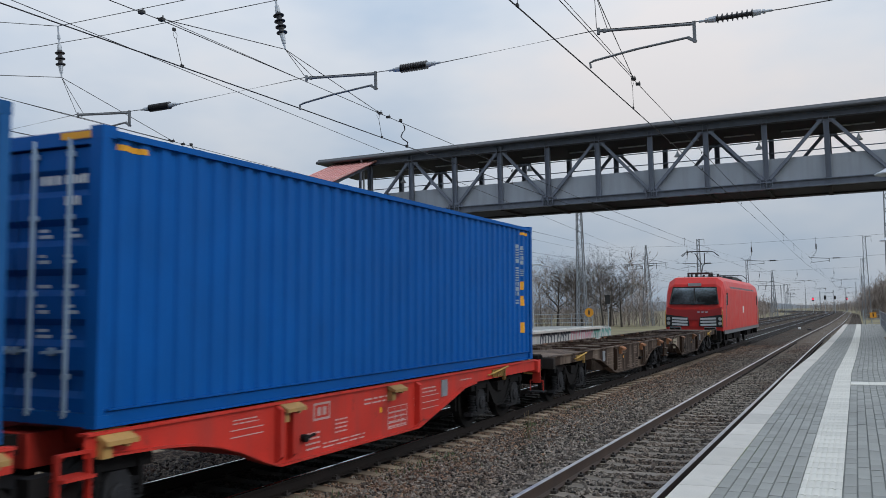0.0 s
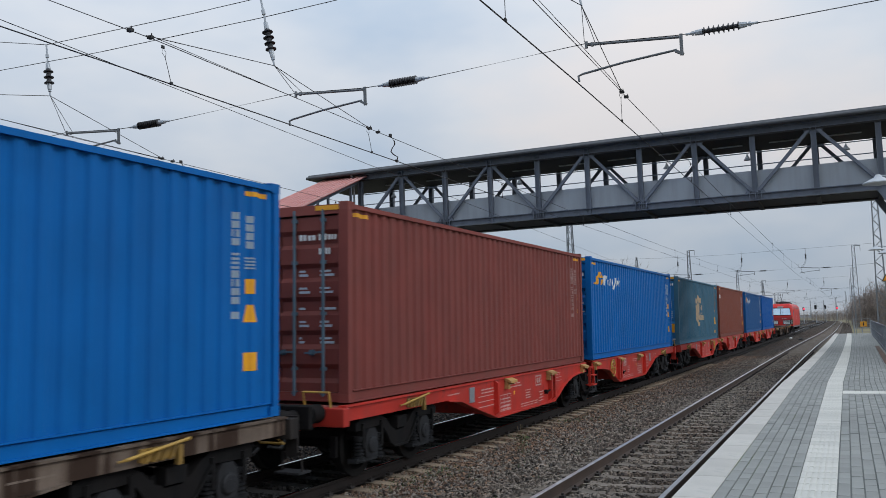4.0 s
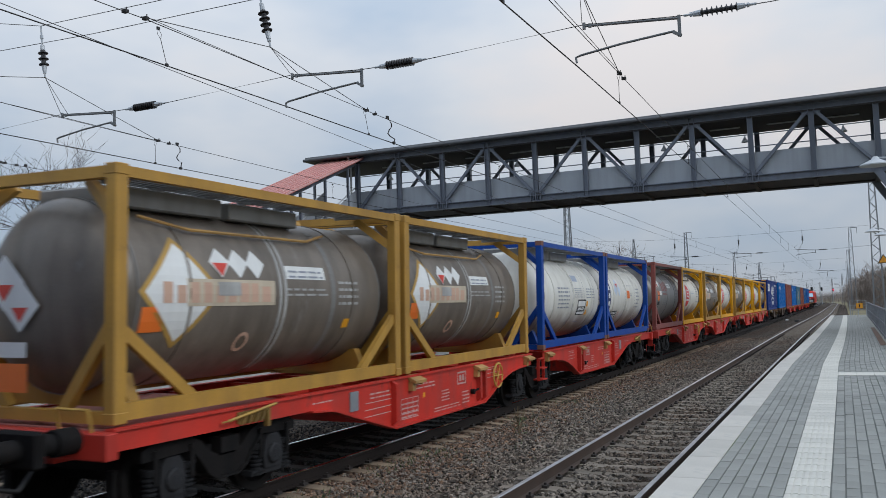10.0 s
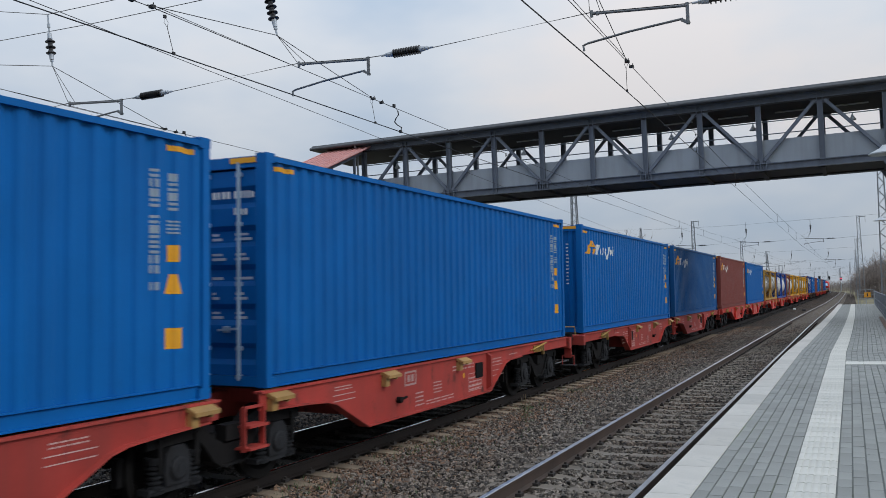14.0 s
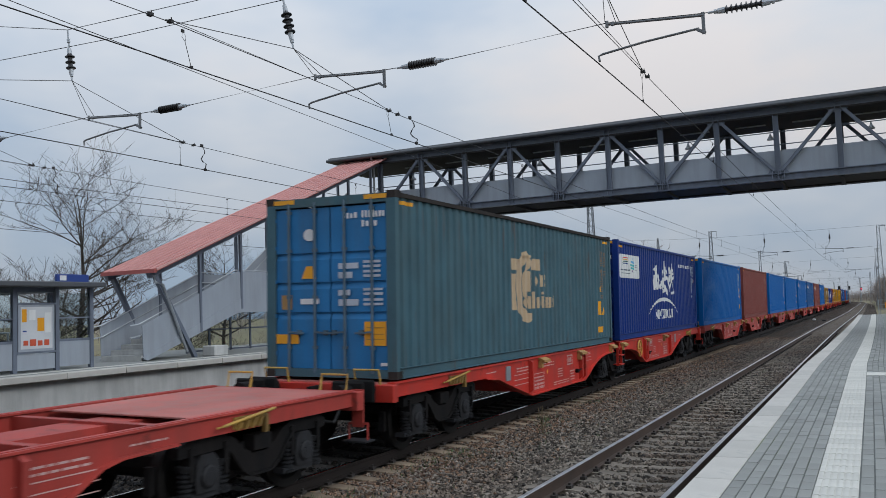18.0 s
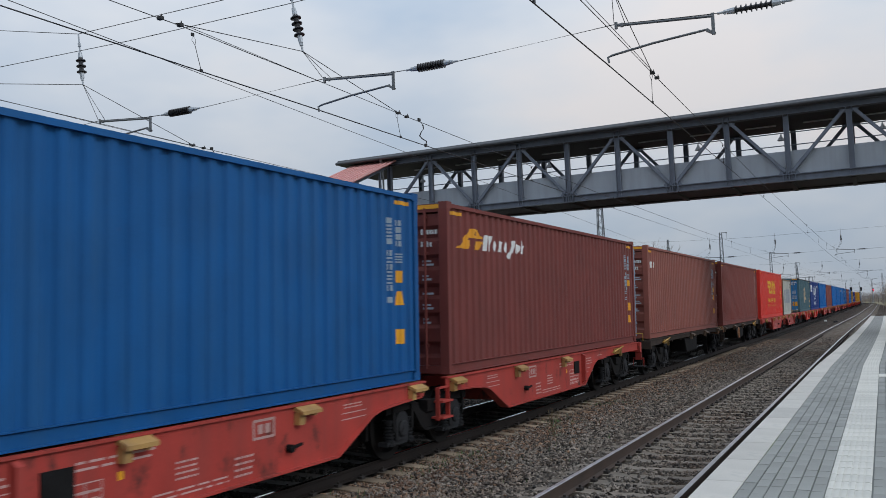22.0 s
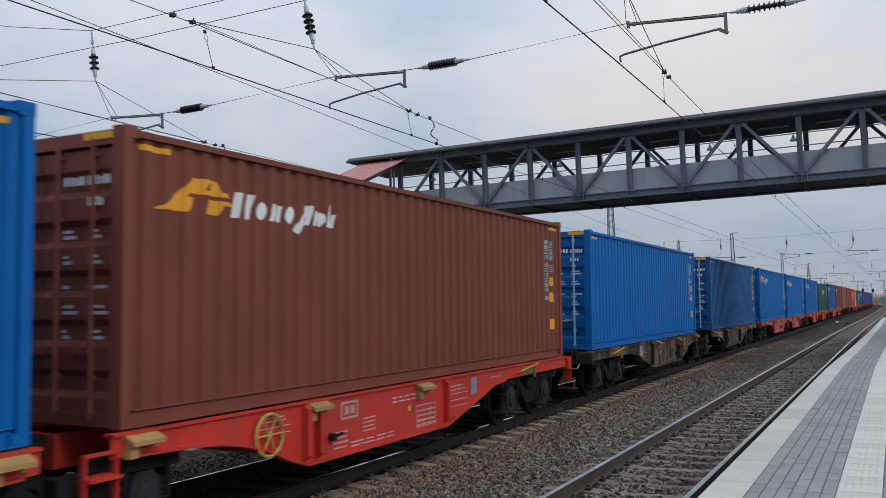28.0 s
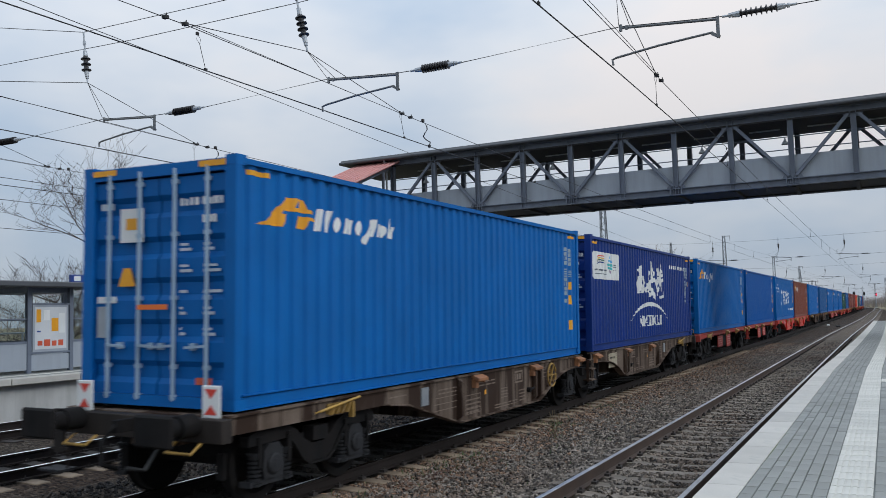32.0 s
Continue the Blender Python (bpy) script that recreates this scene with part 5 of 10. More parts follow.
def tank(kind):
    if kind in tanks_made:
        return copy_thing(tanks_made[kind], Matrix())
    global TR, TZ
    label, fp, tp, marks = TANKS[kind]
    TR, TZ = VESSEL[kind]
    c = thing("tank_container", label, "tank container", "tank containers on the train")
    # vessel with dished ends, lying along the wagon
    bm = B()
    a, b = -TL + 0.34, -0.34
    prof = [(0.30, a - 0.30), (0.62, a - 0.24), (0.88, a - 0.12), (TR - 0.08, a - 0.02), (TR, a + 0.12)]
    prof += [(TR, a + 0.9), (TR + 0.012, a + 0.9), (TR + 0.012, a + 0.94), (TR, a + 0.94), (TR, -TL / 2 - 0.02), (TR + 0.012, -TL / 2 - 0.02), (TR + 0.012, -TL / 2 + 0.02), (TR, -TL / 2 + 0.02), (TR, b - 0.94), (TR + 0.012, b - 0.94), (TR + 0.012, b - 0.90), (TR, b - 0.90)]
    prof += [(TR, b - 0.12), (TR - 0.08, b + 0.02), (0.88, b + 0.12), (0.62, b + 0.24), (0.30, b + 0.30)]
    lathe(bm, prof, 40, T((0, 0, TZ)) @ RX(-90))
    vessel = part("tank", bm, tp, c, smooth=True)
    for u in (0.46, 5.6):
        bm = B()
        lathe(bm, [(TR - 0.1, -0.012), (TR + 0.006, -0.012), (TR + 0.006, 0.012), (TR - 0.1, 0.012)], 32, T((0, u - TL, TZ)) @ RX(-90))
        part("tank_band", bm, M_TGREY, vessel, smooth=True)
    marks(c)
    if kind == "e":
        on_tank("scraped_band", [rect(2.95, -1.2, 3.12, 1.2)], M_LIGHTBAND, c, 0.003)
        on_tank("scraped_band", [rect(4.2, -1.0, 4.32, 1.1)], M_TGREY, c, 0.003)
    # frame
    post = None
    for y0, sy in ((-TL, 1), (0.0, -1)):
        for sx in (-1, 1):
            if post is None:
                bm = B()
                box(bm, -0.075, 0.075, -0.085, 0.085, 0.0, TH)
                post = mesh_of(bm, "corner_post", fp, bevel=0.012)
                bm = B()
                box(bm, -0.081, 0.081, -0.089, 0.089, 0.0, 0.118)
                cast = mesh_of(bm, "corner_casting", M_OLDCAST if kind in "fk" else fp, bevel=0.01)
            piece("corner_post", post, c, T((sx * (CW / 2 - 0.082), y0 + sy * 0.09, 0.0)))
            for z0 in (0.0, TH - 0.118):
                piece("corner_casting", cast, c, T((sx * (CW / 2 - 0.08), y0 + sy * 0.088, z0)))
            bm = B()
            bar(bm, (sx * 1.10, y0 + sy * 0.1, 1.0), (sx * 0.40, y0 + sy * 0.14, 0.10), 0.10, 0.12)
            part("end_brace", bm, fp, c)
            bm = B()
            bar(bm, (sx * 1.12, y0 + sy * 0.1, TH - 0.55), (sx * 0.55, y0 + sy * 0.3, TH - 0.1), 0.09, 0.12)
            part("upper_brace", bm, fp, c)
            bm = B()
            if kind == "y":
                # a curved gusset from the post's head to the vessel
                tube(bm, [(sx * 1.12, y0 + sy * 0.14, TH - 0.75), (sx * 1.08, y0 + sy * 0.30, TH - 0.50), (sx * 0.92, y0 + sy * 0.62, TH - 0.26), (sx * 0.70, y0 + sy * 0.95, TH - 0.18)], 0.06)
                part("gusset", bm, fp, c)
            else:
                bar(bm, (sx * 1.14, y0 + sy * 0.16, 0.92), (sx * 1.14, y0 + sy * 1.25, 0.12), 0.07, 0.13)
                part("side_brace", bm, fp, c)
        bm = B()
        box(bm, -1.06, 1.06, y0 + sy * 0.09 - 0.06, y0 + sy * 0.09 + 0.06, 0.0, 0.12)
        part("end_beam", bm, fp, c)
        bm = B()
        box(bm, -1.06, 1.06, y0 + sy * 0.09 - 0.06, y0 + sy * 0.09 + 0.06, TH - 0.14, TH - 0.02)
        part("end_beam", bm, fp, c)
    for sx in (-1, 1):
        bm = B()
        box(bm, sx * 1.145 - 0.05, sx * 1.145 + 0.05, -TL + 0.16, -0.16, 0.03, 0.20)
        part("bottom_rail", bm, fp, c)
        bm = B()
        box(bm, sx * 1.16 - 0.045, sx * 1.16 + 0.045, -TL + 0.16, -0.16, TH - 0.13, TH - 0.02)
        part("top_rail", bm, fp, c)
    # walkway, hatches and spill box along the top
    bm = B()
    for x in (0.42, 0.52, 0.62, 0.72, 0.82, 0.92):
        box(bm, x - 0.035, x + 0.035, -TL + 0.2, -0.2, TH - 0.07, TH - 0.035)
    for k in range(7):
        box(bm, 0.36, 1.12, -TL + 0.5 + k * 0.82, -TL + 0.55 + k * 0.82, TH - 0.11, TH - 0.07)
    part("walkway", bm, M_WALK, c)
    bm = B()
    box(bm, -0.5, 0.66, -TL + 0.55, -TL + 2.3, TH - 0.36, TH - 0.12)
    part("spill_box", bm, M_TGREY, c, bevel=0.02)
    bm = B()
    box(bm, -0.45, 0.66, -TL + 2.45, -TL + 3.95, TH - 0.36, TH - 0.14)
    part("valve_box", bm, M_TGREY, c, bevel=0.02)
    bm = B()
    if kind in "ey":
        tube(bm, [(0.75, -5.3, TZ + 0.85), (0.86, -4.6, TZ + 0.74), (0.86, -2.2, TZ + 0.74), (0.74, -1.6, TZ + 0.86)], 0.02)
        part("drain_pipe", bm, M_BLACK if kind == "y" else M_TAN, c)
    for y in (-TL + 0.62, -0.62):
        bm = B()
        prism(bm, [(-0.9, 0.1), (0.9, 0.1), (0.75, 0.45), (-0.75, 0.45)], y - 0.08, y + 0.08, "y")
        part("saddle", bm, fp, c)
    if kind == "q":
        decal("end_panel", [[(-0.55, 0.2), (0.3, 0.2), (0.5, 0.9), (0.5, 1.7), (0.15, 2.3), (-0.55, 2.3)]], M_TGREY, c, TL, "rear", 0.0, True)
        decal("end_lettering", letters(-0.5, 1.3, 0.4, 1.5, 3, 41, 0.1), M_OLDRED, c, TL, "rear", 0.006, True)
        decal("end_plate", [rect(-0.35, 0.35, 0.05, 0.7)], M_HAZARD, c, TL, "rear", 0.006, True)
    tanks_made[kind] = c
    return c

# ---- wagons ----
FLOOR = 1.155
GAUGE = 0.753


def wheel_mesh():
    bm = B()
    lathe(bm, [(0.10, -0.09), (0.12, -0.07), (0.30, -0.03), (0.38, -0.07), (0.46, -0.07), (0.46, 0.055), (0.485, 0.06), (0.485, 0.085), (0.38, 0.085), (0.32, 0.02), (0.12, 0.06), (0.10, 0.09)], 22, RY(90))
    return mesh_of(bm, "wheel", M_WHEEL, True)


def spring_mesh():
    """A stack of coil turns between two seats."""
    bm = B()
    prof = [(0.03, -0.05), (0.10, -0.05), (0.10, -0.02), (0.05, -0.02)]
    for k in range(6):
        prof += [(0.052, k * 0.05), (0.087, k * 0.05 + 0.010), (0.087, k * 0.05 + 0.028)]
    lathe(bm, prof + [(0.10, 0.30), (0.10, 0.33), (0.03, 0.33)], 9)
    return mesh_of(bm, "spring", M_SPRING, True)


def axlebox_mesh():
    """Cast axle box with its round bolted cover."""
    bm = B()
    prism(bm, [(-0.17, -0.17), (0.17, -0.17), (0.20, -0.05), (0.17, 0.16), (0.10, 0.24), (-0.10, 0.24), (-0.17, 0.16), (-0.20, -0.05)], -0.10, 0.075, "x")
    box(bm, -0.12, 0.05, -0.40, 0.40, -0.235, -0.17)
    lathe(bm, [(0.0, 0.12), (0.10, 0.115), (0.125, 0.10), (0.125, 0.07)], 14, RY(90))
    box(bm, 0.118, 0.124, -0.045, 0.045, -0.05, 0.05)
    return mesh_of(bm, "axle_box", M_AXBOX)


def frame_mesh():
    """Side frame: a beam over both boxes that dips deep between them."""
    bm = B()
    prism(bm, [(-1.36, 0.70), (-1.36, 0.82), (-1.22, 0.87), (-0.62, 0.87), (-0.45, 0.80), (-0.28, 0.66), (-0.12, 0.59), (0.12, 0.59), (0.28, 0.66), (0.45, 0.80), (0.62, 0.87), (1.22, 0.87), (1.36, 0.82), (1.36, 0.70), (0.66, 0.72), (0.55, 0.64), (0.36, 0.42), (0.20, 0.34), (-0.20, 0.34), (-0.36, 0.42), (-0.55, 0.64), (-0.66, 0.72)], -0.07, 0.07, "x")
    # flange along the dip, and the bolster's seat
    dip = [(-0.62, 0.74), (-0.50, 0.62), (-0.34, 0.43), (-0.19, 0.345), (0.19, 0.345), (0.34, 0.43), (0.50, 0.62), (0.62, 0.74)]
    for (a, b), (e, f) in zip(dip, dip[1:]):
        bar(bm, (0.03, a, b), (0.03, e, f), 0.15, 0.03)
    box(bm, -0.05, 0.12, -0.16, 0.16, 0.62, 0.80)
    for d in (-1, 1):
        for e in (0.62, 1.18):
            box(bm, -0.05, 0.10, d * e - 0.03, d * e + 0.03, 0.44, 0.80)
    return mesh_of(bm, "side_frame", M_BOGIE)


W_WHEEL, W_SPRING, W_BOX, W_FRAME = wheel_mesh(), spring_mesh(), axlebox_mesh(), frame_mesh()


def bogie(parent, y):
    """A two-axle freight bogie; its wheels, frames, springs and boxes are its parts."""
    bm = B()
    box(bm, -1.0, 1.0, -0.22, 0.22, 0.50, 0.72)
    box(bm, -0.9, 0.9, -1.20, -1.08, 0.55, 0.68)
    box(bm, -0.9, 0.9, 1.08, 1.20, 0.55, 0.68)
    rod(bm, (0, 0, 0.7), (0, 0, 0.86), 0.25, 14)
    g = part("bogie", bm, M_BOGIE, parent, at=T((0, y, 0)))
    for ya in (-0.9, 0.9):
        bm = B()
        rod(bm, (-0.95, ya, 0.46), (0.95, ya, 0.46), 0.085, 10)
        part("axle", bm, M_BOGIE, g)
        for s in (-1, 1):
            piece("wheel", W_WHEEL, g, T((s * GAUGE, ya, 0.46)) @ (RZ(180) if s < 0 else Matrix()))
            piece("axle_box", W_BOX, g, T((s * 1.03, ya, 0.46)) @ (RZ(180) if s < 0 else Matrix()))
            for d in (-0.285, 0.285):
                piece("spring", W_SPRING, g, T((s * 1.03, ya + d, 0.28)))
    for s in (-1, 1):
        piece("side_frame", W_FRAME, g, T((s * 1.03, 0, 0)))
    bm = B()
    for s in (-1, 1):
        for ya in (-1.42, -0.38, 0.38, 1.42):
            box(bm, s * GAUGE - 0.05, s * GAUGE + 0.05, ya - 0.035, ya + 0.035, 0.32, 0.62)
            rod(bm, (s * GAUGE, ya, 0.58), (s * GAUGE, 0, 0.66), 0.025, 5)
    rod(bm, (-GAUGE, 0, 0.66), (GAUGE, 0, 0.66), 0.04, 6)
    part("brake_block", bm, M_BOGIE, g)
    return g


def sill_outline(n, f, belly):
    """Side sill of one half wagon: n is the end over the full bogie, f the end over the shared one (lengths along y)."""
    s = 1 if f > n else -1
    if belly == "fish":
        low = [(n + s * d, z) for d, z in ((3.4, 0.89), (3.95, 0.84), (4.45, 0.70), (5.75, 0.36))]
        low += [(f - s * d, z) for d, z in ((2.95, 0.36), (2.60, 0.475), (2.20, 0.64), (1.80, 0.76), (1.40, 0.835), (0.95, 0.875))]
    elif belly == "kink":
        low = [(n + s * d, z) for d, z in ((3.4, 0.90), (4.15, 0.88), (4.38, 0.83), (5.22, 0.36))]
        low += [(f - s * d, z) for d, z in ((2.50, 0.36), (1.62, 0.79), (1.40, 0.84), (0.95, 0.87))]
    else:
        low = [(n + s * 3.2, 0.98), (f - s * 1.2, 0.98)]
    pts = [(n, 0.90)] + low + [(f, 0.90), (f, 1.13), (n, 1.13)]
    return pts if s > 0 else pts[::-1]


def stake(parent, sx, y, paint=M_TAN):
    """A folding container spigot on the sill."""
    bm = B()
    a, b = (1.16, 1.36) if sx > 0 else (-1.36, -1.16)
    o, i = (b, a) if sx > 0 else (a, b)
    quad_box(bm, [Vector(p) for p in ((i, y - 0.20, 1.075), (o, y - 0.20, 1.0), (o, y + 0.20, 1.0), (i, y + 0.20, 1.075), (i, y - 0.20, 1.135), (o, y - 0.20, 1.045), (o, y + 0.20, 1.045), (i, y + 0.20, 1.135))])
    box(bm, min(sx * 1.215, sx * 1.30), max(sx * 1.215, sx * 1.30), y - 0.19, y - 0.08, 0.88, 1.03)
    rod(bm, (sx * 1.22, y + 0.10, 1.0), (sx * 1.33, y + 0.10, 1.0), 0.035, 8)
    part("spigot", bm, paint, parent)


def half(w, n, f, paint, belly, seed, bare=False):
    """One half of an articulated wagon, between its full-bogie end n and its shared end f."""
    s = 1 if f > n else -1
    lo, hi = min(n, f), max(n, f)
    cn, cf = (5.75, 2.95) if belly == "fish" else (5.22, 2.50)
    for sx in (-1, 1):
        bm = B()
        prism(bm, sill_outline(n, f, belly), sx * 1.20 - 0.012, sx * 1.20 + 0.012, "x")
        sill = part("side_sill", bm, paint, w)
        bm = B()
        box(bm, sx * 1.20 - 0.09, sx * 1.20 + 0.05, lo, hi, 1.10, 1.125)
        part("top_flange", bm, paint, sill)
        if belly != "flat":
            bm = B()
            rim = sill_outline(n, f, belly) if s > 0 else sill_outline(n, f, belly)[::-1]
            edge = rim[1:-3] + [(f - s * 0.2, 0.90)]
            v = [[bm.verts.new((sx * 1.20 + dx, y, z - dz)) for dx, dz in ((-0.09, 0.011), (0.09, 0.011), (0.09, -0.011), (-0.09, -0.011))] for y, z in edge]
            for p, q in zip(v, v[1:]):
                for k in range(4):
                    bm.faces.new((p[k], p[(k + 1) % 4], q[(k + 1) % 4], q[k]))
            bm.faces.new(v[0])
            bm.faces.new(v[-1])
            part("bottom_flange", bm, paint, sill)
            for y in (n + s * cn, f - s * cf, f - s * (cf + 0.26)) if belly == "fish" else (n + s * cn,):
                bm = B()
                prism(bm, [(sx * 1.213, 0.39), (sx * 1.31, 0.47), (sx * 1.31, 1.04), (sx * 1.213, 1.10)][::sx], y - 0.04, y + 0.04, "y")
                part("web_stiffener", bm, paint, sill)
            if sx > 0:
                x = 1.2145
                r = random.Random(seed)

                def plate(name, quads, material):
                    bm = B()
                    for q in quads:
                        bm.faces.new([bm.verts.new((x, y, z)) for y, z in q])
                    for f0 in bm.faces:
                        if f0.normal.x < 0:
                            f0.normal_flip()
                    tagged(part_raw(name, bm, material, sill), kind="stuff")

                ink = M_WHITEISH if paint in (M_WRED, M_WFADED) else M_DULLMARK
                at = lambda d, w: min(n + s * d, n + s * (d + w))      # d metres from the bogie end
                u = at(cn - 0.85, 0.9)
                u2 = at(3.5, 0.5)
                plate("marking", [rect(u, z, u + 0.9, z + 0.012) for z in (0.62, 0.72, 0.82)] + small_rows(u + 0.15, 0.88, u + 0.8, 1.0, 2, r.randint(0, 99)) + small_rows(u2, 0.97, u2 + 0.5, 1.02, 1, r.randint(0, 99)), ink)
                u = at(cn + 0.30, 0.62)
                u2 = at(cn + 0.62, 1.0)
                plate("marking", [rect(u, z, u + 0.62, z + 0.012) for z in (0.44, 0.52, 0.60, 0.68, 0.76)] + [rect(u + d, 0.44, u + d + 0.012, 0.77) for d in (0.0, 0.22, 0.42, 0.608)] + small_rows(u + 0.03, 0.46, u + 0.58, 0.74, 4, r.randint(0, 99)) + small_rows(u2, 0.88, u2 + 0.95, 1.0, 2, r.randint(0, 99)), ink)
                u = at(cn + 1.55, 1.15)
                u2 = at(cn + 2.75, 0.34)
                plate("marking", small_rows(u, 0.42, u + 1.1, 0.52, 2, r.randint(0, 99)) + small_rows(u + 0.3, 0.58, u + 0.62, 0.80, 4, r.randint(0, 99)) + small_rows(u2, 0.44, u2 + 0.32, 0.70, 4, r.randint(0, 99)), ink)
                u = at(12.3 - cf + 0.30, 0.7)
                plate("marking", [rect(u, z, u + 0.6, z + 0.012) for z in (0.80, 0.88)] + small_rows(u + 0.05, 0.95, u + 0.5, 1.03, 2, r.randint(0, 99)), ink)
                if paint is M_WBROWN and s < 0:
                    u = at(10.15, 0.8)
                    panel = [rect(u, 0.66, u + 0.8, 1.03)]
                    plate("number_panel", panel, M_PANELCREAM)
                    x += 0.0015
                    plate("number_bars", letters(u + 0.10, 0.88, u + 0.62, 0.94, 6, 5, 0.15), M_BOGIE)
                    x -= 0.0015
                u = at(cn + 1.1, 0.07)
                plate("test_plate", [rect(u, 0.72, u + 0.07, 0.80)], M_SAFETY)
                u = min(f - s * 3.75, f - s * 4.15)
                plate("owner_mark", [rect(u, 0.80, u + 0.40, 0.83), rect(u, 1.00, u + 0.40, 1.03), rect(u, 0.83, u + 0.03, 1.0), rect(u + 0.37, 0.83, u + 0.40, 1.0), rect(u + 0.09, 0.86, u + 0.18, 0.97), rect(u + 0.22, 0.86, u + 0.31, 0.97)], M_OWNER if paint is not M_WBROWN else M_DULLMARK)
                bm = B()
                u, z = (min(n + s * (cn + 0.25), n + s * (cn + 0.6)), 0.66) if belly == "kink" else (min(n + s * 4.45, n + s * 4.8), 0.76)
                box(bm, 1.2125, 1.232, u, u + (0.35 if belly == "kink" else 0.23), z, z + 0.28)
                if belly == "kink":
                    part("document_holder", bm, M_BOGIE, sill, "dark mesh document holder")
                else:
                    part("document_holder", bm, M_GALV, sill, "grey mesh document holder")
                bm = B()
                yv = f - s * 3.5
                rod(bm, (1.2, yv, 0.62), (1.29, yv, 0.62), 0.05, 10)
                bar(bm, (1.28, yv - 0.05, 0.62), (1.28, yv + 0.20, 0.65), 0.03)
                part("brake_lever", bm, M_BOGIE, sill)
        for y in (6.5, 9.25, 12.1) if sx > 0 or bare else ():
            stake(w, sx, n + s * y, M_SCUFFED if paint is M_WGRIME else (M_RUSTSPIGOT if paint is M_WBROWN else M_TAN))
    # spine, cross members, end plate
    bm = B()
    box(bm, -0.32, 0.32, lo + 0.1, hi - 0.1, 0.72, 1.06)
    part("centre_beam", bm, paint, w)
    ys = [lo + 0.6 + k * (hi - lo - 1.2) / 8 for k in range(9)]
    if bare:
        for y in ys:
            bm = B()
            box(bm, -1.19, 1.19, y - 0.06, y + 0.06, 0.92, 1.09)
            part("cross_member", bm, paint, w)
    else:
        bm = B()
        comb = [q for y in ys for q in ((-0.30, y - 0.06), (-1.19, y - 0.06), (-1.19, y + 0.06), (-0.30, y + 0.06))]
        comb += [q for y in ys[::-1] for q in ((0.30, y + 0.06), (1.19, y + 0.06), (1.19, y - 0.06), (0.30, y - 0.06))]
        prism(bm, comb, 0.92, 1.09, "z")
        part("underframe", bm, paint, w)
    bm = B()
    e0, e1 = (n, n + s * 3.0) if s > 0 else (n - 3.0, n)
    box(bm, -1.11, 1.11, min(e0, e1) + 0.02, max(e0, e1), 1.092, 1.108)
    part("end_plate", bm, M_DECK if paint in (M_WRED, M_WFADED) else paint, w)
    if belly != "flat":
        for y in (5.75, 9.35):
            bm = B()
            box(bm, -1.19, 1.19, n + s * y - 0.03, n + s * y + 0.03, 0.42, 1.06)
            part("bulkhead", bm, paint, w)
        bm = B()
        rod(bm, (-0.55, n + s * 6.0, 0.68), (-0.55, n + s * 7.3, 0.68), 0.2, 14)
        part("air_tank", bm, M_BOGIE, w)
    else:
        for sx in (-1, 1) if paint is not M_WGRIME else ():
            for a, b, z in ((4.55, 5.75, 0.42), (6.8, 7.9, 0.36)):
                bm = B()
                y0, y1 = sorted((n + s * a, n + s * b))
                box(bm, min(sx * 1.14, sx * 1.17), max(sx * 1.14, sx * 1.17), y0, y1, z, 0.90)
                hp = part("side_panel", bm, paint, w, bevel=0.006)
                if sx > 0:
                    bm = B()
                    for q in [rect(y0 + 0.1, 0.48 + 0.1 * k, y1 - 0.15, 0.495 + 0.1 * k) for k in range(4)]:
                        bm.faces.new([bm.verts.new((1.1735, u, v)) for u, v in q])
                    tagged(part_raw("marking", bm, M_WHITEISH if paint is M_WFADED else M_BOGIE, hp), kind="stuff")
        bm = B()
        y0, y1 = sorted((n + s * 5.7, n + s * 7.95))
        prism(bm, [(y0, 0.92), (y0 + 0.3, 0.42), (y1 - 0.2, 0.42), (y1, 0.50), (y1, 0.92)], 0.55, 1.14, "x")
        part("brake_box", bm, M_BOGIE, w, bevel=0.02)
        bm = B()
        bar(bm, (0, n + s * 3.4, 0.55), (0, f - s * 1.6, 0.55), 0.5, 0.5)
        part("brake_gear", bm, M_BOGIE, w)
    # worn yellow lever on its toothed bracket over the bogie
    y = n + s * 2.2
    bm = B()
    box(bm, 1.213, 1.235, y - 0.30, y + 0.22, 0.93, 1.06)
    for k in range(4):
        quad_box(bm, [Vector(p) for p in ((1.235, y - 0.28 + 0.12 * k, 0.92), (1.29, y - 0.28 + 0.12 * k, 0.92), (1.29, y - 0.25 + 0.12 * k, 0.92), (1.235, y - 0.25 + 0.12 * k, 0.92), (1.235, y - 0.19 + 0.12 * k, 1.06), (1.28, y - 0.19 + 0.12 * k, 1.06), (1.28, y - 0.16 + 0.12 * k, 1.06), (1.235, y - 0.16 + 0.12 * k, 1.06))])
    box(bm, 1.235, 1.29, y + 0.20, y + 0.26, 0.84, 1.05)
    stand = part("lever_bracket", bm, M_TAN if belly == "flat" and paint is M_WFADED else M_OCHRE_DK, w)
    bm = B()
    tube(bm, [(1.27, y - 0.62, 0.985), (1.31, y - 0.55, 1.0), (1.31, y + 0.34, 1.10), (1.27, y + 0.38, 1.09)], 0.018)
    part("lever", bm, M_OCHRE, stand)


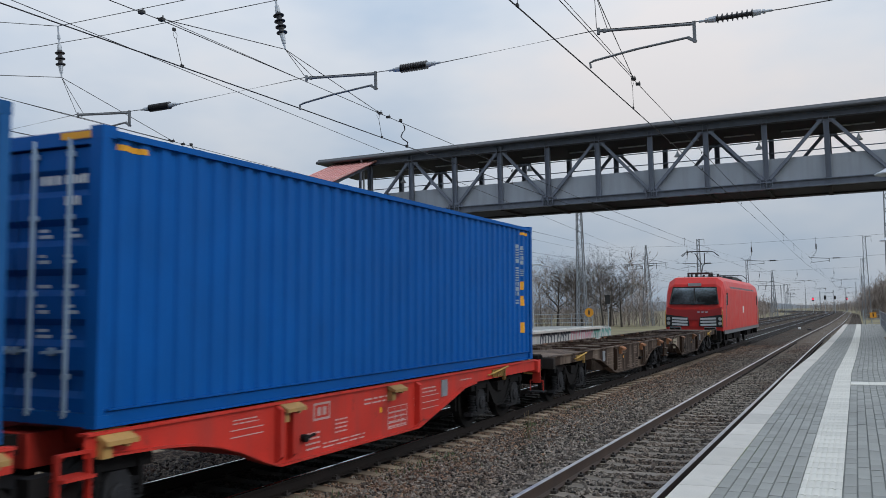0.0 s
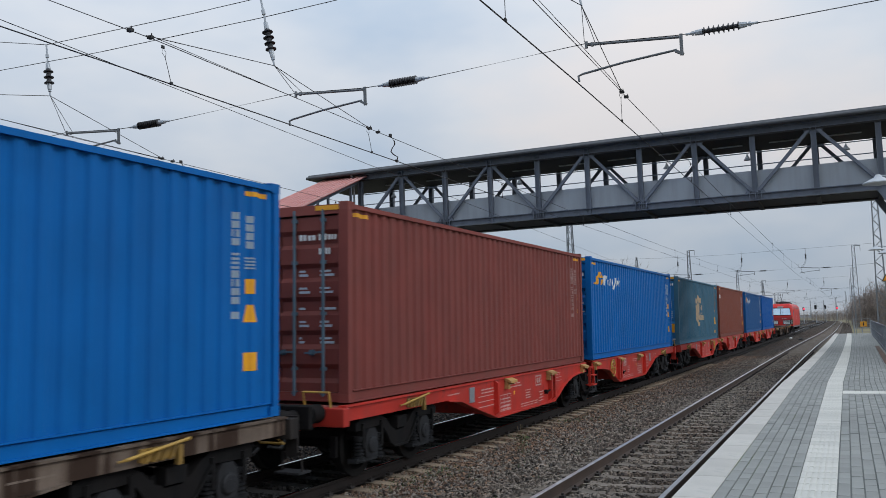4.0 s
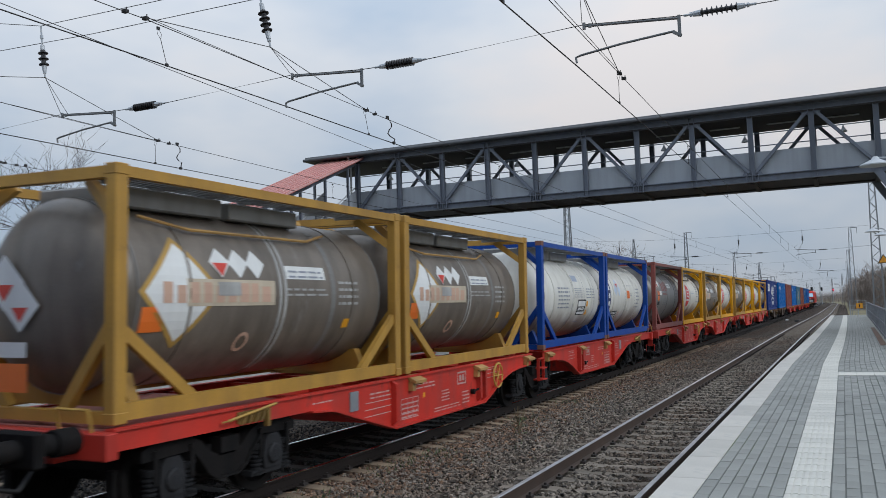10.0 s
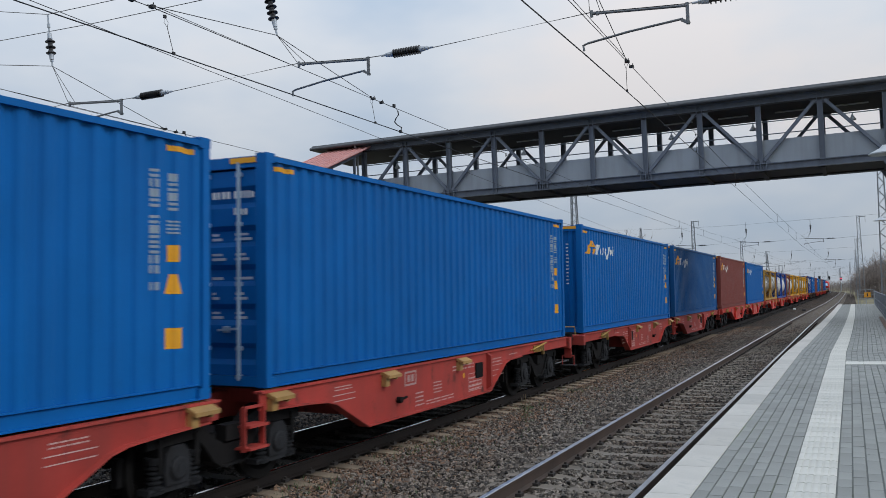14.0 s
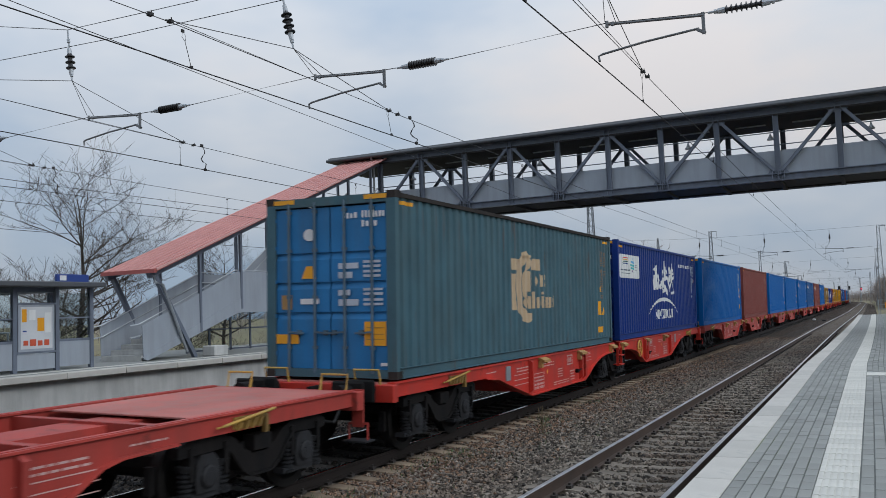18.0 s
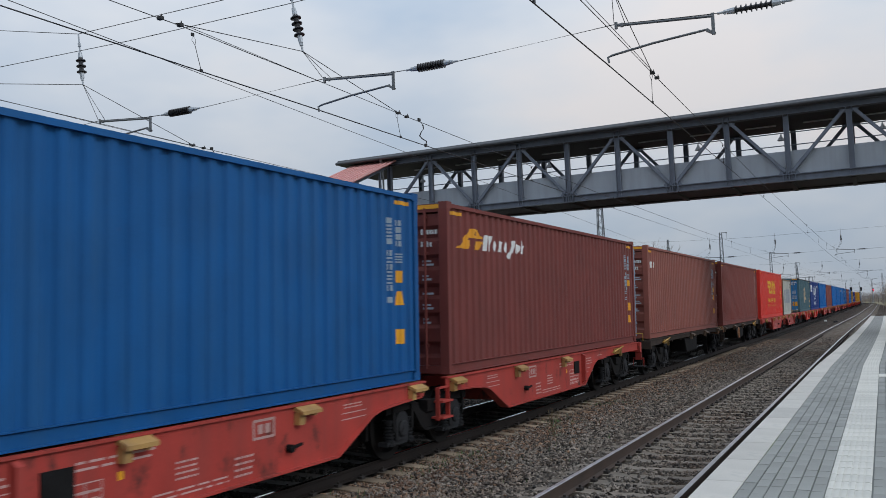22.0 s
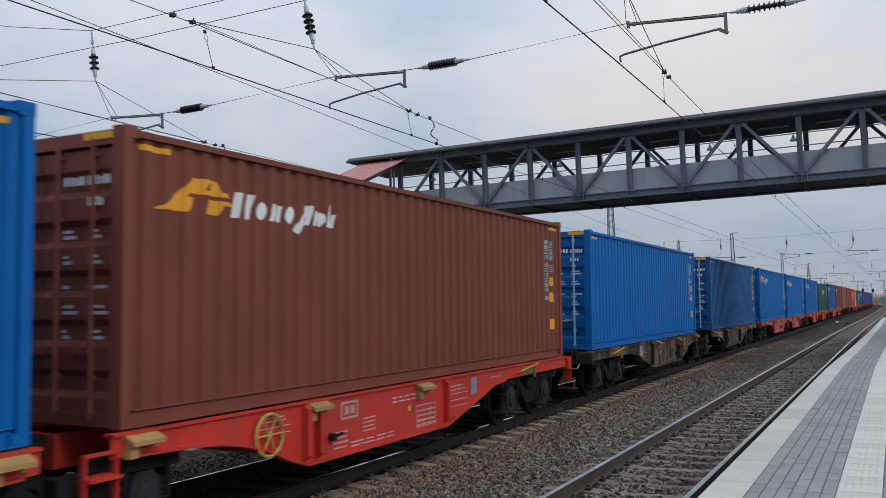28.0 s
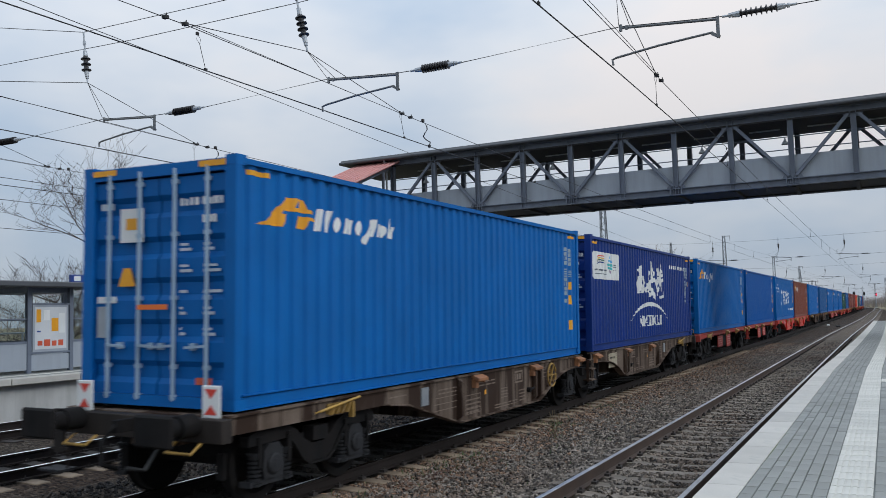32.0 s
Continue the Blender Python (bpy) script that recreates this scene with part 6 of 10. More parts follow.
def end_gear(w, y, s, paint, rails=True):
    """Headstock, buffers, coupling hook and steps at one outer end; s points outwards."""
    bm = B()
    box(bm, -1.30, 1.30, min(y, y + s * 0.16), max(y, y + s * 0.16), 0.84, 1.10)
    part("headstock", bm, paint, w, bevel=0.01)
    for sx in (-1, 1):
        bm = B()
        rod(bm, (sx * 0.875, y + s * 0.16, 1.03), (sx * 0.875, y + s * 0.42, 1.03), 0.13, 14)
        rod(bm, (sx * 0.875, y + s * 0.42, 1.03), (sx * 0.875, y + s * 0.70, 1.03), 0.10, 14)
        b = part("buffer", bm, M_BOGIE, w, smooth=True)
        bm = B()
        box(bm, sx * 0.875 - 0.27, sx * 0.875 + 0.27, y + s * 0.73 - 0.03, y + s * 0.73 + 0.03, 0.86, 1.20)
        part("buffer_head", bm, M_BOGIE, b, bevel=0.025)
        bm = B()
        if rails:
            tube(bm, [(sx * 1.05, y + s * 0.1, 1.1), (sx * 1.05, y + s * 0.15, 1.32), (sx * 0.62, y + s * 0.15, 1.32), (sx * 0.62, y + s * 0.1, 1.1)], 0.018)
        else:
            tube(bm, [(sx * 0.98, y + s * 0.1, 0.86), (sx * 0.98, y + s * 0.3, 0.74), (sx * 0.62, y + s * 0.3, 0.74), (sx * 0.62, y + s * 0.1, 0.86)], 0.018)
        part("handrail", bm, M_OCHRE, w)
    # shunter's step on one corner
    x = s * 1.20
    bm = B()
    box(bm, x - 0.09, x + 0.09, min(y + s * 0.16, y + s * 0.19), max(y + s * 0.16, y + s * 0.19), 0.60, 1.12)
    for d in (-0.15, 0.15):
        bar(bm, (x + d, y + s * 0.18, 0.66), (x + d, y + s * 0.18, 0.42), 0.03, 0.012)
    bar(bm, (x - 0.15, y + s * 0.18, 0.65), (x + 0.15, y + s * 0.18, 0.65), 0.03, 0.03)
    stepper = part("corner_step", bm, paint, w)
    bm = B()
    box(bm, x - 0.19, x + 0.19, min(y + s * 0.06, y + s * 0.32), max(y + s * 0.06, y + s * 0.32), 0.40, 0.425)
    part("tread", bm, M_AXBOX, stepper)
    bm = B()
    bar(bm, (0, y, 1.0), (0, y + s * 0.45, 1.0), 0.08, 0.14)
    tube(bm, [(0, y + s * 0.42, 1.02), (0, y + s * 0.62, 0.86), (0.05, y + s * 0.66, 0.62), (0.05, y + s * 0.45, 0.55)], 0.035)
    part("coupling", bm, M_BOGIE, w)
    bm = B()
    tube(bm, [(0.4, y + s * 0.1, 0.85), (0.42, y + s * 0.4, 0.55), (0.35, y + s * 0.6, 0.6)], 0.025)
    part("brake_hose", bm, M_BLACK, w)


def handwheel(w, y, paint=M_OCHRE, z=0.82):
    bm = B()
    pts = [(1.27, y + 0.24 * math.cos(6.28318 * i / 18), z + 0.24 * math.sin(6.28318 * i / 18)) for i in range(19)]
    tube(bm, pts, 0.022)
    for a in (0, 60, 120):
        c, d = 0.24 * math.cos(radians(a)), 0.24 * math.sin(radians(a))
        rod(bm, (1.27, y - c, z - d), (1.27, y + c, z + d), 0.012, 6)
    rod(bm, (1.2, y, z), (1.28, y, z), 0.04, 8)
    part("handbrake_wheel", bm, paint, w)


def wagon(style, gap, seed, wheel=1, bare=False):
    """An articulated twin wagon on three bogies; origin at the middle of its shared bogie. gap: between the two loads."""
    label, paint, belly = {
        "red": ("red articulated container wagon with fish-bellied sides and worn marks", M_WRED, "fish"),
        "faded": ("faded red articulated container wagon with scuffed fish-bellied sides", M_WFADED, "kink"),
        "rust": ("rusty brown articulated container wagon with fish-bellied sides", M_WBROWN, "fish"),
        "dark": ("dark grimy flat container wagon with shallow straight sides", M_WGRIME, "flat"),
        "mixed": ("faded red flat container wagon with shallow straight sides", M_WFADED, "flat"),
    }[style]
    w = thing("container_wagon", label, "wagon", "wagons of the train")
    g = gap / 2
    gear = M_WDARK if style == "rust" else paint
    nf, nr = g + CL + 0.12, -g - CL - 0.12
    half(w, nf, g - 0.12, paint, belly, seed, bare)
    half(w, nr, -g + 0.12, paint, belly, seed + 1, bare and style == "rust")
    end_gear(w, nf, 1, gear, style != "rust")
    end_gear(w, nr, -1, gear, style != "rust")
    bogie(w, 0.0)
    bogie(w, g + CL - 1.75)
    bogie(w, -g - CL + 1.75)
    bm = B()
    rod(bm, (0, 0, 0.8), (0, 0, 1.08), 0.35, 16)
    bar(bm, (0, -g, 0.95), (0, g, 0.95), 0.4, 0.2)
    part("joint", bm, M_BOGIE, w)
    for sx in (-1, 1):
        bm = B()
        x = sx * 1.22
        for z in (0.48, 0.74):
            box(bm, x - 0.12, x + 0.10, 0.06, 0.42, z, z + 0.03)
        for d in (0.06, 0.42):
            box(bm, x - 0.035, x + 0.035, d - 0.012, d + 0.012, 0.46, 0.98)
        bar(bm, (x, 0.06, 0.97), (x, 0.42, 0.97), 0.05, 0.03)
        part("access_step", bm, paint, w)
    if wheel and style in ("red", "rust") and not (style == "rust" and bare):
        handwheel(w, wheel * (g + 2.1), M_OCHRE if style == "red" else M_OCHRE_DK)
    if style == "dark":
        handwheel(w, nf - 8.07, M_RUSTSPIGOT, 0.69)
        for sx in (-1, 1):
            bm = B()
            rod(bm, (sx * 1.08, -g + 0.16, 1.0), (sx * 1.08, g - 0.16, 1.0), 0.10, 14)
            side_bar = part("side_buffer", bm, M_BOGIE, w, smooth=True)
            for y in (-0.42, -0.02, 0.38):
                bm = B()
                rod(bm, (sx * 1.08, y, 1.0), (sx * 1.08, y + 0.12, 1.0), 0.106, 14)
                part("band", bm, M_OCHRE_DK, side_bar, "worn yellow band")
            for y in (-g, g - 0.22):
                bm = B()
                box(bm, sx * 1.08 - 0.15, sx * 1.08 + 0.15, y, y + 0.22, 0.84, 1.13)
                part("buffer_bracket", bm, M_RUSTSPIGOT, w, bevel=0.02)
    return w


def tail_plate(w, x, y):
    p = thing("tail_marker", "white reflective tail marker with red wedges", "tail marker", "tail markers of the train")
    bm = B()
    box(bm, -0.13, 0.13, -0.012, 0.012, 0.0, 0.36)
    part("plate", bm, M_WHITE, p, bevel=0.01)
    bm = B()
    for z, k in ((0.04, 1), (0.32, -1)):
        bm.faces.new([bm.verts.new(v) for v in ((-0.09, -0.014, z), (0.09, -0.014, z), (0.0, -0.014, z + k * 0.11))])
    part_raw("wedge", bm, M_SAFETYRED, p)
    bm = B()
    bar(bm, (0, 0.02, -0.12), (0, 0.02, 0.05), 0.05, 0.02)
    part("bracket", bm, M_SAFETYRED, p)
    return p

# ---- locomotive ----
M_LRED = surf("traffic_red_paint", (0.58, 0.024, 0.018), 0.4, var=0.08, spec=0.35, dirt=(0.30, 0.03, 0.022), dirt_amt=0.35)
M_LRED2 = surf("deeper_red_paint", (0.36, 0.02, 0.02), 0.4, var=0.1)
M_LGREY = surf("loco_grey_paint", (0.16, 0.165, 0.17), 0.5, var=0.2, dirt=(0.08, 0.07, 0.06), dirt_amt=0.5)
M_LROOF = surf("loco_roof_grey", (0.028, 0.028, 0.03), 0.6, var=0.2)
M_SCREEN = surf("dark_windscreen", (0.012, 0.016, 0.018), 0.06, var=0.1, bump=0)
M_WSCREEN = surf("reflecting_windscreen", (0.60, 0.65, 0.66), 0.06, metal=1.0, var=0.05, bump=0)
M_PALEGRILLE = surf("pale_grille_paint", (0.58, 0.60, 0.60), 0.5, var=0.08)
M_CHROME = surf("light_grille", (0.42, 0.43, 0.43), 0.35, metal=0.5, var=0.1)


def locomotive():
    """A four-axle electric locomotive; origin at its rear face on the rails, nose to +y."""
    L, w, h = 18.98, 1.49, 3.86
    o = thing("locomotive", "red electric locomotive with raised pantograph and dark windscreen", "locomotive")
    # body: cross-sections along y
    bm = B()
    rings = []
    ys = [(0.60, 0.96, 2.02), (0.64, 0.975, 2.45), (1.02, 0.99, 3.45), (1.35, 1.0, 3.80), (2.2, 1.0, h)]
    ys = ys + [(L - y, k, t) for y, k, t in ys[::-1]]
    for y, k, top in ys:
        ww = w * k
        sh = min(0.32, (top - 1.2) * 0.25)
        pts = [(-ww, 1.0), (ww, 1.0), (ww, top - sh * 2.0), (ww - sh * 0.35, top - sh * 0.7), (ww - sh * 1.3, top), (-ww + sh * 1.3, top), (-ww + sh * 0.35, top - sh * 0.7), (-ww, top - sh * 2.0)]
        rings.append([bm.verts.new((x, y, z)) for x, z in pts])
    for a, b in zip(rings, rings[1:]):
        for i in range(8):
            bm.faces.new((a[i], a[(i + 1) % 8], b[(i + 1) % 8], b[i]))
    bm.faces.new(rings[0][::-1])
    bm.faces.new(rings[-1])
    part("body", bm, M_LRED, o, bevel=0.06)
    for e, s in ((0.0, 1), (L, -1)):
        Y = lambda d: e + s * d
        bm = B()
        quad_box(bm, [Vector(p) for p in ((-1.22, Y(0.62), 2.42), (1.22, Y(0.62), 2.42), (1.2, Y(0.72), 2.45), (-1.2, Y(0.72), 2.45), (-1.08, Y(0.92), 3.26), (1.08, Y(0.92), 3.26), (1.06, Y(1.02), 3.26), (-1.06, Y(1.02), 3.26))])
        ws = part("windscreen", bm, M_WSCREEN, o)
        bm = B()
        for a, b in (((-1.24, 0.60, 2.40), (1.24, 0.60, 2.40)), ((-1.10, 0.92, 3.28), (1.10, 0.92, 3.28)), ((-1.24, 0.60, 2.40), (-1.10, 0.92, 3.28)), ((1.24, 0.60, 2.40), (1.10, 0.92, 3.28)), ((0, 0.60, 2.40), (0, 0.90, 3.28))):
            bar(bm, (a[0], Y(a[1]), a[2]), (b[0], Y(b[1]), b[2]), 0.05, 0.04)
        part("windscreen_frame", bm, M_BLACK, ws)
        bm = B()
        for x in (-0.35, 0.35):
            bar(bm, (x, Y(0.62), 2.40), (x + 0.45, Y(0.60), 2.36), 0.03)
            rod(bm, (x, Y(0.63), 2.30), (x, Y(0.60), 2.42), 0.02, 6)
        part("wiper", bm, M_BLACK, ws)
        bm = B()
        box(bm, -0.33, 0.33, Y(1.0) - 0.06, Y(1.0) + 0.06, 3.34, 3.50)
        part("destination_display", bm, M_CHROME, o)
        bm = B()
        prism(bm, [(-1.36, 1.55), (1.36, 1.55), (1.40, 2.25), (0.9, 2.12), (-0.9, 2.12), (-1.40, 2.25)], Y(0.60) - 0.035, Y(0.60) + 0.03, "y")
        part("nose_panel", bm, M_LRED2, o)
        for sx in (-1, 1):
            bm = B()
            prism(bm, [(sx * 0.24, 1.26), (sx * 1.46, 1.20), (sx * 1.46, 1.86), (sx * 0.30, 1.72)][::sx], Y(0.575) - 0.02, Y(0.575) + 0.02, "y")
            hl = part("headlight", bm, M_BLACK, o, "black headlight and grille cluster")
            for z in (1.40, 1.64):
                bm = B()
                rod(bm, (sx * 1.31, Y(0.56), z), (sx * 1.31, Y(0.52), z), 0.09, 12)
                part("lens", bm, M_CHROME, hl)
            for k in range(3):
                bm = B()
                z = 1.32 + k * 0.155
                bar(bm, (sx * 0.33, Y(0.545), z), (sx * 1.12, Y(0.545), z + 0.03), 0.03, 0.10)
                part("grille", bm, M_PALEGRILLE, hl)
            bm = B()
            rod(bm, (sx * 0.875, Y(0.6), 1.05), (sx * 0.875, Y(0.2), 1.05), 0.13, 12)
            bf = part("buffer", bm, M_LGREY, o)
            bm = B()
            box(bm, sx * 0.875 - 0.3, sx * 0.875 + 0.3, Y(0.13) - 0.04, Y(0.13) + 0.04, 0.85, 1.22)
            part("buffer_head", bm, M_LGREY, bf, bevel=0.03)
            bm = B()
            tube(bm, [(sx * 1.44, Y(0.55), 1.25), (sx * 1.44, Y(0.45), 1.3), (sx * 1.44, Y(0.45), 2.05), (sx * 1.44, Y(0.6), 2.1)], 0.02)
            part("handrail", bm, M_OCHRE, o)
            bm = B()
            box(bm, sx * 1.485 - 0.012, sx * 1.485 + 0.012, min(Y(1.7), Y(2.35)), max(Y(1.7), Y(2.35)), 1.15, 3.15)
            d = part("cab_door", bm, M_LRED, o)
            bm = B()
            box(bm, sx * 1.495 - 0.01, sx * 1.495 + 0.01, min(Y(1.8), Y(2.25)), max(Y(1.8), Y(2.25)), 2.35, 3.0)
            part("door_window", bm, M_SCREEN, d)
            bm = B()
            box(bm, sx * 1.50 - 0.012, sx * 1.50 + 0.012, min(Y(1.58), Y(1.64)), max(Y(1.58), Y(1.64)), 1.2, 2.9)
            part("door_rail", bm, M_GALV, d)
        bm = B()
        for k in range(7):
            box(bm, -0.62 + k * 0.2, -0.5 + k * 0.2, Y(0.553) - 0.004, Y(0.553) + 0.004, 1.95, 2.02) if k > 3 else None
        part("number_marking", bm, M_CHROME, o)
        bm = B()
        box(bm, -1.35, 1.35, min(Y(0.35), Y(0.75)), max(Y(0.35), Y(0.75)), 0.45, 1.05)
        part("snowplough", bm, M_BOGIE, o, bevel=0.03)
    for sx in (-1, 1):
        bm = B()
        box(bm, sx * 1.46 - 0.03, sx * 1.46 + 0.03, 0.9, L - 0.9, 0.84, 1.04)
        part("skirt", bm, M_LGREY, o)
        bm = B()
        for k in range(9):
            box(bm, sx * 1.46, sx * 1.46 + sx * 0.02, 3.4 + k * 1.35, 4.5 + k * 1.35, 3.22, 3.36) if sx > 0 else box(bm, -1.48, -1.46, 3.4 + k * 1.35, 4.5 + k * 1.35, 3.22, 3.36)
        part("air_grille", bm, M_LGREY, o)
        bm = B()
        box(bm, sx * 1.492 - 0.004, sx * 1.492 + 0.004, 8.9, 9.5, 1.9, 2.3)
        part("emblem", bm, M_WHITE, o)
    for y in (L / 2 - 4.75, L / 2 + 4.75):
        bm = B()
        box(bm, -1.1, 1.1, y - 0.5, y + 0.5, 0.45, 0.95)
        g = part("bogie", bm, M_BOGIE, o)
        for s in (-1, 1):
            bm = B()
            prism(bm, [(y - 2.0, 0.5), (y + 2.0, 0.5), (y + 1.9, 0.8), (y - 1.9, 0.8)], s * 1.15 - 0.06, s * 1.15 + 0.06, "x")
            part("side_frame", bm, M_BOGIE, g)
            for a in (-1.5, 1.5):
                bm = B()
                lathe(bm, [(0.15, -0.07), (0.5, -0.06), (0.625, -0.06), (0.625, 0.07), (0.3, 0.05), (0.15, 0.07)], 28, T((s * GAUGE, y + a, 0.625)) @ RY(90))
                part("wheel", bm, M_WHEEL, g, smooth=True)
                piece("spring", W_SPRING, g, T((s * 1.15, y + a + 0.3, 0.6)))
                bm = B()
                rod(bm, (s * 1.1, y + a, 0.625), (s * 1.3, y + a, 0.625), 0.17, 14)
                part("axle_box", bm, M_BOGIE, g)
    bm = B()
    box(bm, -1.0, 1.0, L / 2 - 1.9, L / 2 + 1.9, 0.35, 0.95)
    part("transformer_box", bm, M_BOGIE, o, bevel=0.05)
    # roof gear
    bm = B()
    box(bm, -0.9, 0.9, 3.0, L - 3.0, h - 0.02, h + 0.05)
    part("roof_deck", bm, M_LROOF, o)
    bm = B()
    for k in range(10):
        y = 3.4 + k * 1.3
        rod(bm, (0.5 * (-1) ** k, y, h), (0.5 * (-1) ** k, y, h + 0.28), 0.07, 8)
    tube(bm, [(0.3, 3.2, h + 0.3), (-0.3, 6.0, h + 0.34), (0.3, 9.5, h + 0.30), (-0.2, 13.0, h + 0.34), (0.2, 15.8, h + 0.3)], 0.03)
    part("insulator", bm, M_LROOF, o)
    bm = B()
    box(bm, -0.7, 0.7, 11.0, 14.0, h + 0.05, h + 0.3)
    part("roof_box", bm, M_LROOF, o, bevel=0.04)

    def panto(y, up):
        bm = B()
        for x in (-0.55, 0.55):
            rod(bm, (x, y - 0.6, h + 0.22), (x, y + 0.6, h + 0.22), 0.035, 8)
            for d in (-0.5, 0.5):
                rod(bm, (x, y + d, h), (x, y + d, h + 0.22), 0.06, 8)
        for d in (-0.5, 0.5):
            rod(bm, (-0.55, y + d, h + 0.22), (0.55, y + d, h + 0.22), 0.035, 8)
        top, kz, ky = (5.28, 4.62, 1.05) if up else (h + 0.52, h + 0.40, 1.5)
        rod(bm, (0, y + 0.4, h + 0.24), (0, y + ky, kz), 0.035, 8)
        for x in (-0.25, 0.25):
            rod(bm, (x * 0.3, y + ky, kz), (x, y - 0.1, top - 0.1), 0.025, 6)
        p = part("pantograph", bm, M_LROOF, o, "raised pantograph" if up else "folded pantograph")
        bm = B()
        for d in (-0.28, 0.1):
            tube(bm, [(-0.98, y + d, top - 0.25), (-0.72, y + d, top - 0.03), (-0.5, y + d, top), (0.5, y + d, top), (0.72, y + d, top - 0.03), (0.98, y + d, top - 0.25)], 0.018)
        rod(bm, (-0.4, y - 0.28, top - 0.06), (-0.4, y + 0.1, top - 0.06), 0.02, 6)
        rod(bm, (0.4, y - 0.28, top - 0.06), (0.4, y + 0.1, top - 0.06), 0.02, 6)
        part("contact_strip", bm, M_LROOF, p)
    panto(2.9, True)
    panto(L - 2.9, False)
    return o

# ---- ground, tracks, platforms ----
M_GROUND = surf("winter_grass_and_soil", (0.175, 0.150, 0.070), 0.95, var=0.35, scale=0.12, fine=3.0, bump=0.4, dist=0.05, stain=(0.135, 0.105, 0.070), stain_at=0.46, stain_scale=(0.05, 0.05, 0.05), stain_soft=0.2)


def ballast_mat(name):
    """Broken stone of many greys and rusty browns, each cell a stone; rust dust gathers along the tracks."""
    m = bpy.data.materials.new(name)
    m.use_nodes = True
    n, l = m.node_tree.nodes, m.node_tree.links
    b = n["Principled BSDF"]
    b.inputs["Roughness"].default_value = 0.95
    b.inputs["Specular IOR Level"].default_value = 0.2
    tc = n.new("ShaderNodeTexCoord")
    cell = n.new("ShaderNodeTexVoronoi")
    cell.inputs["Scale"].default_value = 21.0
    l.new(tc.outputs["Object"], cell.inputs["Vector"])
    ramp = n.new("ShaderNodeValToRGB")
    e = ramp.color_ramp.elements
    e[0].position, e[0].color = 0.0, (0.029, 0.025, 0.022, 1)
    e[1].position, e[1].color = 1.0, (0.245, 0.22, 0.186, 1)
    for p, c in ((0.3, (0.076, 0.059, 0.047, 1)), (0.55, (0.118, 0.097, 0.077, 1)), (0.8, (0.156, 0.126, 0.097, 1))):
        k = e.new(p)
        k.color = c
    sep = n.new("ShaderNodeSeparateColor")
    l.new(cell.outputs["Color"], sep.inputs[0])
    l.new(sep.outputs[0], ramp.inputs["Fac"])
    rust = n.new("ShaderNodeTexNoise")
    rust.inputs["Scale"].default_value, rust.inputs["Detail"].default_value = 1.0, 6.0
    mp = n.new("ShaderNodeMapping")
    mp.inputs["Scale"].default_value = (0.9, 0.16, 1.0)
    l.new(tc.outputs["Object"], mp.inputs["Vector"])
    l.new(mp.outputs["Vector"], rust.inputs["Vector"])
    rr = n.new("ShaderNodeMapRange")
    rr.inputs["From Min"].default_value, rr.inputs["From Max"].default_value, rr.inputs["To Max"].default_value = 0.42, 0.66, 0.6
    l.new(rust.outputs["Fac"], rr.inputs["Value"])
    mx = n.new("ShaderNodeMix")
    mx.data_type, mx.blend_type = "RGBA", "MULTIPLY"
    l.new(rr.outputs[0], mx.inputs["Factor"])
    l.new(ramp.outputs["Color"], mx.inputs[6])
    mx.inputs[7].default_value = (0.80, 0.52, 0.38, 1)
    # oil, brake dust and painted under-train shade on the two tracks carrying traffic
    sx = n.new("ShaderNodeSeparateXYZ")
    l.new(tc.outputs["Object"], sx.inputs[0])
    soot_shade = None
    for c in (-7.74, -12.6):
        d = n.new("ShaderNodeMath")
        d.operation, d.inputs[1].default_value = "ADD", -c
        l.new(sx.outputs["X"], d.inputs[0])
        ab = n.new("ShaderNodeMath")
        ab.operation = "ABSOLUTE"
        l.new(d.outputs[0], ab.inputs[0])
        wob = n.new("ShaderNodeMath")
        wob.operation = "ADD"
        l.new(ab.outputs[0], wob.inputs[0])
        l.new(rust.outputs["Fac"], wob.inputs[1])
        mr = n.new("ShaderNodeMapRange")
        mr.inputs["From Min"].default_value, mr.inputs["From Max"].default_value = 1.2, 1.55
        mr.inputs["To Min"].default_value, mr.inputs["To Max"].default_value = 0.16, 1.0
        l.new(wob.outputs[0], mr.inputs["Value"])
        if soot_shade is None:
            soot_shade = mr.outputs[0]
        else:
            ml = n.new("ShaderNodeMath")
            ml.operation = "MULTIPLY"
            l.new(soot_shade, ml.inputs[0])
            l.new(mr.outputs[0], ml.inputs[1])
            soot_shade = ml.outputs[0]
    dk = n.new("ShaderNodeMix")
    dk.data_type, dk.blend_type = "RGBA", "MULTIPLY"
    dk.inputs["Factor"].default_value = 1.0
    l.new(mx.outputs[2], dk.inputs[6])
    l.new(soot_shade, dk.inputs[7])
    # whole bed multiplied darker, putting the shade of gaps between stones into its colour
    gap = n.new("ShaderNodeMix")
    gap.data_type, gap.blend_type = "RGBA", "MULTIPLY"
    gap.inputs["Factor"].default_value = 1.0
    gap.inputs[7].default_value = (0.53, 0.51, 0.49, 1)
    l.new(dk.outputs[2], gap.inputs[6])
    l.new(gap.outputs[2], b.inputs["Base Color"])
    bp = n.new("ShaderNodeBump")
    bp.inputs["Strength"].default_value, bp.inputs["Distance"].default_value = 1.0, 0.05
    bp.invert = True
    l.new(cell.outputs["Distance"], bp.inputs["Height"])
    l.new(bp.outputs["Normal"], b.inputs["Normal"])
    return m


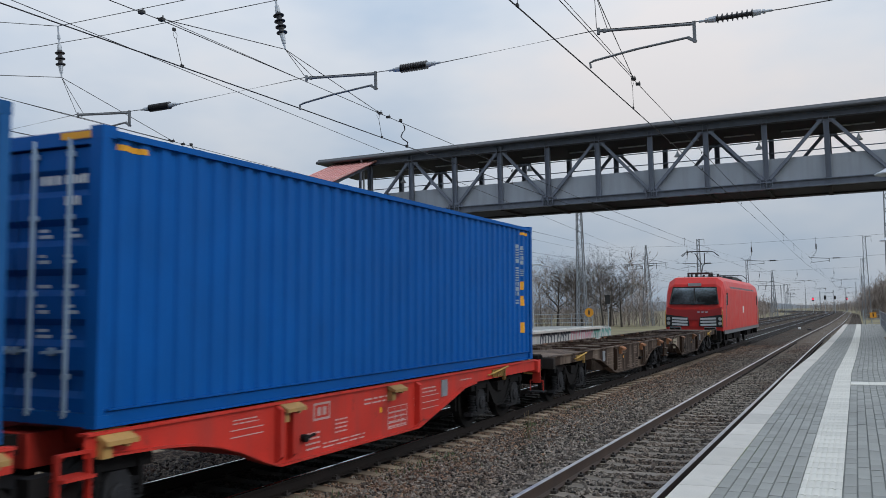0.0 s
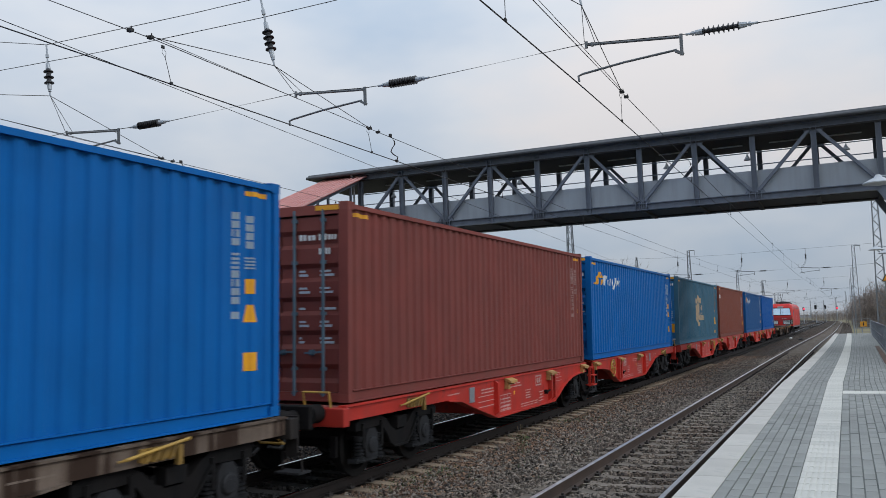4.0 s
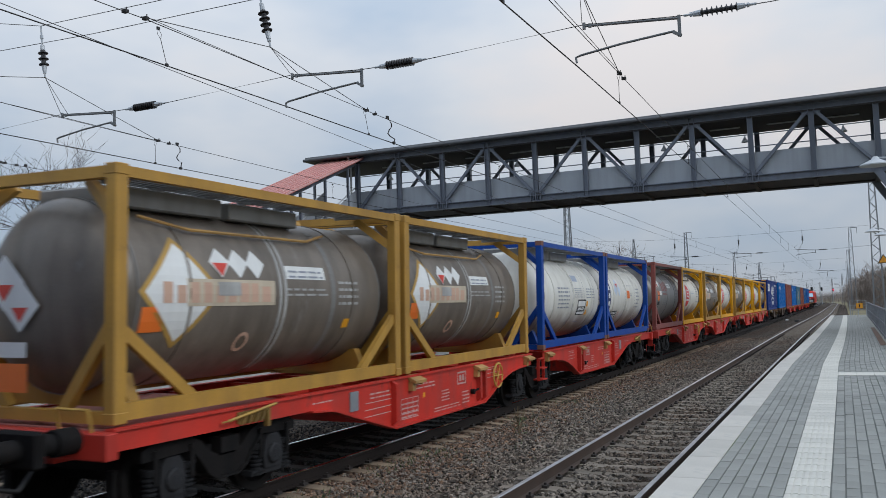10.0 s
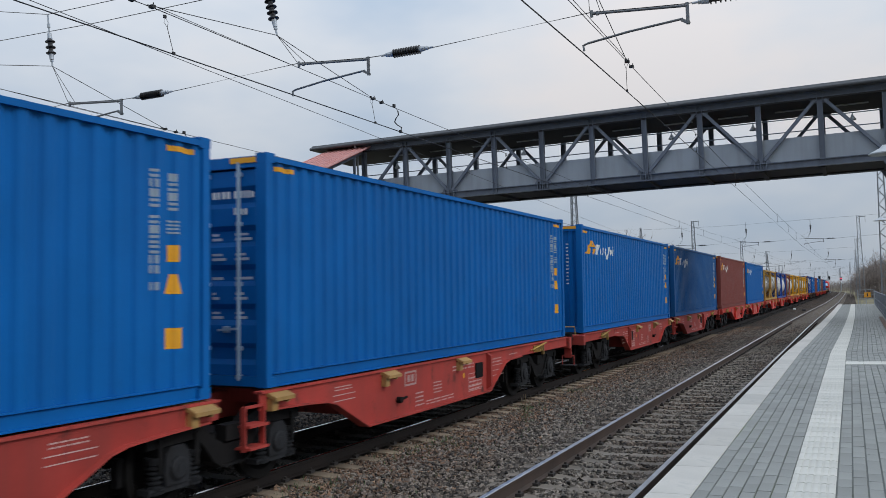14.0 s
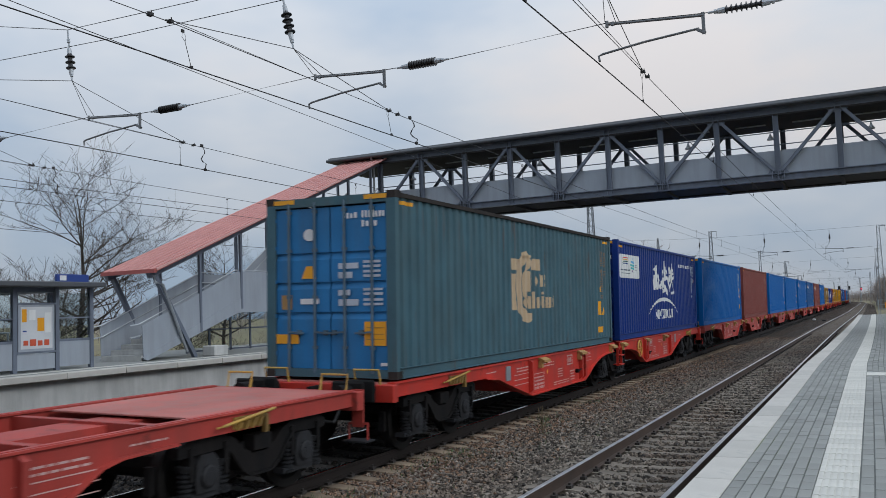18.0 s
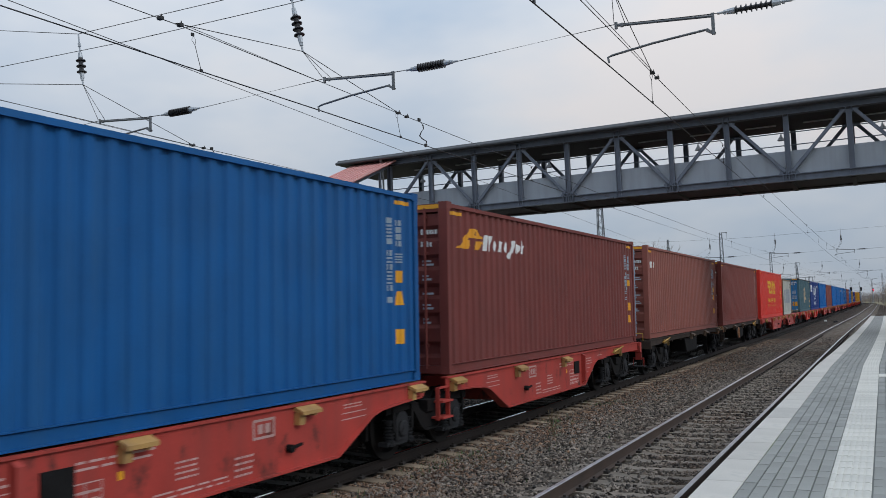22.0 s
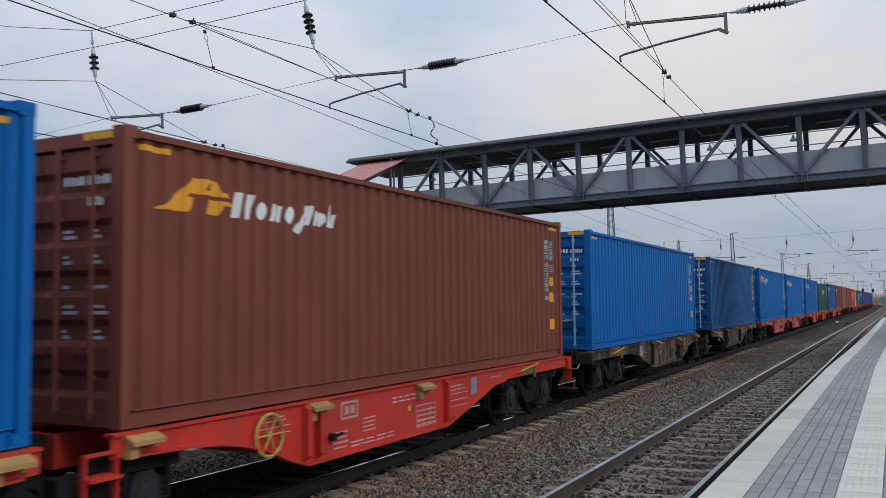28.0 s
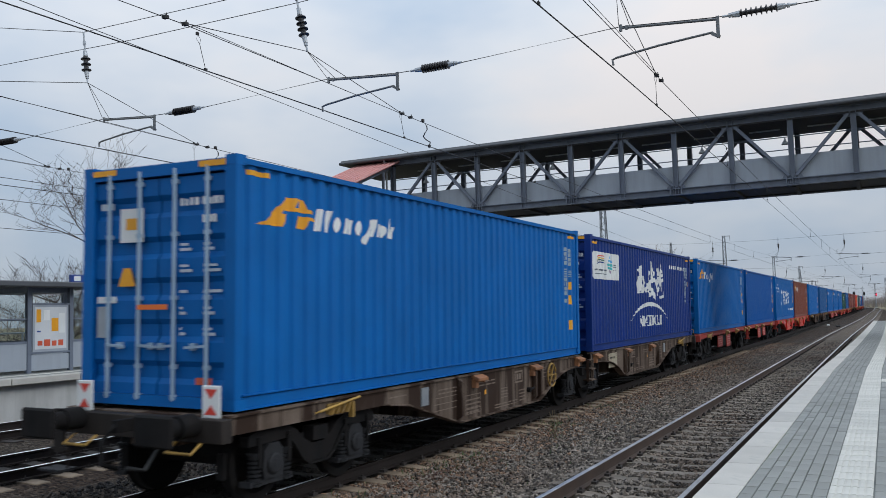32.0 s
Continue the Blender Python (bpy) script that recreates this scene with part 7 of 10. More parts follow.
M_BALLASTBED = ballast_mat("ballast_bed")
M_STONE = island(surf("grey_ballast_stone", (0.150, 0.125, 0.101), 0.9, var=0.3, scale=8, fine=60, stain=(0.105, 0.074, 0.054), stain_at=0.47, stain_scale=(0.5, 0.2, 0.5), stain_soft=0.16), 0.9)
M_STONEBR = island(surf("rust_brown_ballast_stone", (0.148, 0.088, 0.054), 0.9, var=0.3, scale=8, fine=60, stain=(0.088, 0.048, 0.030), stain_at=0.50, stain_scale=(0.7, 0.3, 0.7), stain_soft=0.16), 0.9)
# the train's shade is mixed into these stones' oily dark colour
M_STONEDK = island(surf("oily_shaded_stone", (0.022, 0.019, 0.017), 0.9, var=0.25, scale=8, fine=60, stain=(0.05, 0.03, 0.022), stain_at=0.5, stain_scale=(0.6, 0.22, 0.6), stain_soft=0.16), 0.8)
M_SLEEPER = surf("weathered_sleeper", (0.180, 0.150, 0.118), 0.9, var=0.3, scale=4, fine=50, bump=0.3, rand=0.18, dirt=(0.10, 0.07, 0.05), dirt_amt=0.6)


def oil_shade(m, half):
    """Oil, brake dust and under-train shade coloured into a sleeper between the rails, ragged at its ends."""
    n, l = m.node_tree.nodes, m.node_tree.links
    b = n["Principled BSDF"]
    src = b.inputs["Base Color"].links[0].from_socket
    tc = n.new("ShaderNodeTexCoord")
    sp = n.new("ShaderNodeSeparateXYZ")
    l.new(tc.outputs["Object"], sp.inputs[0])
    ab = n.new("ShaderNodeMath")
    ab.operation = "ABSOLUTE"
    l.new(sp.outputs["X"], ab.inputs[0])
    ns = n.new("ShaderNodeTexNoise")
    ns.inputs["Scale"].default_value, ns.inputs["Detail"].default_value = 9.0, 4.0
    l.new(tc.outputs["Object"], ns.inputs["Vector"])
    ad = n.new("ShaderNodeMath")
    ad.operation = "MULTIPLY_ADD"
    ad.inputs[1].default_value = 0.25
    l.new(ns.outputs["Fac"], ad.inputs[0])
    l.new(ab.outputs[0], ad.inputs[2])
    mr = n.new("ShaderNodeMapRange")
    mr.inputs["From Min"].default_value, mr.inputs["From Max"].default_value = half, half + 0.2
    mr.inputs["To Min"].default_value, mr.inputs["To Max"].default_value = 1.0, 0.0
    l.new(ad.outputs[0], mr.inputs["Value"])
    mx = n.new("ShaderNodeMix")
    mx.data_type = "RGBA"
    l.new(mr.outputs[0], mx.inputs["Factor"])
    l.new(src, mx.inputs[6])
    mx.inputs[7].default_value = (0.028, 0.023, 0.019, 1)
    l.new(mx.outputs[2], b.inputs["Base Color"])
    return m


M_SLEEPER_OILSHADE = oil_shade(surf("oiled_shaded_sleeper", (0.27, 0.198, 0.132), 0.9, var=0.3, scale=4, fine=50, bump=0.3, rand=0.2, dirt=(0.085, 0.055, 0.036), dirt_amt=0.7), 0.92)
M_RAIL = surf("rusty_rail", (0.060, 0.038, 0.028), 0.8, var=0.3, scale=3, fine=60, bump=0.2)
M_RAILDK = surf("oily_dark_rail", (0.017, 0.012, 0.010), 0.7, var=0.3, scale=3, fine=60, bump=0.2, spec=0.25)
M_HEAD1 = surf("polished_rail_head", (0.80, 0.80, 0.80), 0.10, metal=1.0, var=0.08, bump=0)
M_HEAD2 = surf("dull_rail_head", (0.52, 0.52, 0.53), 0.34, metal=0.85, var=0.2, scale=4, bump=0)
M_CLIP = surf("fastening_iron", (0.028, 0.022, 0.019), 0.85, var=0.3)
M_CONC = surf("platform_concrete", (0.47, 0.465, 0.445), 0.85, var=0.2, scale=1.2, fine=40, bump=0.2, dirt=(0.24, 0.23, 0.215), dirt_amt=0.5, stain=(0.15, 0.13, 0.11), stain_at=0.68, stain_scale=(1, 1, 0.4))
M_EDGE = surf("pale_edge_slab", (0.475, 0.446, 0.402), 0.85, var=0.10, scale=2.5, fine=60, bump=0.15, rand=0.09, stain=(0.32, 0.32, 0.305), stain_at=0.58, stain_scale=(2, 2, 2), stain_soft=0.2)
M_TACT = surf("white_ribbed_tile", (0.55, 0.53, 0.475), 0.85, var=0.10, scale=3, fine=60, bump=0.15, rand=0.07, stain=(0.44, 0.43, 0.41), stain_at=0.60, stain_scale=(3, 3, 3), stain_soft=0.15)
M_PAVER = surf("grey_paving_block", (0.242, 0.243, 0.224), 0.85, var=0.14, scale=1.1, fine=70, bump=0.25, rand=0.10, space="Object", stain=(0.10, 0.10, 0.105), stain_at=0.675, stain_scale=(2.6, 2.6, 2.6), stain_soft=0.05)
M_PAVERS = island(surf("grey_paving_blocks", (0.242, 0.243, 0.224), 0.85, var=0.14, scale=1.1, fine=70, bump=0.25, stain=(0.105, 0.105, 0.11), stain_at=0.68, stain_scale=(2.6, 2.6, 2.6), stain_soft=0.05), 0.10)
M_JOINT = surf("mossy_joint_sand", (0.155, 0.16, 0.148), 0.95, var=0.35, scale=0.7, fine=30, bump=0.3, stain=(0.09, 0.12, 0.035), stain_at=0.56, stain_scale=(0.9, 0.3, 0.9))

S_STEPS = [-80, -30, 0, 30, 50, 65, 80, 95, 110, 125, 140, 180, 220, 260, 285] + [285 + 20 * k for k in range(1, 36)]


def drift(s):
    """The platform track swings a little outwards beyond the platform."""
    u = min(1.0, max(0.0, (s - 50) / 90))
    return 0.6 * u * u * (3 - 2 * u)


def sweep(bm, prof, x, steps=None, close=True, out=0.0):
    """A profile of (sidewise, height) drawn along the line, x metres from the camera's parallel."""
    rings = []
    for s in steps or S_STEPS:
        rings.append([bm.verts.new(on_line(x + u + out * drift(s), s, v)[0]) for u, v in prof])
    n = len(prof)
    for a, b in zip(rings, rings[1:]):
        for i in range(n if close else n - 1):
            bm.faces.new((a[i], a[(i + 1) % n], b[(i + 1) % n], b[i]))
    if close:
        bm.faces.new(rings[0][::-1])
        bm.faces.new(rings[-1])


# the land, one sheet to the horizon
bm = B()
n = 24
grid = [[bm.verts.new((-2600 + 5200 * i / n, -1200 + 5200 * j / n, -0.62)) for j in range(n + 1)] for i in range(n + 1)]
for i in range(n):
    for j in range(n):
        bm.faces.new((grid[i][j], grid[i + 1][j], grid[i + 1][j + 1], grid[i][j + 1]))
solid("ground", bm, M_GROUND, "flat winter land with dull grass and soil", "ground", kind="structure")

bm = B()
bed = [(-20.6, -0.6), (-19.0, -0.24)]
for c in (-17.15, -12.6, -7.74, -2.96):
    z = 0.02 if c == -7.74 else 0.0
    bed += [(c - 1.5, -0.215), (c - 1.3, -0.195 + z), (c - 0.8, -0.20 + z), (c, -0.215), (c + 0.8, -0.20 - 2.5 * z), (c + 1.3, -0.20 - 3 * z), (c + 1.75, -0.255)]
    if c != -2.96:
        bed += [(c + 2.4, -0.26)]
bed[-1] = (-1.2, -0.22)
bed += [(0.6, -0.6)]
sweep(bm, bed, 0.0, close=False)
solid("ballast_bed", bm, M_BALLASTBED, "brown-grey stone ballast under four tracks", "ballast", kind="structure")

RAILP = [(-0.07, -0.172), (0.07, -0.172), (0.07, -0.160), (0.012, -0.145), (0.010, -0.045), (0.034, -0.035), (0.036, -0.008), (0.028, -0.001), (-0.028, -0.001), (-0.036, -0.008), (-0.034, -0.035), (-0.010, -0.045), (-0.012, -0.145), (-0.07, -0.160)]
bm = B()
prism(bm, [(-1.30, -0.36), (1.30, -0.36), (1.28, -0.185), (0.95, -0.172), (0.55, -0.172), (0.40, -0.19), (-0.40, -0.19), (-0.55, -0.172), (-0.95, -0.172), (-1.28, -0.185)], -0.125, 0.125, "y")
SLEEPER = mesh_of(bm, "sleeper", M_SLEEPER, bevel=0.012)
SLEEPER_OILSHADE = SLEEPER.copy()
SLEEPER_OILSHADE.materials.clear()
SLEEPER_OILSHADE.materials.append(M_SLEEPER_OILSHADE)
bm = B()
for s in (-1, 1):
    for d in (-1, 1):
        x = s * 0.753 + d * 0.105
        box(bm, x - 0.035, x + 0.035, -0.05, 0.05, -0.172, -0.135)
        rod(bm, (x, 0, -0.14), (x, 0, -0.105), 0.018, 6)
CLIPS = mesh_of(bm, "fastening", M_CLIP)


def track(name, x, head, label, near, far, cant=0.0):
    """Rails, sleepers and fastenings of one track; near to far: the stretch built piece by piece."""
    o = new(name)
    tagged(o, label, "track", kind="structure")
    dz = lambda u: -u * math.sin(radians(cant))
    out = 1.0 if x > -5 else 0.0
    for u in (-0.753, 0.753):
        bm = B()
        sweep(bm, [(a, b + dz(u)) for a, b in RAILP], x + u, out=out)
        r = part("rail", bm, M_RAIL if head is M_HEAD2 else M_RAILDK, o)
        bm = B()
        sweep(bm, [(-0.033, -0.004 + dz(u)), (-0.024, 0.003 + dz(u)), (0.024, 0.003 + dz(u)), (0.033, -0.004 + dz(u))], x + u, out=out)
        part("rail_head", bm, head, r)
    bm = B()
    for k in range(-40, 1500):
        s = k * 0.6
        p, a = on_line(x + out * drift(s), s)
        m = T(p) @ Matrix.Rotation(a, 4, "Z") @ RY(cant)
        if near <= s <= far:
            piece("sleeper", SLEEPER_OILSHADE if head is M_HEAD1 else SLEEPER, o, m)
            piece("fastening", CLIPS, o, m)
        elif s < 340:
            box(bm, -1.30, 1.30, -0.125, 0.125, -0.30, -0.172, m)
    # polished tracks' far sleepers get the near-black fastening colour
    tagged(part("far_sleepers", bm, M_SLEEPER if head is M_HEAD2 else M_CLIP, o), kind="stuff")
    return o


track("track_1", -2.96, M_HEAD2, "platform track with rusty rails on weathered sleepers", 4.0, 60.0)
track("track_2", -7.74, M_HEAD1, "main track with polished rails under the train", 4.0, 48.0, CANT)
track("track_3", -12.6, M_HEAD1, "further track with polished rails in stone ballast", 4.0, 22.0)
track("track_4", -17.15, M_HEAD1, "track along the opposite platform", 900.0, 901.0)

# loose stones lying on the bed
rng = np.random.default_rng(4)
OCTA = np.array([(1, 0, 0), (-1, 0, 0), (0, 1, 0), (0, -1, 0), (0, 0, 1), (0, 0, -1)], float)
OFACE = np.array([(0, 2, 4), (2, 1, 4), (1, 3, 4), (3, 0, 4), (2, 0, 5), (1, 2, 5), (3, 1, 5), (0, 3, 5)])


def stones(name, count, lo, hi, label, material=M_STONE, spill=0.0):
    """Broken stones between lo and hi; spill: how far they thin out past lo instead of lying evenly."""
    u = rng.uniform(0, 1, count)
    y = 5.5 + 52.0 * u ** 1.75
    x = rng.uniform(lo, hi, count) if not spill else lo + np.abs(rng.normal(0, spill, count))
    base = np.where(np.abs(np.abs(x + 2.96) - 0.753) < 0.13, -9, -0.205) - 0.03 * np.clip((np.abs(x + 5.3) < 1.0), 0, 1) - 0.045 * ((x > -6.98) & (x < -6.2))
    keep = base > -1
    for c in (-2.96, -7.74):
        keep &= np.abs(np.abs(x - c) - 0.753) > 0.11
        keep &= ~((np.abs(x - c) < 1.3) & (np.abs((y / 0.6 + 0.5) % 1.0 - 0.5) < 0.15) & (rng.uniform(0, 1, count) < 0.985)) & (x < -1.4)
    x, y, base = x[keep], y[keep], base[keep]
    k = len(x)
    r = rng.uniform(0.015, 0.041, k)
    sh = OCTA[None] * r[:, None, None] * rng.uniform(0.65, 1.35, (k, 6, 1)) + rng.normal(0, 0.18, (k, 6, 3)) * r[:, None, None]
    a = rng.uniform(0, 6.28, (k, 3))
    ca, sa = np.cos(a), np.sin(a)
    X, Y, Z = sh[..., 0], sh[..., 1], sh[..., 2]
    X, Y = X * ca[:, :1] - Y * sa[:, :1], X * sa[:, :1] + Y * ca[:, :1]
    Y, Z = Y * ca[:, 1:2] - Z * sa[:, 1:2], Y * sa[:, 1:2] + Z * ca[:, 1:2]
    v = np.stack([X + x[:, None], Y + y[:, None], Z * 0.8 + base[:, None] + 0.4 * r[:, None] + rng.uniform(-0.012, 0.012, k)[:, None]], -1).reshape(-1, 3)
    f = (OFACE[None] + 6 * np.arange(k)[:, None, None]).reshape(-1, 3)
    me = mesh_from(name, v.tolist(), f.tolist(), material)
    tagged(new(name, me), label, "ballast", kind="stuff")


stones("ballast_stones", 108000, -6.92, -1.40, "loose grey ballast stones between the tracks")
stones("ballast_stones", 46000, -6.92, -1.40, "rust-brown ballast stones beside the main track", M_STONEBR, 0.75)
stones("ballast_stones", 19000, -10.5, -6.92, "loose ballast stones under the train, darkened by oil and painted shade", M_STONEDK)

# near platform
PZ = 0.76


def bend_out(y):
    """The platform swings a little away from the track towards its end."""
    return 0.46 * (1 - math.exp(-max(0.0, y - 20) / 28))


p1 = new("platform_1")
tagged(p1, "paved station platform with pale edge slabs and a white ribbed strip", "platform", kind="structure")
bm = B()
ys = [-30, 0, 10, 20] + [20 + 4.0 * k for k in range(1, 14)]
ring = [[bm.verts.new((x + (bend_out(y) if i < 2 else 0), y, z)) for i, (x, z) in enumerate(((-1.28, -0.5), (-1.28, PZ - 0.012), (3.4, PZ - 0.012), (3.4, -0.6)))] for y in ys]
for a, b in zip(ring, ring[1:]):
    for i in range(3):
        bm.faces.new((a[i], b[i], b[i + 1], a[i + 1]))
bm.faces.new(ring[-1])
bm.faces.new(ring[0][::-1])
part("platform_body", bm, M_CONC, p1)
bm = B()
ring = [[bm.verts.new((x + bend_out(y), y, PZ - 0.008)) for x in (-1.2, 3.38)] for y in ys]
for a, b in zip(ring, ring[1:]):
    bm.faces.new((a[0], b[0], b[1], a[1]))
part("joint_bed", bm, M_JOINT, p1)
bm = B()
box(bm, -0.145, 0.145, -0.492, 0.492, -0.10, 0.0)
SLAB = mesh_of(bm, "edge_slab", M_EDGE, bevel=0.006)
for k in range(-8, 73):
    y = 0.15 + k * 0.99 + 0.495
    if y < 72:
        piece("edge_slab", SLAB, p1, T((-1.20 + bend_out(y), y, PZ + 0.002)))
bm = B()
box(bm, -0.146, 0.146, -0.1435, 0.1435, -0.06, -0.004)
for i in range(6):
    x = -0.12 + i * 0.048
    box(bm, x - 0.015, x + 0.015, -0.143, 0.143, -0.004, 0.001)
TACT = mesh_of(bm, "ribbed_tile", M_TACT)
for k in range(-16, 242):
    y = k * 0.297
    if y < 71.8:
        piece("ribbed_tile", TACT, p1, T((-0.315 + bend_out(y) * 0.95, y, PZ + 0.002)))
bm = B()
box(bm, -0.144, 0.144, -0.30, 0.30, -0.06, 0.003)
CROSS = mesh_of(bm, "guide_tile", M_TACT, bevel=0.004)
for k in range(8):
    piece("guide_tile", CROSS, p1, T((-0.02 + k * 0.29, 17.2, PZ + 0.003)))

# paving blocks: the nearest singly, the rest joined
PW, PL = 0.0975, 0.27
bm = B()
v = [(-1, -1), (1, -1), (1, 1), (-1, 1)]
lo = [bm.verts.new((a * (PW / 2 - 0.003), b * (PL / 2 - 0.0015), -0.02)) for a, b in v]
hi = [bm.verts.new((a * (PW / 2 - 0.006), b * (PL / 2 - 0.003), 0.0)) for a, b in v]
bm.faces.new(hi)
for i in range(4):
    bm.faces.new((lo[i], lo[(i + 1) % 4], hi[(i + 1) % 4], hi[i]))
BLOCK = mesh_of(bm, "paving_block", M_PAVER)
V, F = [], []
single = 0
for x0, cols in ((-1.047, 6), (-0.162, 24)):
    for c in range(cols):
        x = x0 + (c + 0.5) * PW
        shift = rng.uniform(0, PL)
        for k in range(-18, 268):
            y = k * PL + shift
            if y > 71.6 or (16.88 < y < 17.52 and x > -0.17):
                continue
            z = PZ + rng.uniform(-0.002, 0.002)
            xx = x + bend_out(y) * 1.03
            if single < 300 and 5.8 < y < 9.4 and x < 0.3:
                piece("paving_block", BLOCK, p1, T((xx, y, z)))
                single += 1
                continue
            b = len(V)
            for dz, s, e in ((-0.02, 0.003, 0.0015), (0.0, 0.006, 0.003)):
                for i, j in v:
                    V.append((xx + i * (PW / 2 - s), y + j * (PL / 2 - e), z + dz))
            F.append((b + 4, b + 5, b + 6, b + 7))
            F += [(b + i, b + (i + 1) % 4, b + 4 + (i + 1) % 4, b + 4 + i) for i in range(4)]
ob = new("paving_blocks", mesh_from("paving_blocks", V, F, M_PAVERS))
ob.parent = p1
tagged(ob, kind="stuff")

# opposite platform
p2 = new("platform_2")
tagged(p2, "opposite concrete platform with pale edge and graffiti at its end", "platform", kind="structure")
bm = B()
box(bm, -27.0, -19.05, -40, 73.5, -0.6, 0.80)
part("platform_body", bm, M_CONC, p2)
bm = B()
box(bm, -27.0, -19.3, -40, 73.5, 0.80, 0.89)
part("platform_paving", bm, M_PAVERS, p2)
bm = B()
box(bm, -0.24, 0.24, -0.99, 0.99, -0.16, 0.0)
SLAB2 = mesh_of(bm, "edge_slab", M_EDGE, bevel=0.01)
for k in range(-2, 34):
    piece("edge_slab", SLAB2, p2, T((-19.0, 3.0 + k * 2.0, 0.90)))
bm = B()
box(bm, -20.1, -19.8, -40, 73, 0.89, 0.896)
part("white_strip", bm, M_TACT, p2)
# graffiti on the end of its face, as plain coloured strokes
for j, (m, y0, y1) in enumerate(((surf("dark_spray", (0.05, 0.055, 0.07), 0.7), 55.0, 61.5), (surf("pink_spray", (0.50, 0.22, 0.26), 0.7), 62.0, 67.5), (surf("green_spray", (0.12, 0.30, 0.25), 0.7), 68.0, 73.0), (surf("red_spray", (0.45, 0.12, 0.10), 0.7), 31.0, 35.0))):
    bm = B()
    r = random.Random(j)
    y = y0
    while y < y1:
        g = stroke([(y, 0.05), (y + r.uniform(0, 0.3), 0.7), (y + r.uniform(0.3, 0.7), r.uniform(0.1, 0.7))], 0.2)
        for q in g:
            bm.faces.new([bm.verts.new((-19.046, a, b)) for a, b in q])
        y += r.uniform(0.45, 0.8)
    part_raw("graffiti", bm, m, p2)

# ---- footbridge and its stair ----
M_STEEL = surf("grey_bridge_paint", (0.135, 0.155, 0.195), 0.5, var=0.12, scale=1.5, bump=0.06, dirt=(0.065, 0.07, 0.08), dirt_amt=0.4)
M_SHEET = surf("light_grey_parapet", (0.31, 0.338, 0.375), 0.55, var=0.07, scale=0.8, bump=0.04, dirt=(0.20, 0.205, 0.21), dirt_amt=0.4)
# one near-black colour for the deck, its beams and the roof lining
M_UNDER = surf("dark_bridge_underside", (0.030, 0.028, 0.028), 0.8, var=0.25, scale=2)
M_ROOFRED = surf("red_roof_sheet", (0.36, 0.085, 0.075), 0.55, var=0.12, scale=1.0, bump=0.05, dirt=(0.25, 0.11, 0.10), dirt_amt=0.4)
M_ROOFRIB = surf("pale_red_roof_rib", (0.60, 0.32, 0.29), 0.5, var=0.1)
M_PALETUBE = surf("pale_galvanised_tube", (0.50, 0.52, 0.54), 0.4, metal=0.3, var=0.1)
M_ROOFDK = surf("bridge_roof_edge", (0.075, 0.078, 0.085), 0.6, var=0.15)
M_LAMP = surf("lamp_housing", (0.45, 0.47, 0.49), 0.5, var=0.08)
BY, BW = 36.0, 3.2                    # the near truss and the bridge's width
NODES = [1.53 - 2.235 * k for k in range(-3, 11)]      # from the near side to the far stair

br = thing("footbridge", "grey steel truss footbridge with a roof and sheet parapets", "footbridge")
xr, xl = NODES[0], NODES[-1]


def ibeam(name, z0, z1, y, w=0.26):
    bm = B()
    a = w / 2
    prism(bm, [(y - a, z0), (y + a, z0), (y + a, z0 + 0.03), (y + 0.02, z0 + 0.03), (y + 0.02, z1 - 0.03), (y + a, z1 - 0.03), (y + a, z1), (y - a, z1), (y - a, z1 - 0.03), (y - 0.02, z1 - 0.03), (y - 0.02, z0 + 0.03), (y - a, z0 + 0.03)], xl - 0.1, xr, "x")
    return part(name, bm, M_STEEL, br)


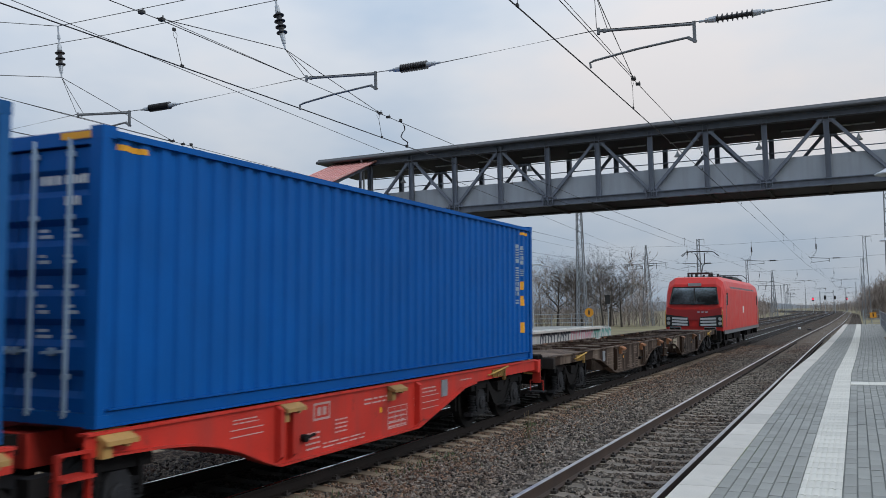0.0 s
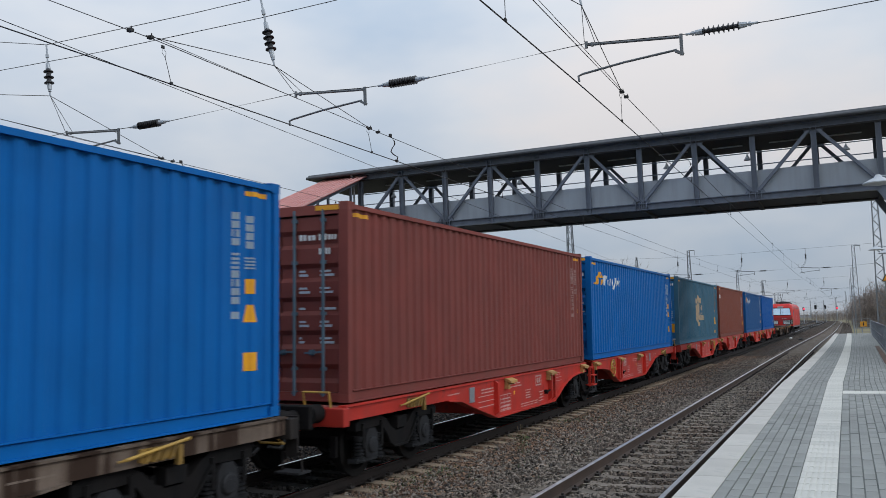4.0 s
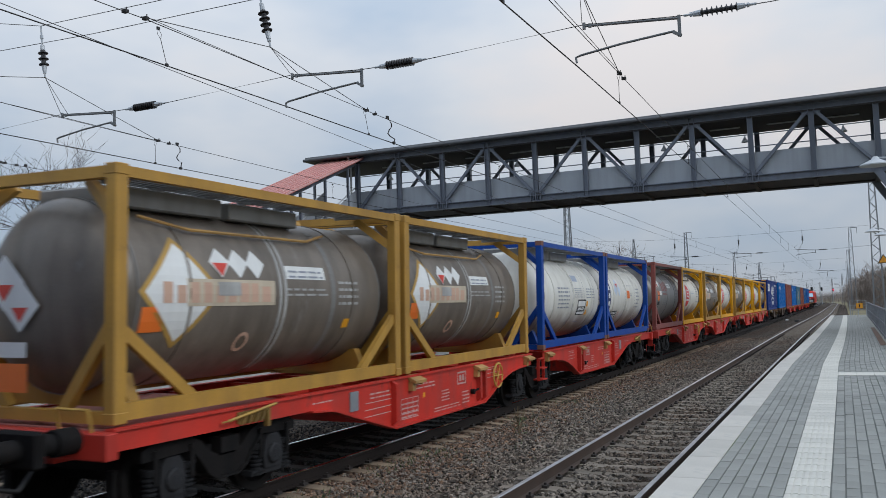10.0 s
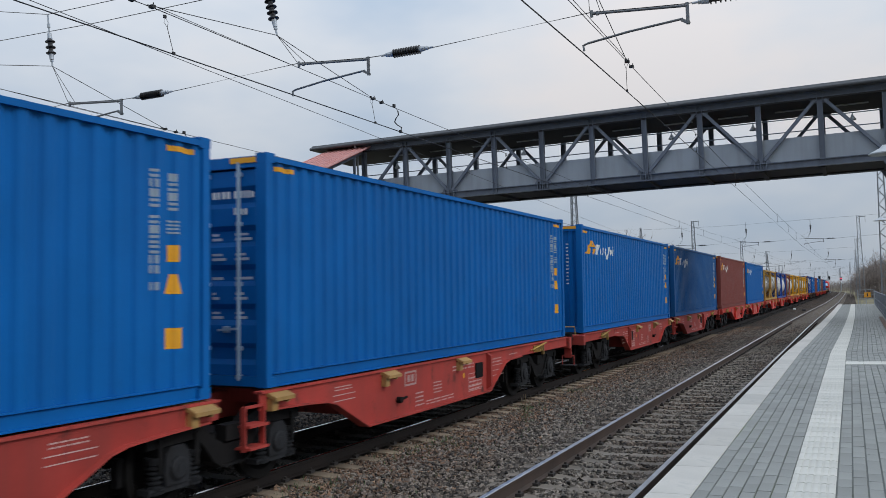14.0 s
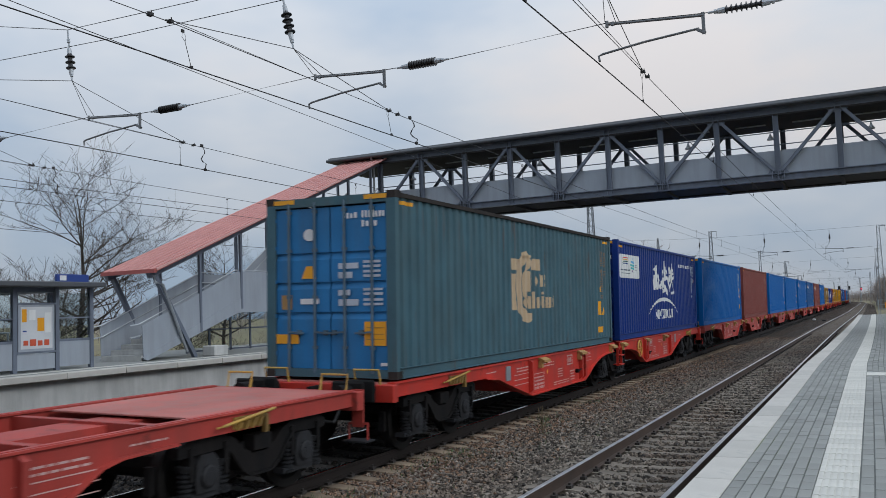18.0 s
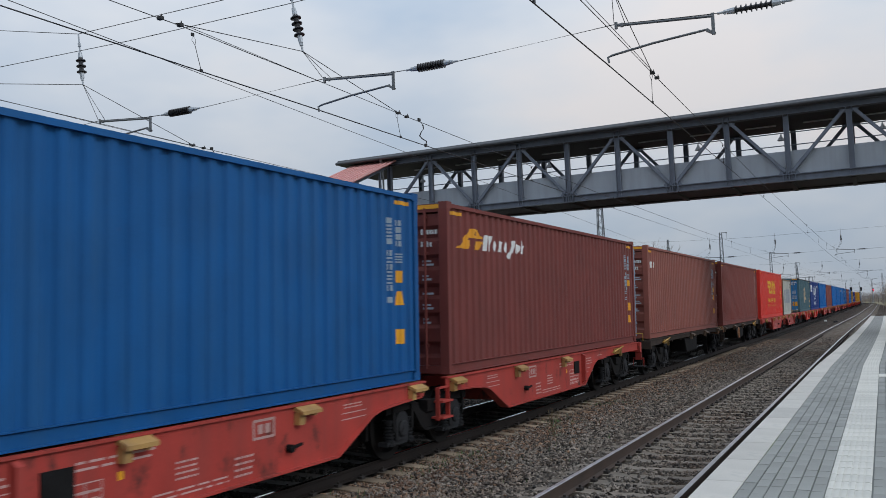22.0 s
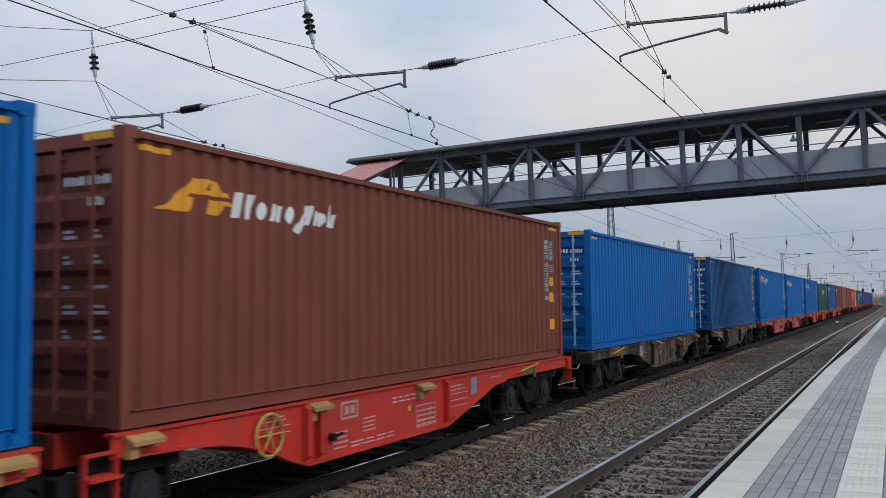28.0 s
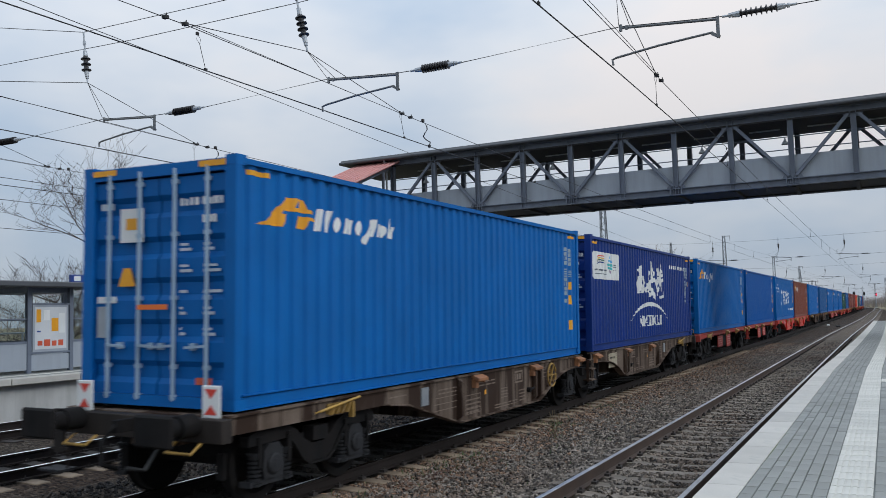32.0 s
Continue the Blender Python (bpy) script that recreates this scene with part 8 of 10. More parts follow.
for y, far in ((BY, 0), (BY + BW, 1)):
    ibeam("bottom_chord", 6.74, 7.02, y)
    ibeam("top_chord", 9.36, 9.60, y)
    f = -1 if far == 0 else 1
    for i, x in enumerate(NODES):
        bm = B()
        box(bm, x - 0.10, x - 0.08, y - 0.1, y + 0.1, 6.80, 9.5)
        box(bm, x + 0.08, x + 0.10, y - 0.1, y + 0.1, 6.80, 9.5)
        box(bm, x - 0.09, x + 0.09, y - 0.015, y + 0.015, 6.80, 9.5)
        part("post", bm, M_STEEL, br)
        low = (i - 3) % 2 == 0
        for d in (-0.22, 0.0, 0.22) if low else (-0.1, 0.1):
            bm = B()
            z = 6.76 if low else 9.30
            box(bm, x + d - 0.012, x + d + 0.012, y + f * 0.02 if f > 0 else y - 0.155, y + 0.155 if f > 0 else y - 0.02, z, z + (0.36 if low else 0.28))
            part("stiffener", bm, M_STEEL, br)
        bm = B()
        gz = 6.98 if low else 9.40
        s = 1 if low else -1
        prism(bm, [(x - 0.42, gz), (x + 0.42, gz), (x + 0.28, gz + s * 0.24), (x - 0.28, gz + s * 0.24)], y - 0.012, y + 0.012, "y")
        part("gusset", bm, M_STEEL, br)
    for i in range(len(NODES) - 1):
        a, b = NODES[i], NODES[i + 1]
        if (i - 3) % 2 == 0:
            p, q = (a - 0.12, y, 7.12), (b + 0.12, y, 9.34)
        else:
            p, q = (a - 0.12, y, 9.34), (b + 0.12, y, 7.12)
        bm = B()
        bar(bm, p, q, 0.13, 0.13)
        part("diagonal", bm, M_STEEL, br, bevel=0.012)
    for i in range(len(NODES) - 1):
        a, b = NODES[i + 1], NODES[i]
        bm = B()
        yy = y - f * 0.13
        box(bm, a + 0.004, b - 0.004, yy - 0.012, yy + 0.012, 6.95, 7.95)
        part("parapet_panel", bm, M_SHEET, br)
    for z in (8.18, 8.68) if not far else ():
        bm = B()
        rod(bm, (xl, y - f * 0.16, z), (xr, y - f * 0.16, z), 0.022, 6)
        part("handrail", bm, M_STEEL, br)
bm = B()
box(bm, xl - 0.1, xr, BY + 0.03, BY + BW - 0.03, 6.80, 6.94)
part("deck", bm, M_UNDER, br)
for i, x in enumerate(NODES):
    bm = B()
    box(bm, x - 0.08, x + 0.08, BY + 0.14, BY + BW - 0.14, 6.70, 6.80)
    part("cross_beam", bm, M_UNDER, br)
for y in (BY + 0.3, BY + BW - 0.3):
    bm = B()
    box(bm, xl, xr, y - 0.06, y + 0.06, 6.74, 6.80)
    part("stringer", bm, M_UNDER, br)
bm = B()
prism(bm, [(BY - 0.42, 9.60), (BY - 0.42, 9.70), (BY - 0.30, 9.84), (BY + BW / 2, 10.05), (BY + BW + 0.30, 9.84), (BY + BW + 0.42, 9.70), (BY + BW + 0.42, 9.60)], xl - 2.75, xr + 0.2, "x")
part("roof", bm, M_ROOFDK, br)
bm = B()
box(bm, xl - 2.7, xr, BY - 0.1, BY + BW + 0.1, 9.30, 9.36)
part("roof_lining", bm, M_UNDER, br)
bm = B()
rod(bm, (xl - 2.75, BY - 0.47, 9.66), (xr + 0.2, BY - 0.47, 9.66), 0.07, 10)
part("gutter", bm, M_ROOFDK, br)
bm = B()
rod(bm, (xl - 0.25, BY - 0.47, 9.66), (xl - 0.25, BY - 0.2, 9.3), 0.05, 8)
rod(bm, (xl - 0.25, BY - 0.2, 9.3), (xl - 0.25, BY - 0.2, 1.0), 0.05, 8)
part("downpipe", bm, M_GALV, br)
for i in range(0, len(NODES) - 1):
    bm = B()
    x = (NODES[i] + NODES[i + 1]) / 2
    box(bm, x - 0.6, x + 0.6, BY + BW / 2 - 0.06, BY + BW / 2 + 0.06, 9.26, 9.30)
    part("tube_light", bm, M_LAMP, br)
for i, x in enumerate((-19.3, -15.2, -12.9, -9.2, -6.4, -4.9, -3.2, -1.4, 0.4, 2.3)):
    lo_bell = i % 2
    y = BY + BW - 0.4 if lo_bell else BY + 0.5
    z = 8.12 if lo_bell else 8.45
    bm = B()
    lathe(bm, [(0.13, z), (0.14, z + 0.03), (0.05, z + 0.16), (0.02, z + 0.26)], 10, T((x, y, 0)))
    part("bell_lamp", bm, M_ROOFDK if lo_bell else M_LAMP, br)
# pier on the near platform with its slanting struts
bm = B()
for y in (BY, BY + BW):
    box(bm, 2.85, 3.15, y - 0.15, y + 0.15, 0.76, 6.75)
    bar(bm, (1.45, y, 6.80), (3.0, y, 4.30), 0.24, 0.26)
part("pier", bm, M_STEEL, br)
# pier at the far stair
for x in (-22.9, -20.6):
    for y in (BY + 0.1, BY + BW - 0.1):
        bm = B()
        box(bm, x - 0.16, x + 0.16, y - 0.16, y + 0.16, 0.89, 6.6)
        part("pier_column", bm, M_STEEL, br, bevel=0.02)
bm = B()
for y in (BY + 0.1, BY + BW - 0.1):
    bar(bm, (-20.6, y, 5.0), (-18.9, y, 6.6), 0.22)
    bar(bm, (-20.6, y, 5.2), (-21.7, y, 6.5), 0.2)
    bar(bm, (-22.9, y, 5.2), (-21.8, y, 6.5), 0.2)
    bar(bm, (-22.9, y, 5.0), (-20.6, y, 5.0), 0.12)
    bar(bm, (-22.9, y, 2.9), (-20.6, y, 2.9), 0.1)
    bar(bm, (-22.8, y, 1.1), (-20.7, y, 2.85), 0.03)
    bar(bm, (-22.8, y, 2.85), (-20.7, y, 1.1), 0.03)
    bar(bm, (-22.8, y, 3.0), (-20.7, y, 4.9), 0.03)
    bar(bm, (-22.8, y, 4.9), (-20.7, y, 3.0), 0.03)
part("bracing", bm, M_STEEL, br)

# stair: three flights with two landings, along the platform
st = thing("covered_stair", "grey steel stair with sheet parapets under a red roof", "stair")
LINE = [(20.7, 0.90), (25.4, 2.75), (27.8, 2.75), (31.0, 4.90), (32.4, 4.90), (36.0, 6.95)]
SX0, SX1 = -22.75, -20.9


def up(y):
    for (a, za), (b, zb) in zip(LINE, LINE[1:]):
        if a <= y <= b:
            return za + (zb - za) * (y - a) / (b - a)
    return LINE[-1][1] if y > 36 else LINE[0][1]


for x in (SX0, SX1):
    bm = B()
    pts = [(y, z - 0.38 if i else z) for i, (y, z) in enumerate(LINE)] + [(y, z + 0.10) for y, z in LINE[::-1]]
    pts = [(20.9, 0.9)] + pts[1:]
    prism(bm, pts, x - 0.04, x + 0.04, "x")
    part("stringer", bm, M_SHEET, st)
    bm = B()
    low = [(y, z + 0.10) for y, z in LINE]
    prism(bm, [(20.75, 0.95)] + low[1:] + [(y, z + 1.12) for y, z in LINE[::-1]], x - 0.015, x + 0.015, "x")
    part("parapet_sheet", bm, M_SHEET, st)
    for k in (1.18, 0.80):
        bm = B()
        s = 0.1 if x == SX0 else -0.1
        tube(bm, [(x + s, 20.3, 0.9 + k - 0.05)] + [(x + s, y, z + k) for y, z in LINE], 0.025)
        part("handrail", bm, M_PALETUBE, st)
    for y in (23.4, 25.6, 27.6, 29.6, 31.2, 33.2, 35.2):
        bm = B()
        zt = 3.62 + (y - 20.6) * 0.382
        box(bm, x - 0.05, x + 0.05, y - 0.05, y + 0.05, up(y) - 0.25, zt)
        part("roof_post", bm, M_STEEL, st)
    bm = B()
    bar(bm, (x + (0.1 if x == SX1 else -0.1), 23.0, 0.9), (x, 21.2, 3.75), 0.14)
    part("raking_post", bm, M_STEEL, st)
for (a, za), (b, zb) in zip(LINE, LINE[1:]):
    if za == zb:
        bm = B()
        box(bm, SX0, SX1, a, b, za - 0.1, za)
        part("landing", bm, M_SHEET, st)
        continue
    n = max(3, round((zb - za) / 0.17))
    for k in range(n):
        y = a + (b - a) * k / n
        z = za + (zb - za) * (k + 1) / n
        bm = B()
        box(bm, SX0 + 0.04, SX1 - 0.04, y, y + (b - a) / n + 0.03, z - 0.05, z)
        box(bm, SX0 + 0.04, SX1 - 0.04, y, y + 0.02, z - 0.18, z - 0.05)
        part("step", bm, M_CONC, st)
# ribbed roof sheets
RX0, RW = SX0 - 0.02, 0.29
for k in range(8):
    bm = B()
    x0 = RX0 + k * RW
    z0, z1 = 3.74, 3.74 + 0.382 * 15.4
    quad_box(bm, [Vector(p) for p in ((x0, 20.9, z0), (x0 + RW, 20.9, z0), (x0 + RW, 36.3, z1), (x0, 36.3, z1), (x0, 20.9, z0 + 0.05), (x0 + RW, 20.9, z0 + 0.05), (x0 + RW, 36.3, z1 + 0.05), (x0, 36.3, z1 + 0.05))])
    part("roof_sheet", bm, M_ROOFRED, st)
for k in range(9):
    x0 = RX0 + k * RW
    bm = B()
    bar(bm, (x0, 20.9, 3.81), (x0, 36.3, 3.81 + 0.382 * 15.4), 0.05, 0.07)
    part("roof_rib", bm, M_ROOFRIB, st)
bm = B()
box(bm, SX0 - 0.06, SX1 + 0.45, 20.80, 20.92, 3.70, 3.82)
part("eaves", bm, M_ROOFRED, st)
bm = B()
tube(bm, [(SX1 + 0.3, 20.95, 3.62), (SX1 + 0.3, 21.0, 3.4), (SX1 + 0.12, 21.5, 3.35), (SX1 + 0.12, 22.6, 1.1)], 0.05)
part("downpipe", bm, M_GALV, st)
bm = B()
for k in range(2):
    x = SX0 if k == 0 else SX1
    bar(bm, (x, 21.0, 3.62), (x, 36.2, 3.62 + 0.382 * 15.2), 0.14, 0.18)
part("roof_beam", bm, M_STEEL, st)
bm = B()
box(bm, -20.75, -20.2, 23.3, 24.0, 0.89, 1.25)
tagged(new("grit_bin", mesh_of(bm, "grit_bin", M_CONC, bevel=0.03)), "small pale concrete grit bin beside the stair", "grit bin")
# glazed panels under the stair
gl = thing("glazed_screen", "grey framed glazed screen panels behind the stair", "screen")
M_GLASS = glass_mat("clear_glass", (0.80, 0.84, 0.84))
for k in range(8):
    y = 25.4 + k * 1.25
    bm = B()
    box(bm, -23.4, -23.34, y - 0.04, y + 0.04, 0.89, 2.7)
    part("post", bm, M_STEEL, gl)
    bm = B()
    box(bm, -23.385, -23.365, y + 0.04, y + 1.21, 1.0, 2.6)
    pn = part("pane", bm, M_GLASS, gl)
    pn.visible_shadow = False
bm = B()
for z in (0.95, 1.75, 2.65):
    box(bm, -23.4, -23.34, 25.4, 35.4, z - 0.03, z + 0.03)
part("rail", bm, M_STEEL, gl)

# ---- overhead line ----
M_WIRE = surf("copper_wire", (0.030, 0.028, 0.027), 0.6, metal=0.3, var=0.2, bump=0)
M_INS = surf("dark_insulator", (0.022, 0.020, 0.021), 0.35, var=0.2)
M_CAP = surf("zinc_cap", (0.40, 0.42, 0.44), 0.5, metal=0.3, var=0.15)
M_FIT = surf("grey_fitting", (0.16, 0.165, 0.17), 0.5, metal=0.4, var=0.2)
M_MAST = surf("galvanised_mast", (0.22, 0.235, 0.25), 0.55, metal=0.3, var=0.15, dirt=(0.12, 0.11, 0.10), dirt_amt=0.4)
TRACKS = (-2.96, -7.74, -12.6, -17.15)
FIXED = (-3.05, -7.72, -12.66, -17.2)          # where the contact wires are held
HUNG = (((-3.2, 7.75), (-2.97, 6.42)), ((-8.25, 7.56), (-8.0, 6.39)), ((-13.08, 7.60), (-12.97, 6.62)), ((-17.6, 8.0), (-17.45, 6.60)))   # top and foot of the hanging insulators
SPANS = (11.2, 72.0, 130.0, 192.0, 252.0)


def lattice(bm, x, y, z0, z1, w0, w1, panels, leg=0.07, lace=0.03):
    """A four-legged lattice mast."""
    c = lambda k, sx, sy: Vector((x + sx * (w0 + (w1 - w0) * k) / 2, y + sy * (w0 + (w1 - w0) * k) / 2, z0 + (z1 - z0) * k))
    for sx in (-1, 1):
        for sy in (-1, 1):
            bar(bm, c(0, sx, sy), c(1, sx, sy), leg)
    for i in range(panels):
        a, b = i / panels, (i + 1) / panels
        for s in (-1, 1):
            f = 1 if i % 2 else -1
            bar(bm, c(a, s, f), c(b, s, -f), lace)
            bar(bm, c(a, f, s), c(b, -f, s), lace)
            bar(bm, c(b, s, -1), c(b, s, 1), lace)


def insulator(o, p, q, r=0.085, sheds=4, start=0.22, share=0.56):
    """Ribbed insulator between p and q, with a pale cap, a link and an eye at each end."""
    p, q = Vector(p), Vector(q)
    d = (q - p).normalized()
    L = (q - p).length
    for a, b in ((p, d), (q, -d)):
        bm = B()
        e = start if b is d else 1 - start - share
        rod(bm, a, a + b * (e - 0.06) * L, 0.016, 6)
        rod(bm, a + b * (e - 0.09) * L, a + b * (e + 0.02) * L, 0.034, 8, 0.044)
        rod(bm, a + b * 0.4 * e * L, a + b * 0.55 * e * L, 0.03, 6)
        part("insulator_fitting", bm, M_CAP, o)
    bm = B()
    m = T(p + d * start * L) @ d.to_track_quat("Z", "Y").to_matrix().to_4x4()
    prof = [(0.035, 0.0)]
    h = share * L
    for k in range(sheds):
        a, w = h * k / sheds, h / sheds
        prof += [(r * 0.45, a + 0.02 * w), (r * 0.55, a + 0.40 * w), (r, a + 0.58 * w), (r, a + 0.70 * w), (r * 0.5, a + 0.80 * w)]
    lathe(bm, prof + [(0.035, h)], 12, m)
    part("insulator", bm, M_INS, o)


def span(y, detailed, xl=-23.6, xr=4.3):
    o = thing("overhead_line_support", "lattice masts and cross wires carrying the overhead line", "overhead line", "supports of the overhead line")
    for x in (xl, xr):
        bm = B()
        base = 0.88 if (x < -19 and y < 73) else (PZ if (x > 0 and y < 72.5) else -0.6)
        top = 12.3 if y < 100 or x < 0 else 11.5
        lattice(bm, x, y, base, top, 0.75, 0.32, 22, 0.075, 0.036)
        part("mast", bm, M_MAST, o)
        bm = B()
        s = 1 if x < 0 else -1
        bar(bm, (x, y, top - 0.05), (x - s * 0.9 if x > 0 and y > 100 else x + s * 0.9, y, top - 0.05), 0.09)
        d = -s * 0.85 if x > 0 and y > 100 else s * 0.85
        rod(bm, (x + d, y, top - 0.1), (x + d, y, top - 0.8), 0.03, 6)
        part("mast_bracket", bm, M_MAST, o)
    wr = 0.0065
    zl = 5.78
    # upper cross wire and, at the near support, the sagging suspension wire over it
    bm = B()
    tube(bm, [(xl, y, 7.62), (-15.5, y, 7.34), (-11.8, y, 7.24), (-8.3, y, 7.22), (xr, y, 7.4)], wr, 5)
    part("cross_wire", bm, M_WIRE, o)
    bm = B()
    low = [(xl, y, 5.9)]
    for fx in FIXED[::-1]:
        low += [(fx + 0.12, y, 5.885), (fx + 1.36, y, 5.785), (fx + 2.45, y, 5.775)]
    tube(bm, low + [(xr, y, 5.9)], wr, 5)
    part("cross_wire", bm, M_WIRE, o)
    if detailed:
        bm = B()
        tube(bm, [(xl, y, 10.6), (-19.6, y, 9.25), (-15.47, y, 8.11), (-13.08, y, 7.60), (-9.65, y, 7.555), (-8.25, y, 7.56), (-3.2, y, 7.9), (0.5, y, 9.0), (xr, y, 10.6)], wr, 5)
        part("suspension_wire", bm, M_WIRE, o)
    for i, fx in enumerate(FIXED):
        (tx, tz), (bx, bz) = HUNG[i] if detailed else ((fx + 0.48, 7.4), (fx + 0.48, 6.3))
        insulator(o, (tx, y, tz), (bx, y, bz), 0.088, 3 if i == 2 else 4, 0.46, 0.33)
        a, e = ((1.42, 2.30), (1.59, 2.44), (1.62, 2.50), (1.6, 2.46))[i]
        insulator(o, (fx + a, y, zl), (fx + e, y, zl), 0.058 if i == 0 else 0.066, 8 if i == 0 else 11, 0.22, 0.54)
        bm = B()
        rod(bm, (fx + 0.12, y, 5.865), (fx + 1.36, y, 5.76), 0.018, 8)
        rod(bm, (fx + 0.12, y, 5.82), (fx + 0.12, y, 5.91), 0.022, 8)
        rod(bm, (fx + 0.20, y, 5.835), (fx + 0.20, y, 5.885), 0.024, 8)
        bar(bm, (fx + 1.36, y, 5.80), (fx + 1.36, y, 5.52), 0.028, 0.04)
        bar(bm, (fx + 1.28, y, 5.59), (fx + 1.38, y, 5.53), 0.05, 0.035)
        part("arm", bm, M_FIT, o)
        bm = B()
        tube(bm, [(fx + 1.30, y, 5.60), (fx + 0.6, y, 5.545), (fx + 0.05, y, 5.475), (fx - 0.01, y, 5.455), (fx, y, 5.38)], 0.016, 8)
        part("register_arm", bm, M_FIT, o)
        bm = B()
        rod(bm, (bx, y, bz), (fx + 0.10, y - 0.02, 5.9), 0.005, 5)
        rod(bm, (bx, y, bz), (fx + 0.24, y + 0.02, 5.87), 0.005, 5)
        part("hanger", bm, M_WIRE, o)
    return o


for y in SPANS:
    span(y, y < 20, -23.6 if y < 20 else (-21.1 if y < 100 else -20.4), 4.3 if y < 20 else (2.42 if y < 100 else 1.35))

# contact and carrier wires along each track
ends = [-45.0] + list(SPANS) + [318.0, 390.0, 470.0]
for i, fx in enumerate(FIXED):
    o = thing("overhead_wire", "dark contact wire with its carrier wire and droppers", "overhead wire", "wires over the tracks")
    zc = (5.34, 5.40, 5.35, 5.27)[i]
    pt = lambda s, dx, z: on_line(fx + dx, s, z)[0]
    bm = B()
    tube(bm, [pt(s, 0.0 if s == 11.2 else (0.25 if k % 2 else -0.2), zc) for k, s in enumerate(ends)], 0.0088, 6)
    part("contact_wire", bm, M_WIRE, o)
    bm = B()
    pts = []
    for a, b in zip(ends, ends[1:]):
        if a > -40:
            pts += [pt(a, 0.0, 5.87), pt(a + 2.8, 0.0, 5.83)]
        pts += [pt(a + (b - a) * u, 0.0, 5.78 - 0.10 * math.sin(math.pi * u)) for u in (0.25, 0.5, 0.75)]
        pts.append(pt(b - 3.0, 0.0, 5.90))
    tube(bm, pts + [pt(ends[-1], 0, 6.45)], 0.0062, 5)
    part("carrier_wire", bm, M_WIRE, o)
    bx, bz = HUNG[i][1]
    for a in SPANS:
        foot = on_line(bx if a < 20 else fx + 0.48, a, bz)[0]
        bm = B()
        tube(bm, [pt(a - 3.1, 0.0, 5.91), foot, pt(a + 2.55, 0.0, 5.84)], 0.0062, 5)
        part("stitch_wire", bm, M_WIRE, o)
        bm = B()
        tube(bm, [pt(a - 3.0, 0.06, 5.90), pt(a, 0.08, 5.83), pt(a + 2.5, 0.05, 5.81)], 0.005, 5)
        part("carrier_wire", bm, M_WIRE, o)
    for s in (8.4, 13.65, 20.5, 28.0, 45.0, 53.0, 61.0, 75.0, 84.0, 93.0, 102.0):
        bm = B()
        slack = 0.15 if s < 20 and i == 1 else 0.0
        top, low = pt(s, 0, 5.84 if s < 20 else 5.72), pt(s + slack, 0, zc)
        mid = low.lerp(top, 0.72)
        rod(bm, mid, low, 0.0045, 5)
        tube(bm, [mid, mid.lerp(top, 0.5) + Vector((0.02, 0.015, 0)), top, mid.lerp(top, 0.5) - Vector((0.02, 0.015, 0)), mid], 0.0035, 4)
        for p in (low, top):
            box(bm, p.x - 0.011, p.x + 0.011, p.y - 0.022, p.y + 0.022, p.z - 0.012, p.z + 0.026)
        part("dropper", bm, M_WIRE, o)
    if i:
        bm = B()
        y0, y1 = (14.54, 14.78) if i == 1 else (14.30, 14.40)
        wavy = [pt(y0, 0.0, 5.86)] + [pt(y0 + (y1 - y0) * k / 7, 0.07 * math.sin(k * 1.15), 5.80 - k * 0.055) for k in range(1, 7)] + [pt(y1, 0.0, zc)]
        tube(bm, wavy, 0.012, 6)
        for p in (wavy[0], wavy[-1]):
            box(bm, p.x - 0.02, p.x + 0.02, p.y - 0.03, p.y + 0.03, p.z - 0.022, p.z + 0.028)
        part("jumper", bm, M_WIRE, o)
    for s, z in ((7.84, 5.90), (8.18, 5.91), (13.74, 5.84), (14.05, 5.83)):
        bm = B()
        p = pt(s, 0.0, z)
        box(bm, p.x - 0.035, p.x + 0.035, p.y - 0.028, p.y + 0.028, p.z - 0.02, p.z + 0.02)
        rod(bm, p + Vector((0.02, 0, 0.015)), p + Vector((0.02, 0, 0.05)), 0.008, 5)
        part("clamp", bm, M_WIRE, o)

o = thing("overhead_wire", "thin wire slanting across the tracks to its anchor", "overhead wire", "wires over the tracks")
bm = B()
tube(bm, [(-8.47 - 0.087 * (y - 6.29), y, 5.80) for y in (-8.0, 0.0, 11.2, 22.0, 34.0, 72.0)], 0.0052, 5)
part("wire", bm, M_WIRE, o)

# feeder wires on the far side, beyond the opposite platform
fo = thing("feeder_wire", "thin dark feeder wires strung beside the opposite platform", "feeder wire")
for x, z in ((-24.6, 6.4), (-24.6, 7.1), (-25.4, 5.6)):
    bm = B()
    tube(bm, [on_line(x, s, z - 0.25 * math.sin(math.pi * ((s + 10) % 60) / 60))[0] for s in range(-40, 420, 10)], 0.010, 5)
    part("wire", bm, M_WIRE, fo)

# masts down the line
r = random.Random(8)
for k in range(9):
    for side, x in (("l", -21.6), ("r", 2.6)):
        s = 318 + k * 52
        p, a = on_line(x, s)
        o = thing("line_mast", "slender galvanised lattice mast beside the track", "mast", "masts down the line")
        bm = B()
        lattice(bm, 0, 0, -0.6, 10.5 + r.uniform(-1, 1.5), 0.6, 0.3, 7, 0.09, 0.05)
        part("shaft", bm, M_MAST, o)
        bm = B()
        e = 1 if side == "l" else -1
        bar(bm, (0, 0, 7.2), (e * 3.2, 0, 6.9), 0.07)
        bar(bm, (0, 0, 5.9), (e * 3.4, 0, 5.7), 0.06)
        part("bracket_arm", bm, M_MAST, o)
        o.matrix_basis = T(p) @ Matrix.Rotation(a, 4, "Z")
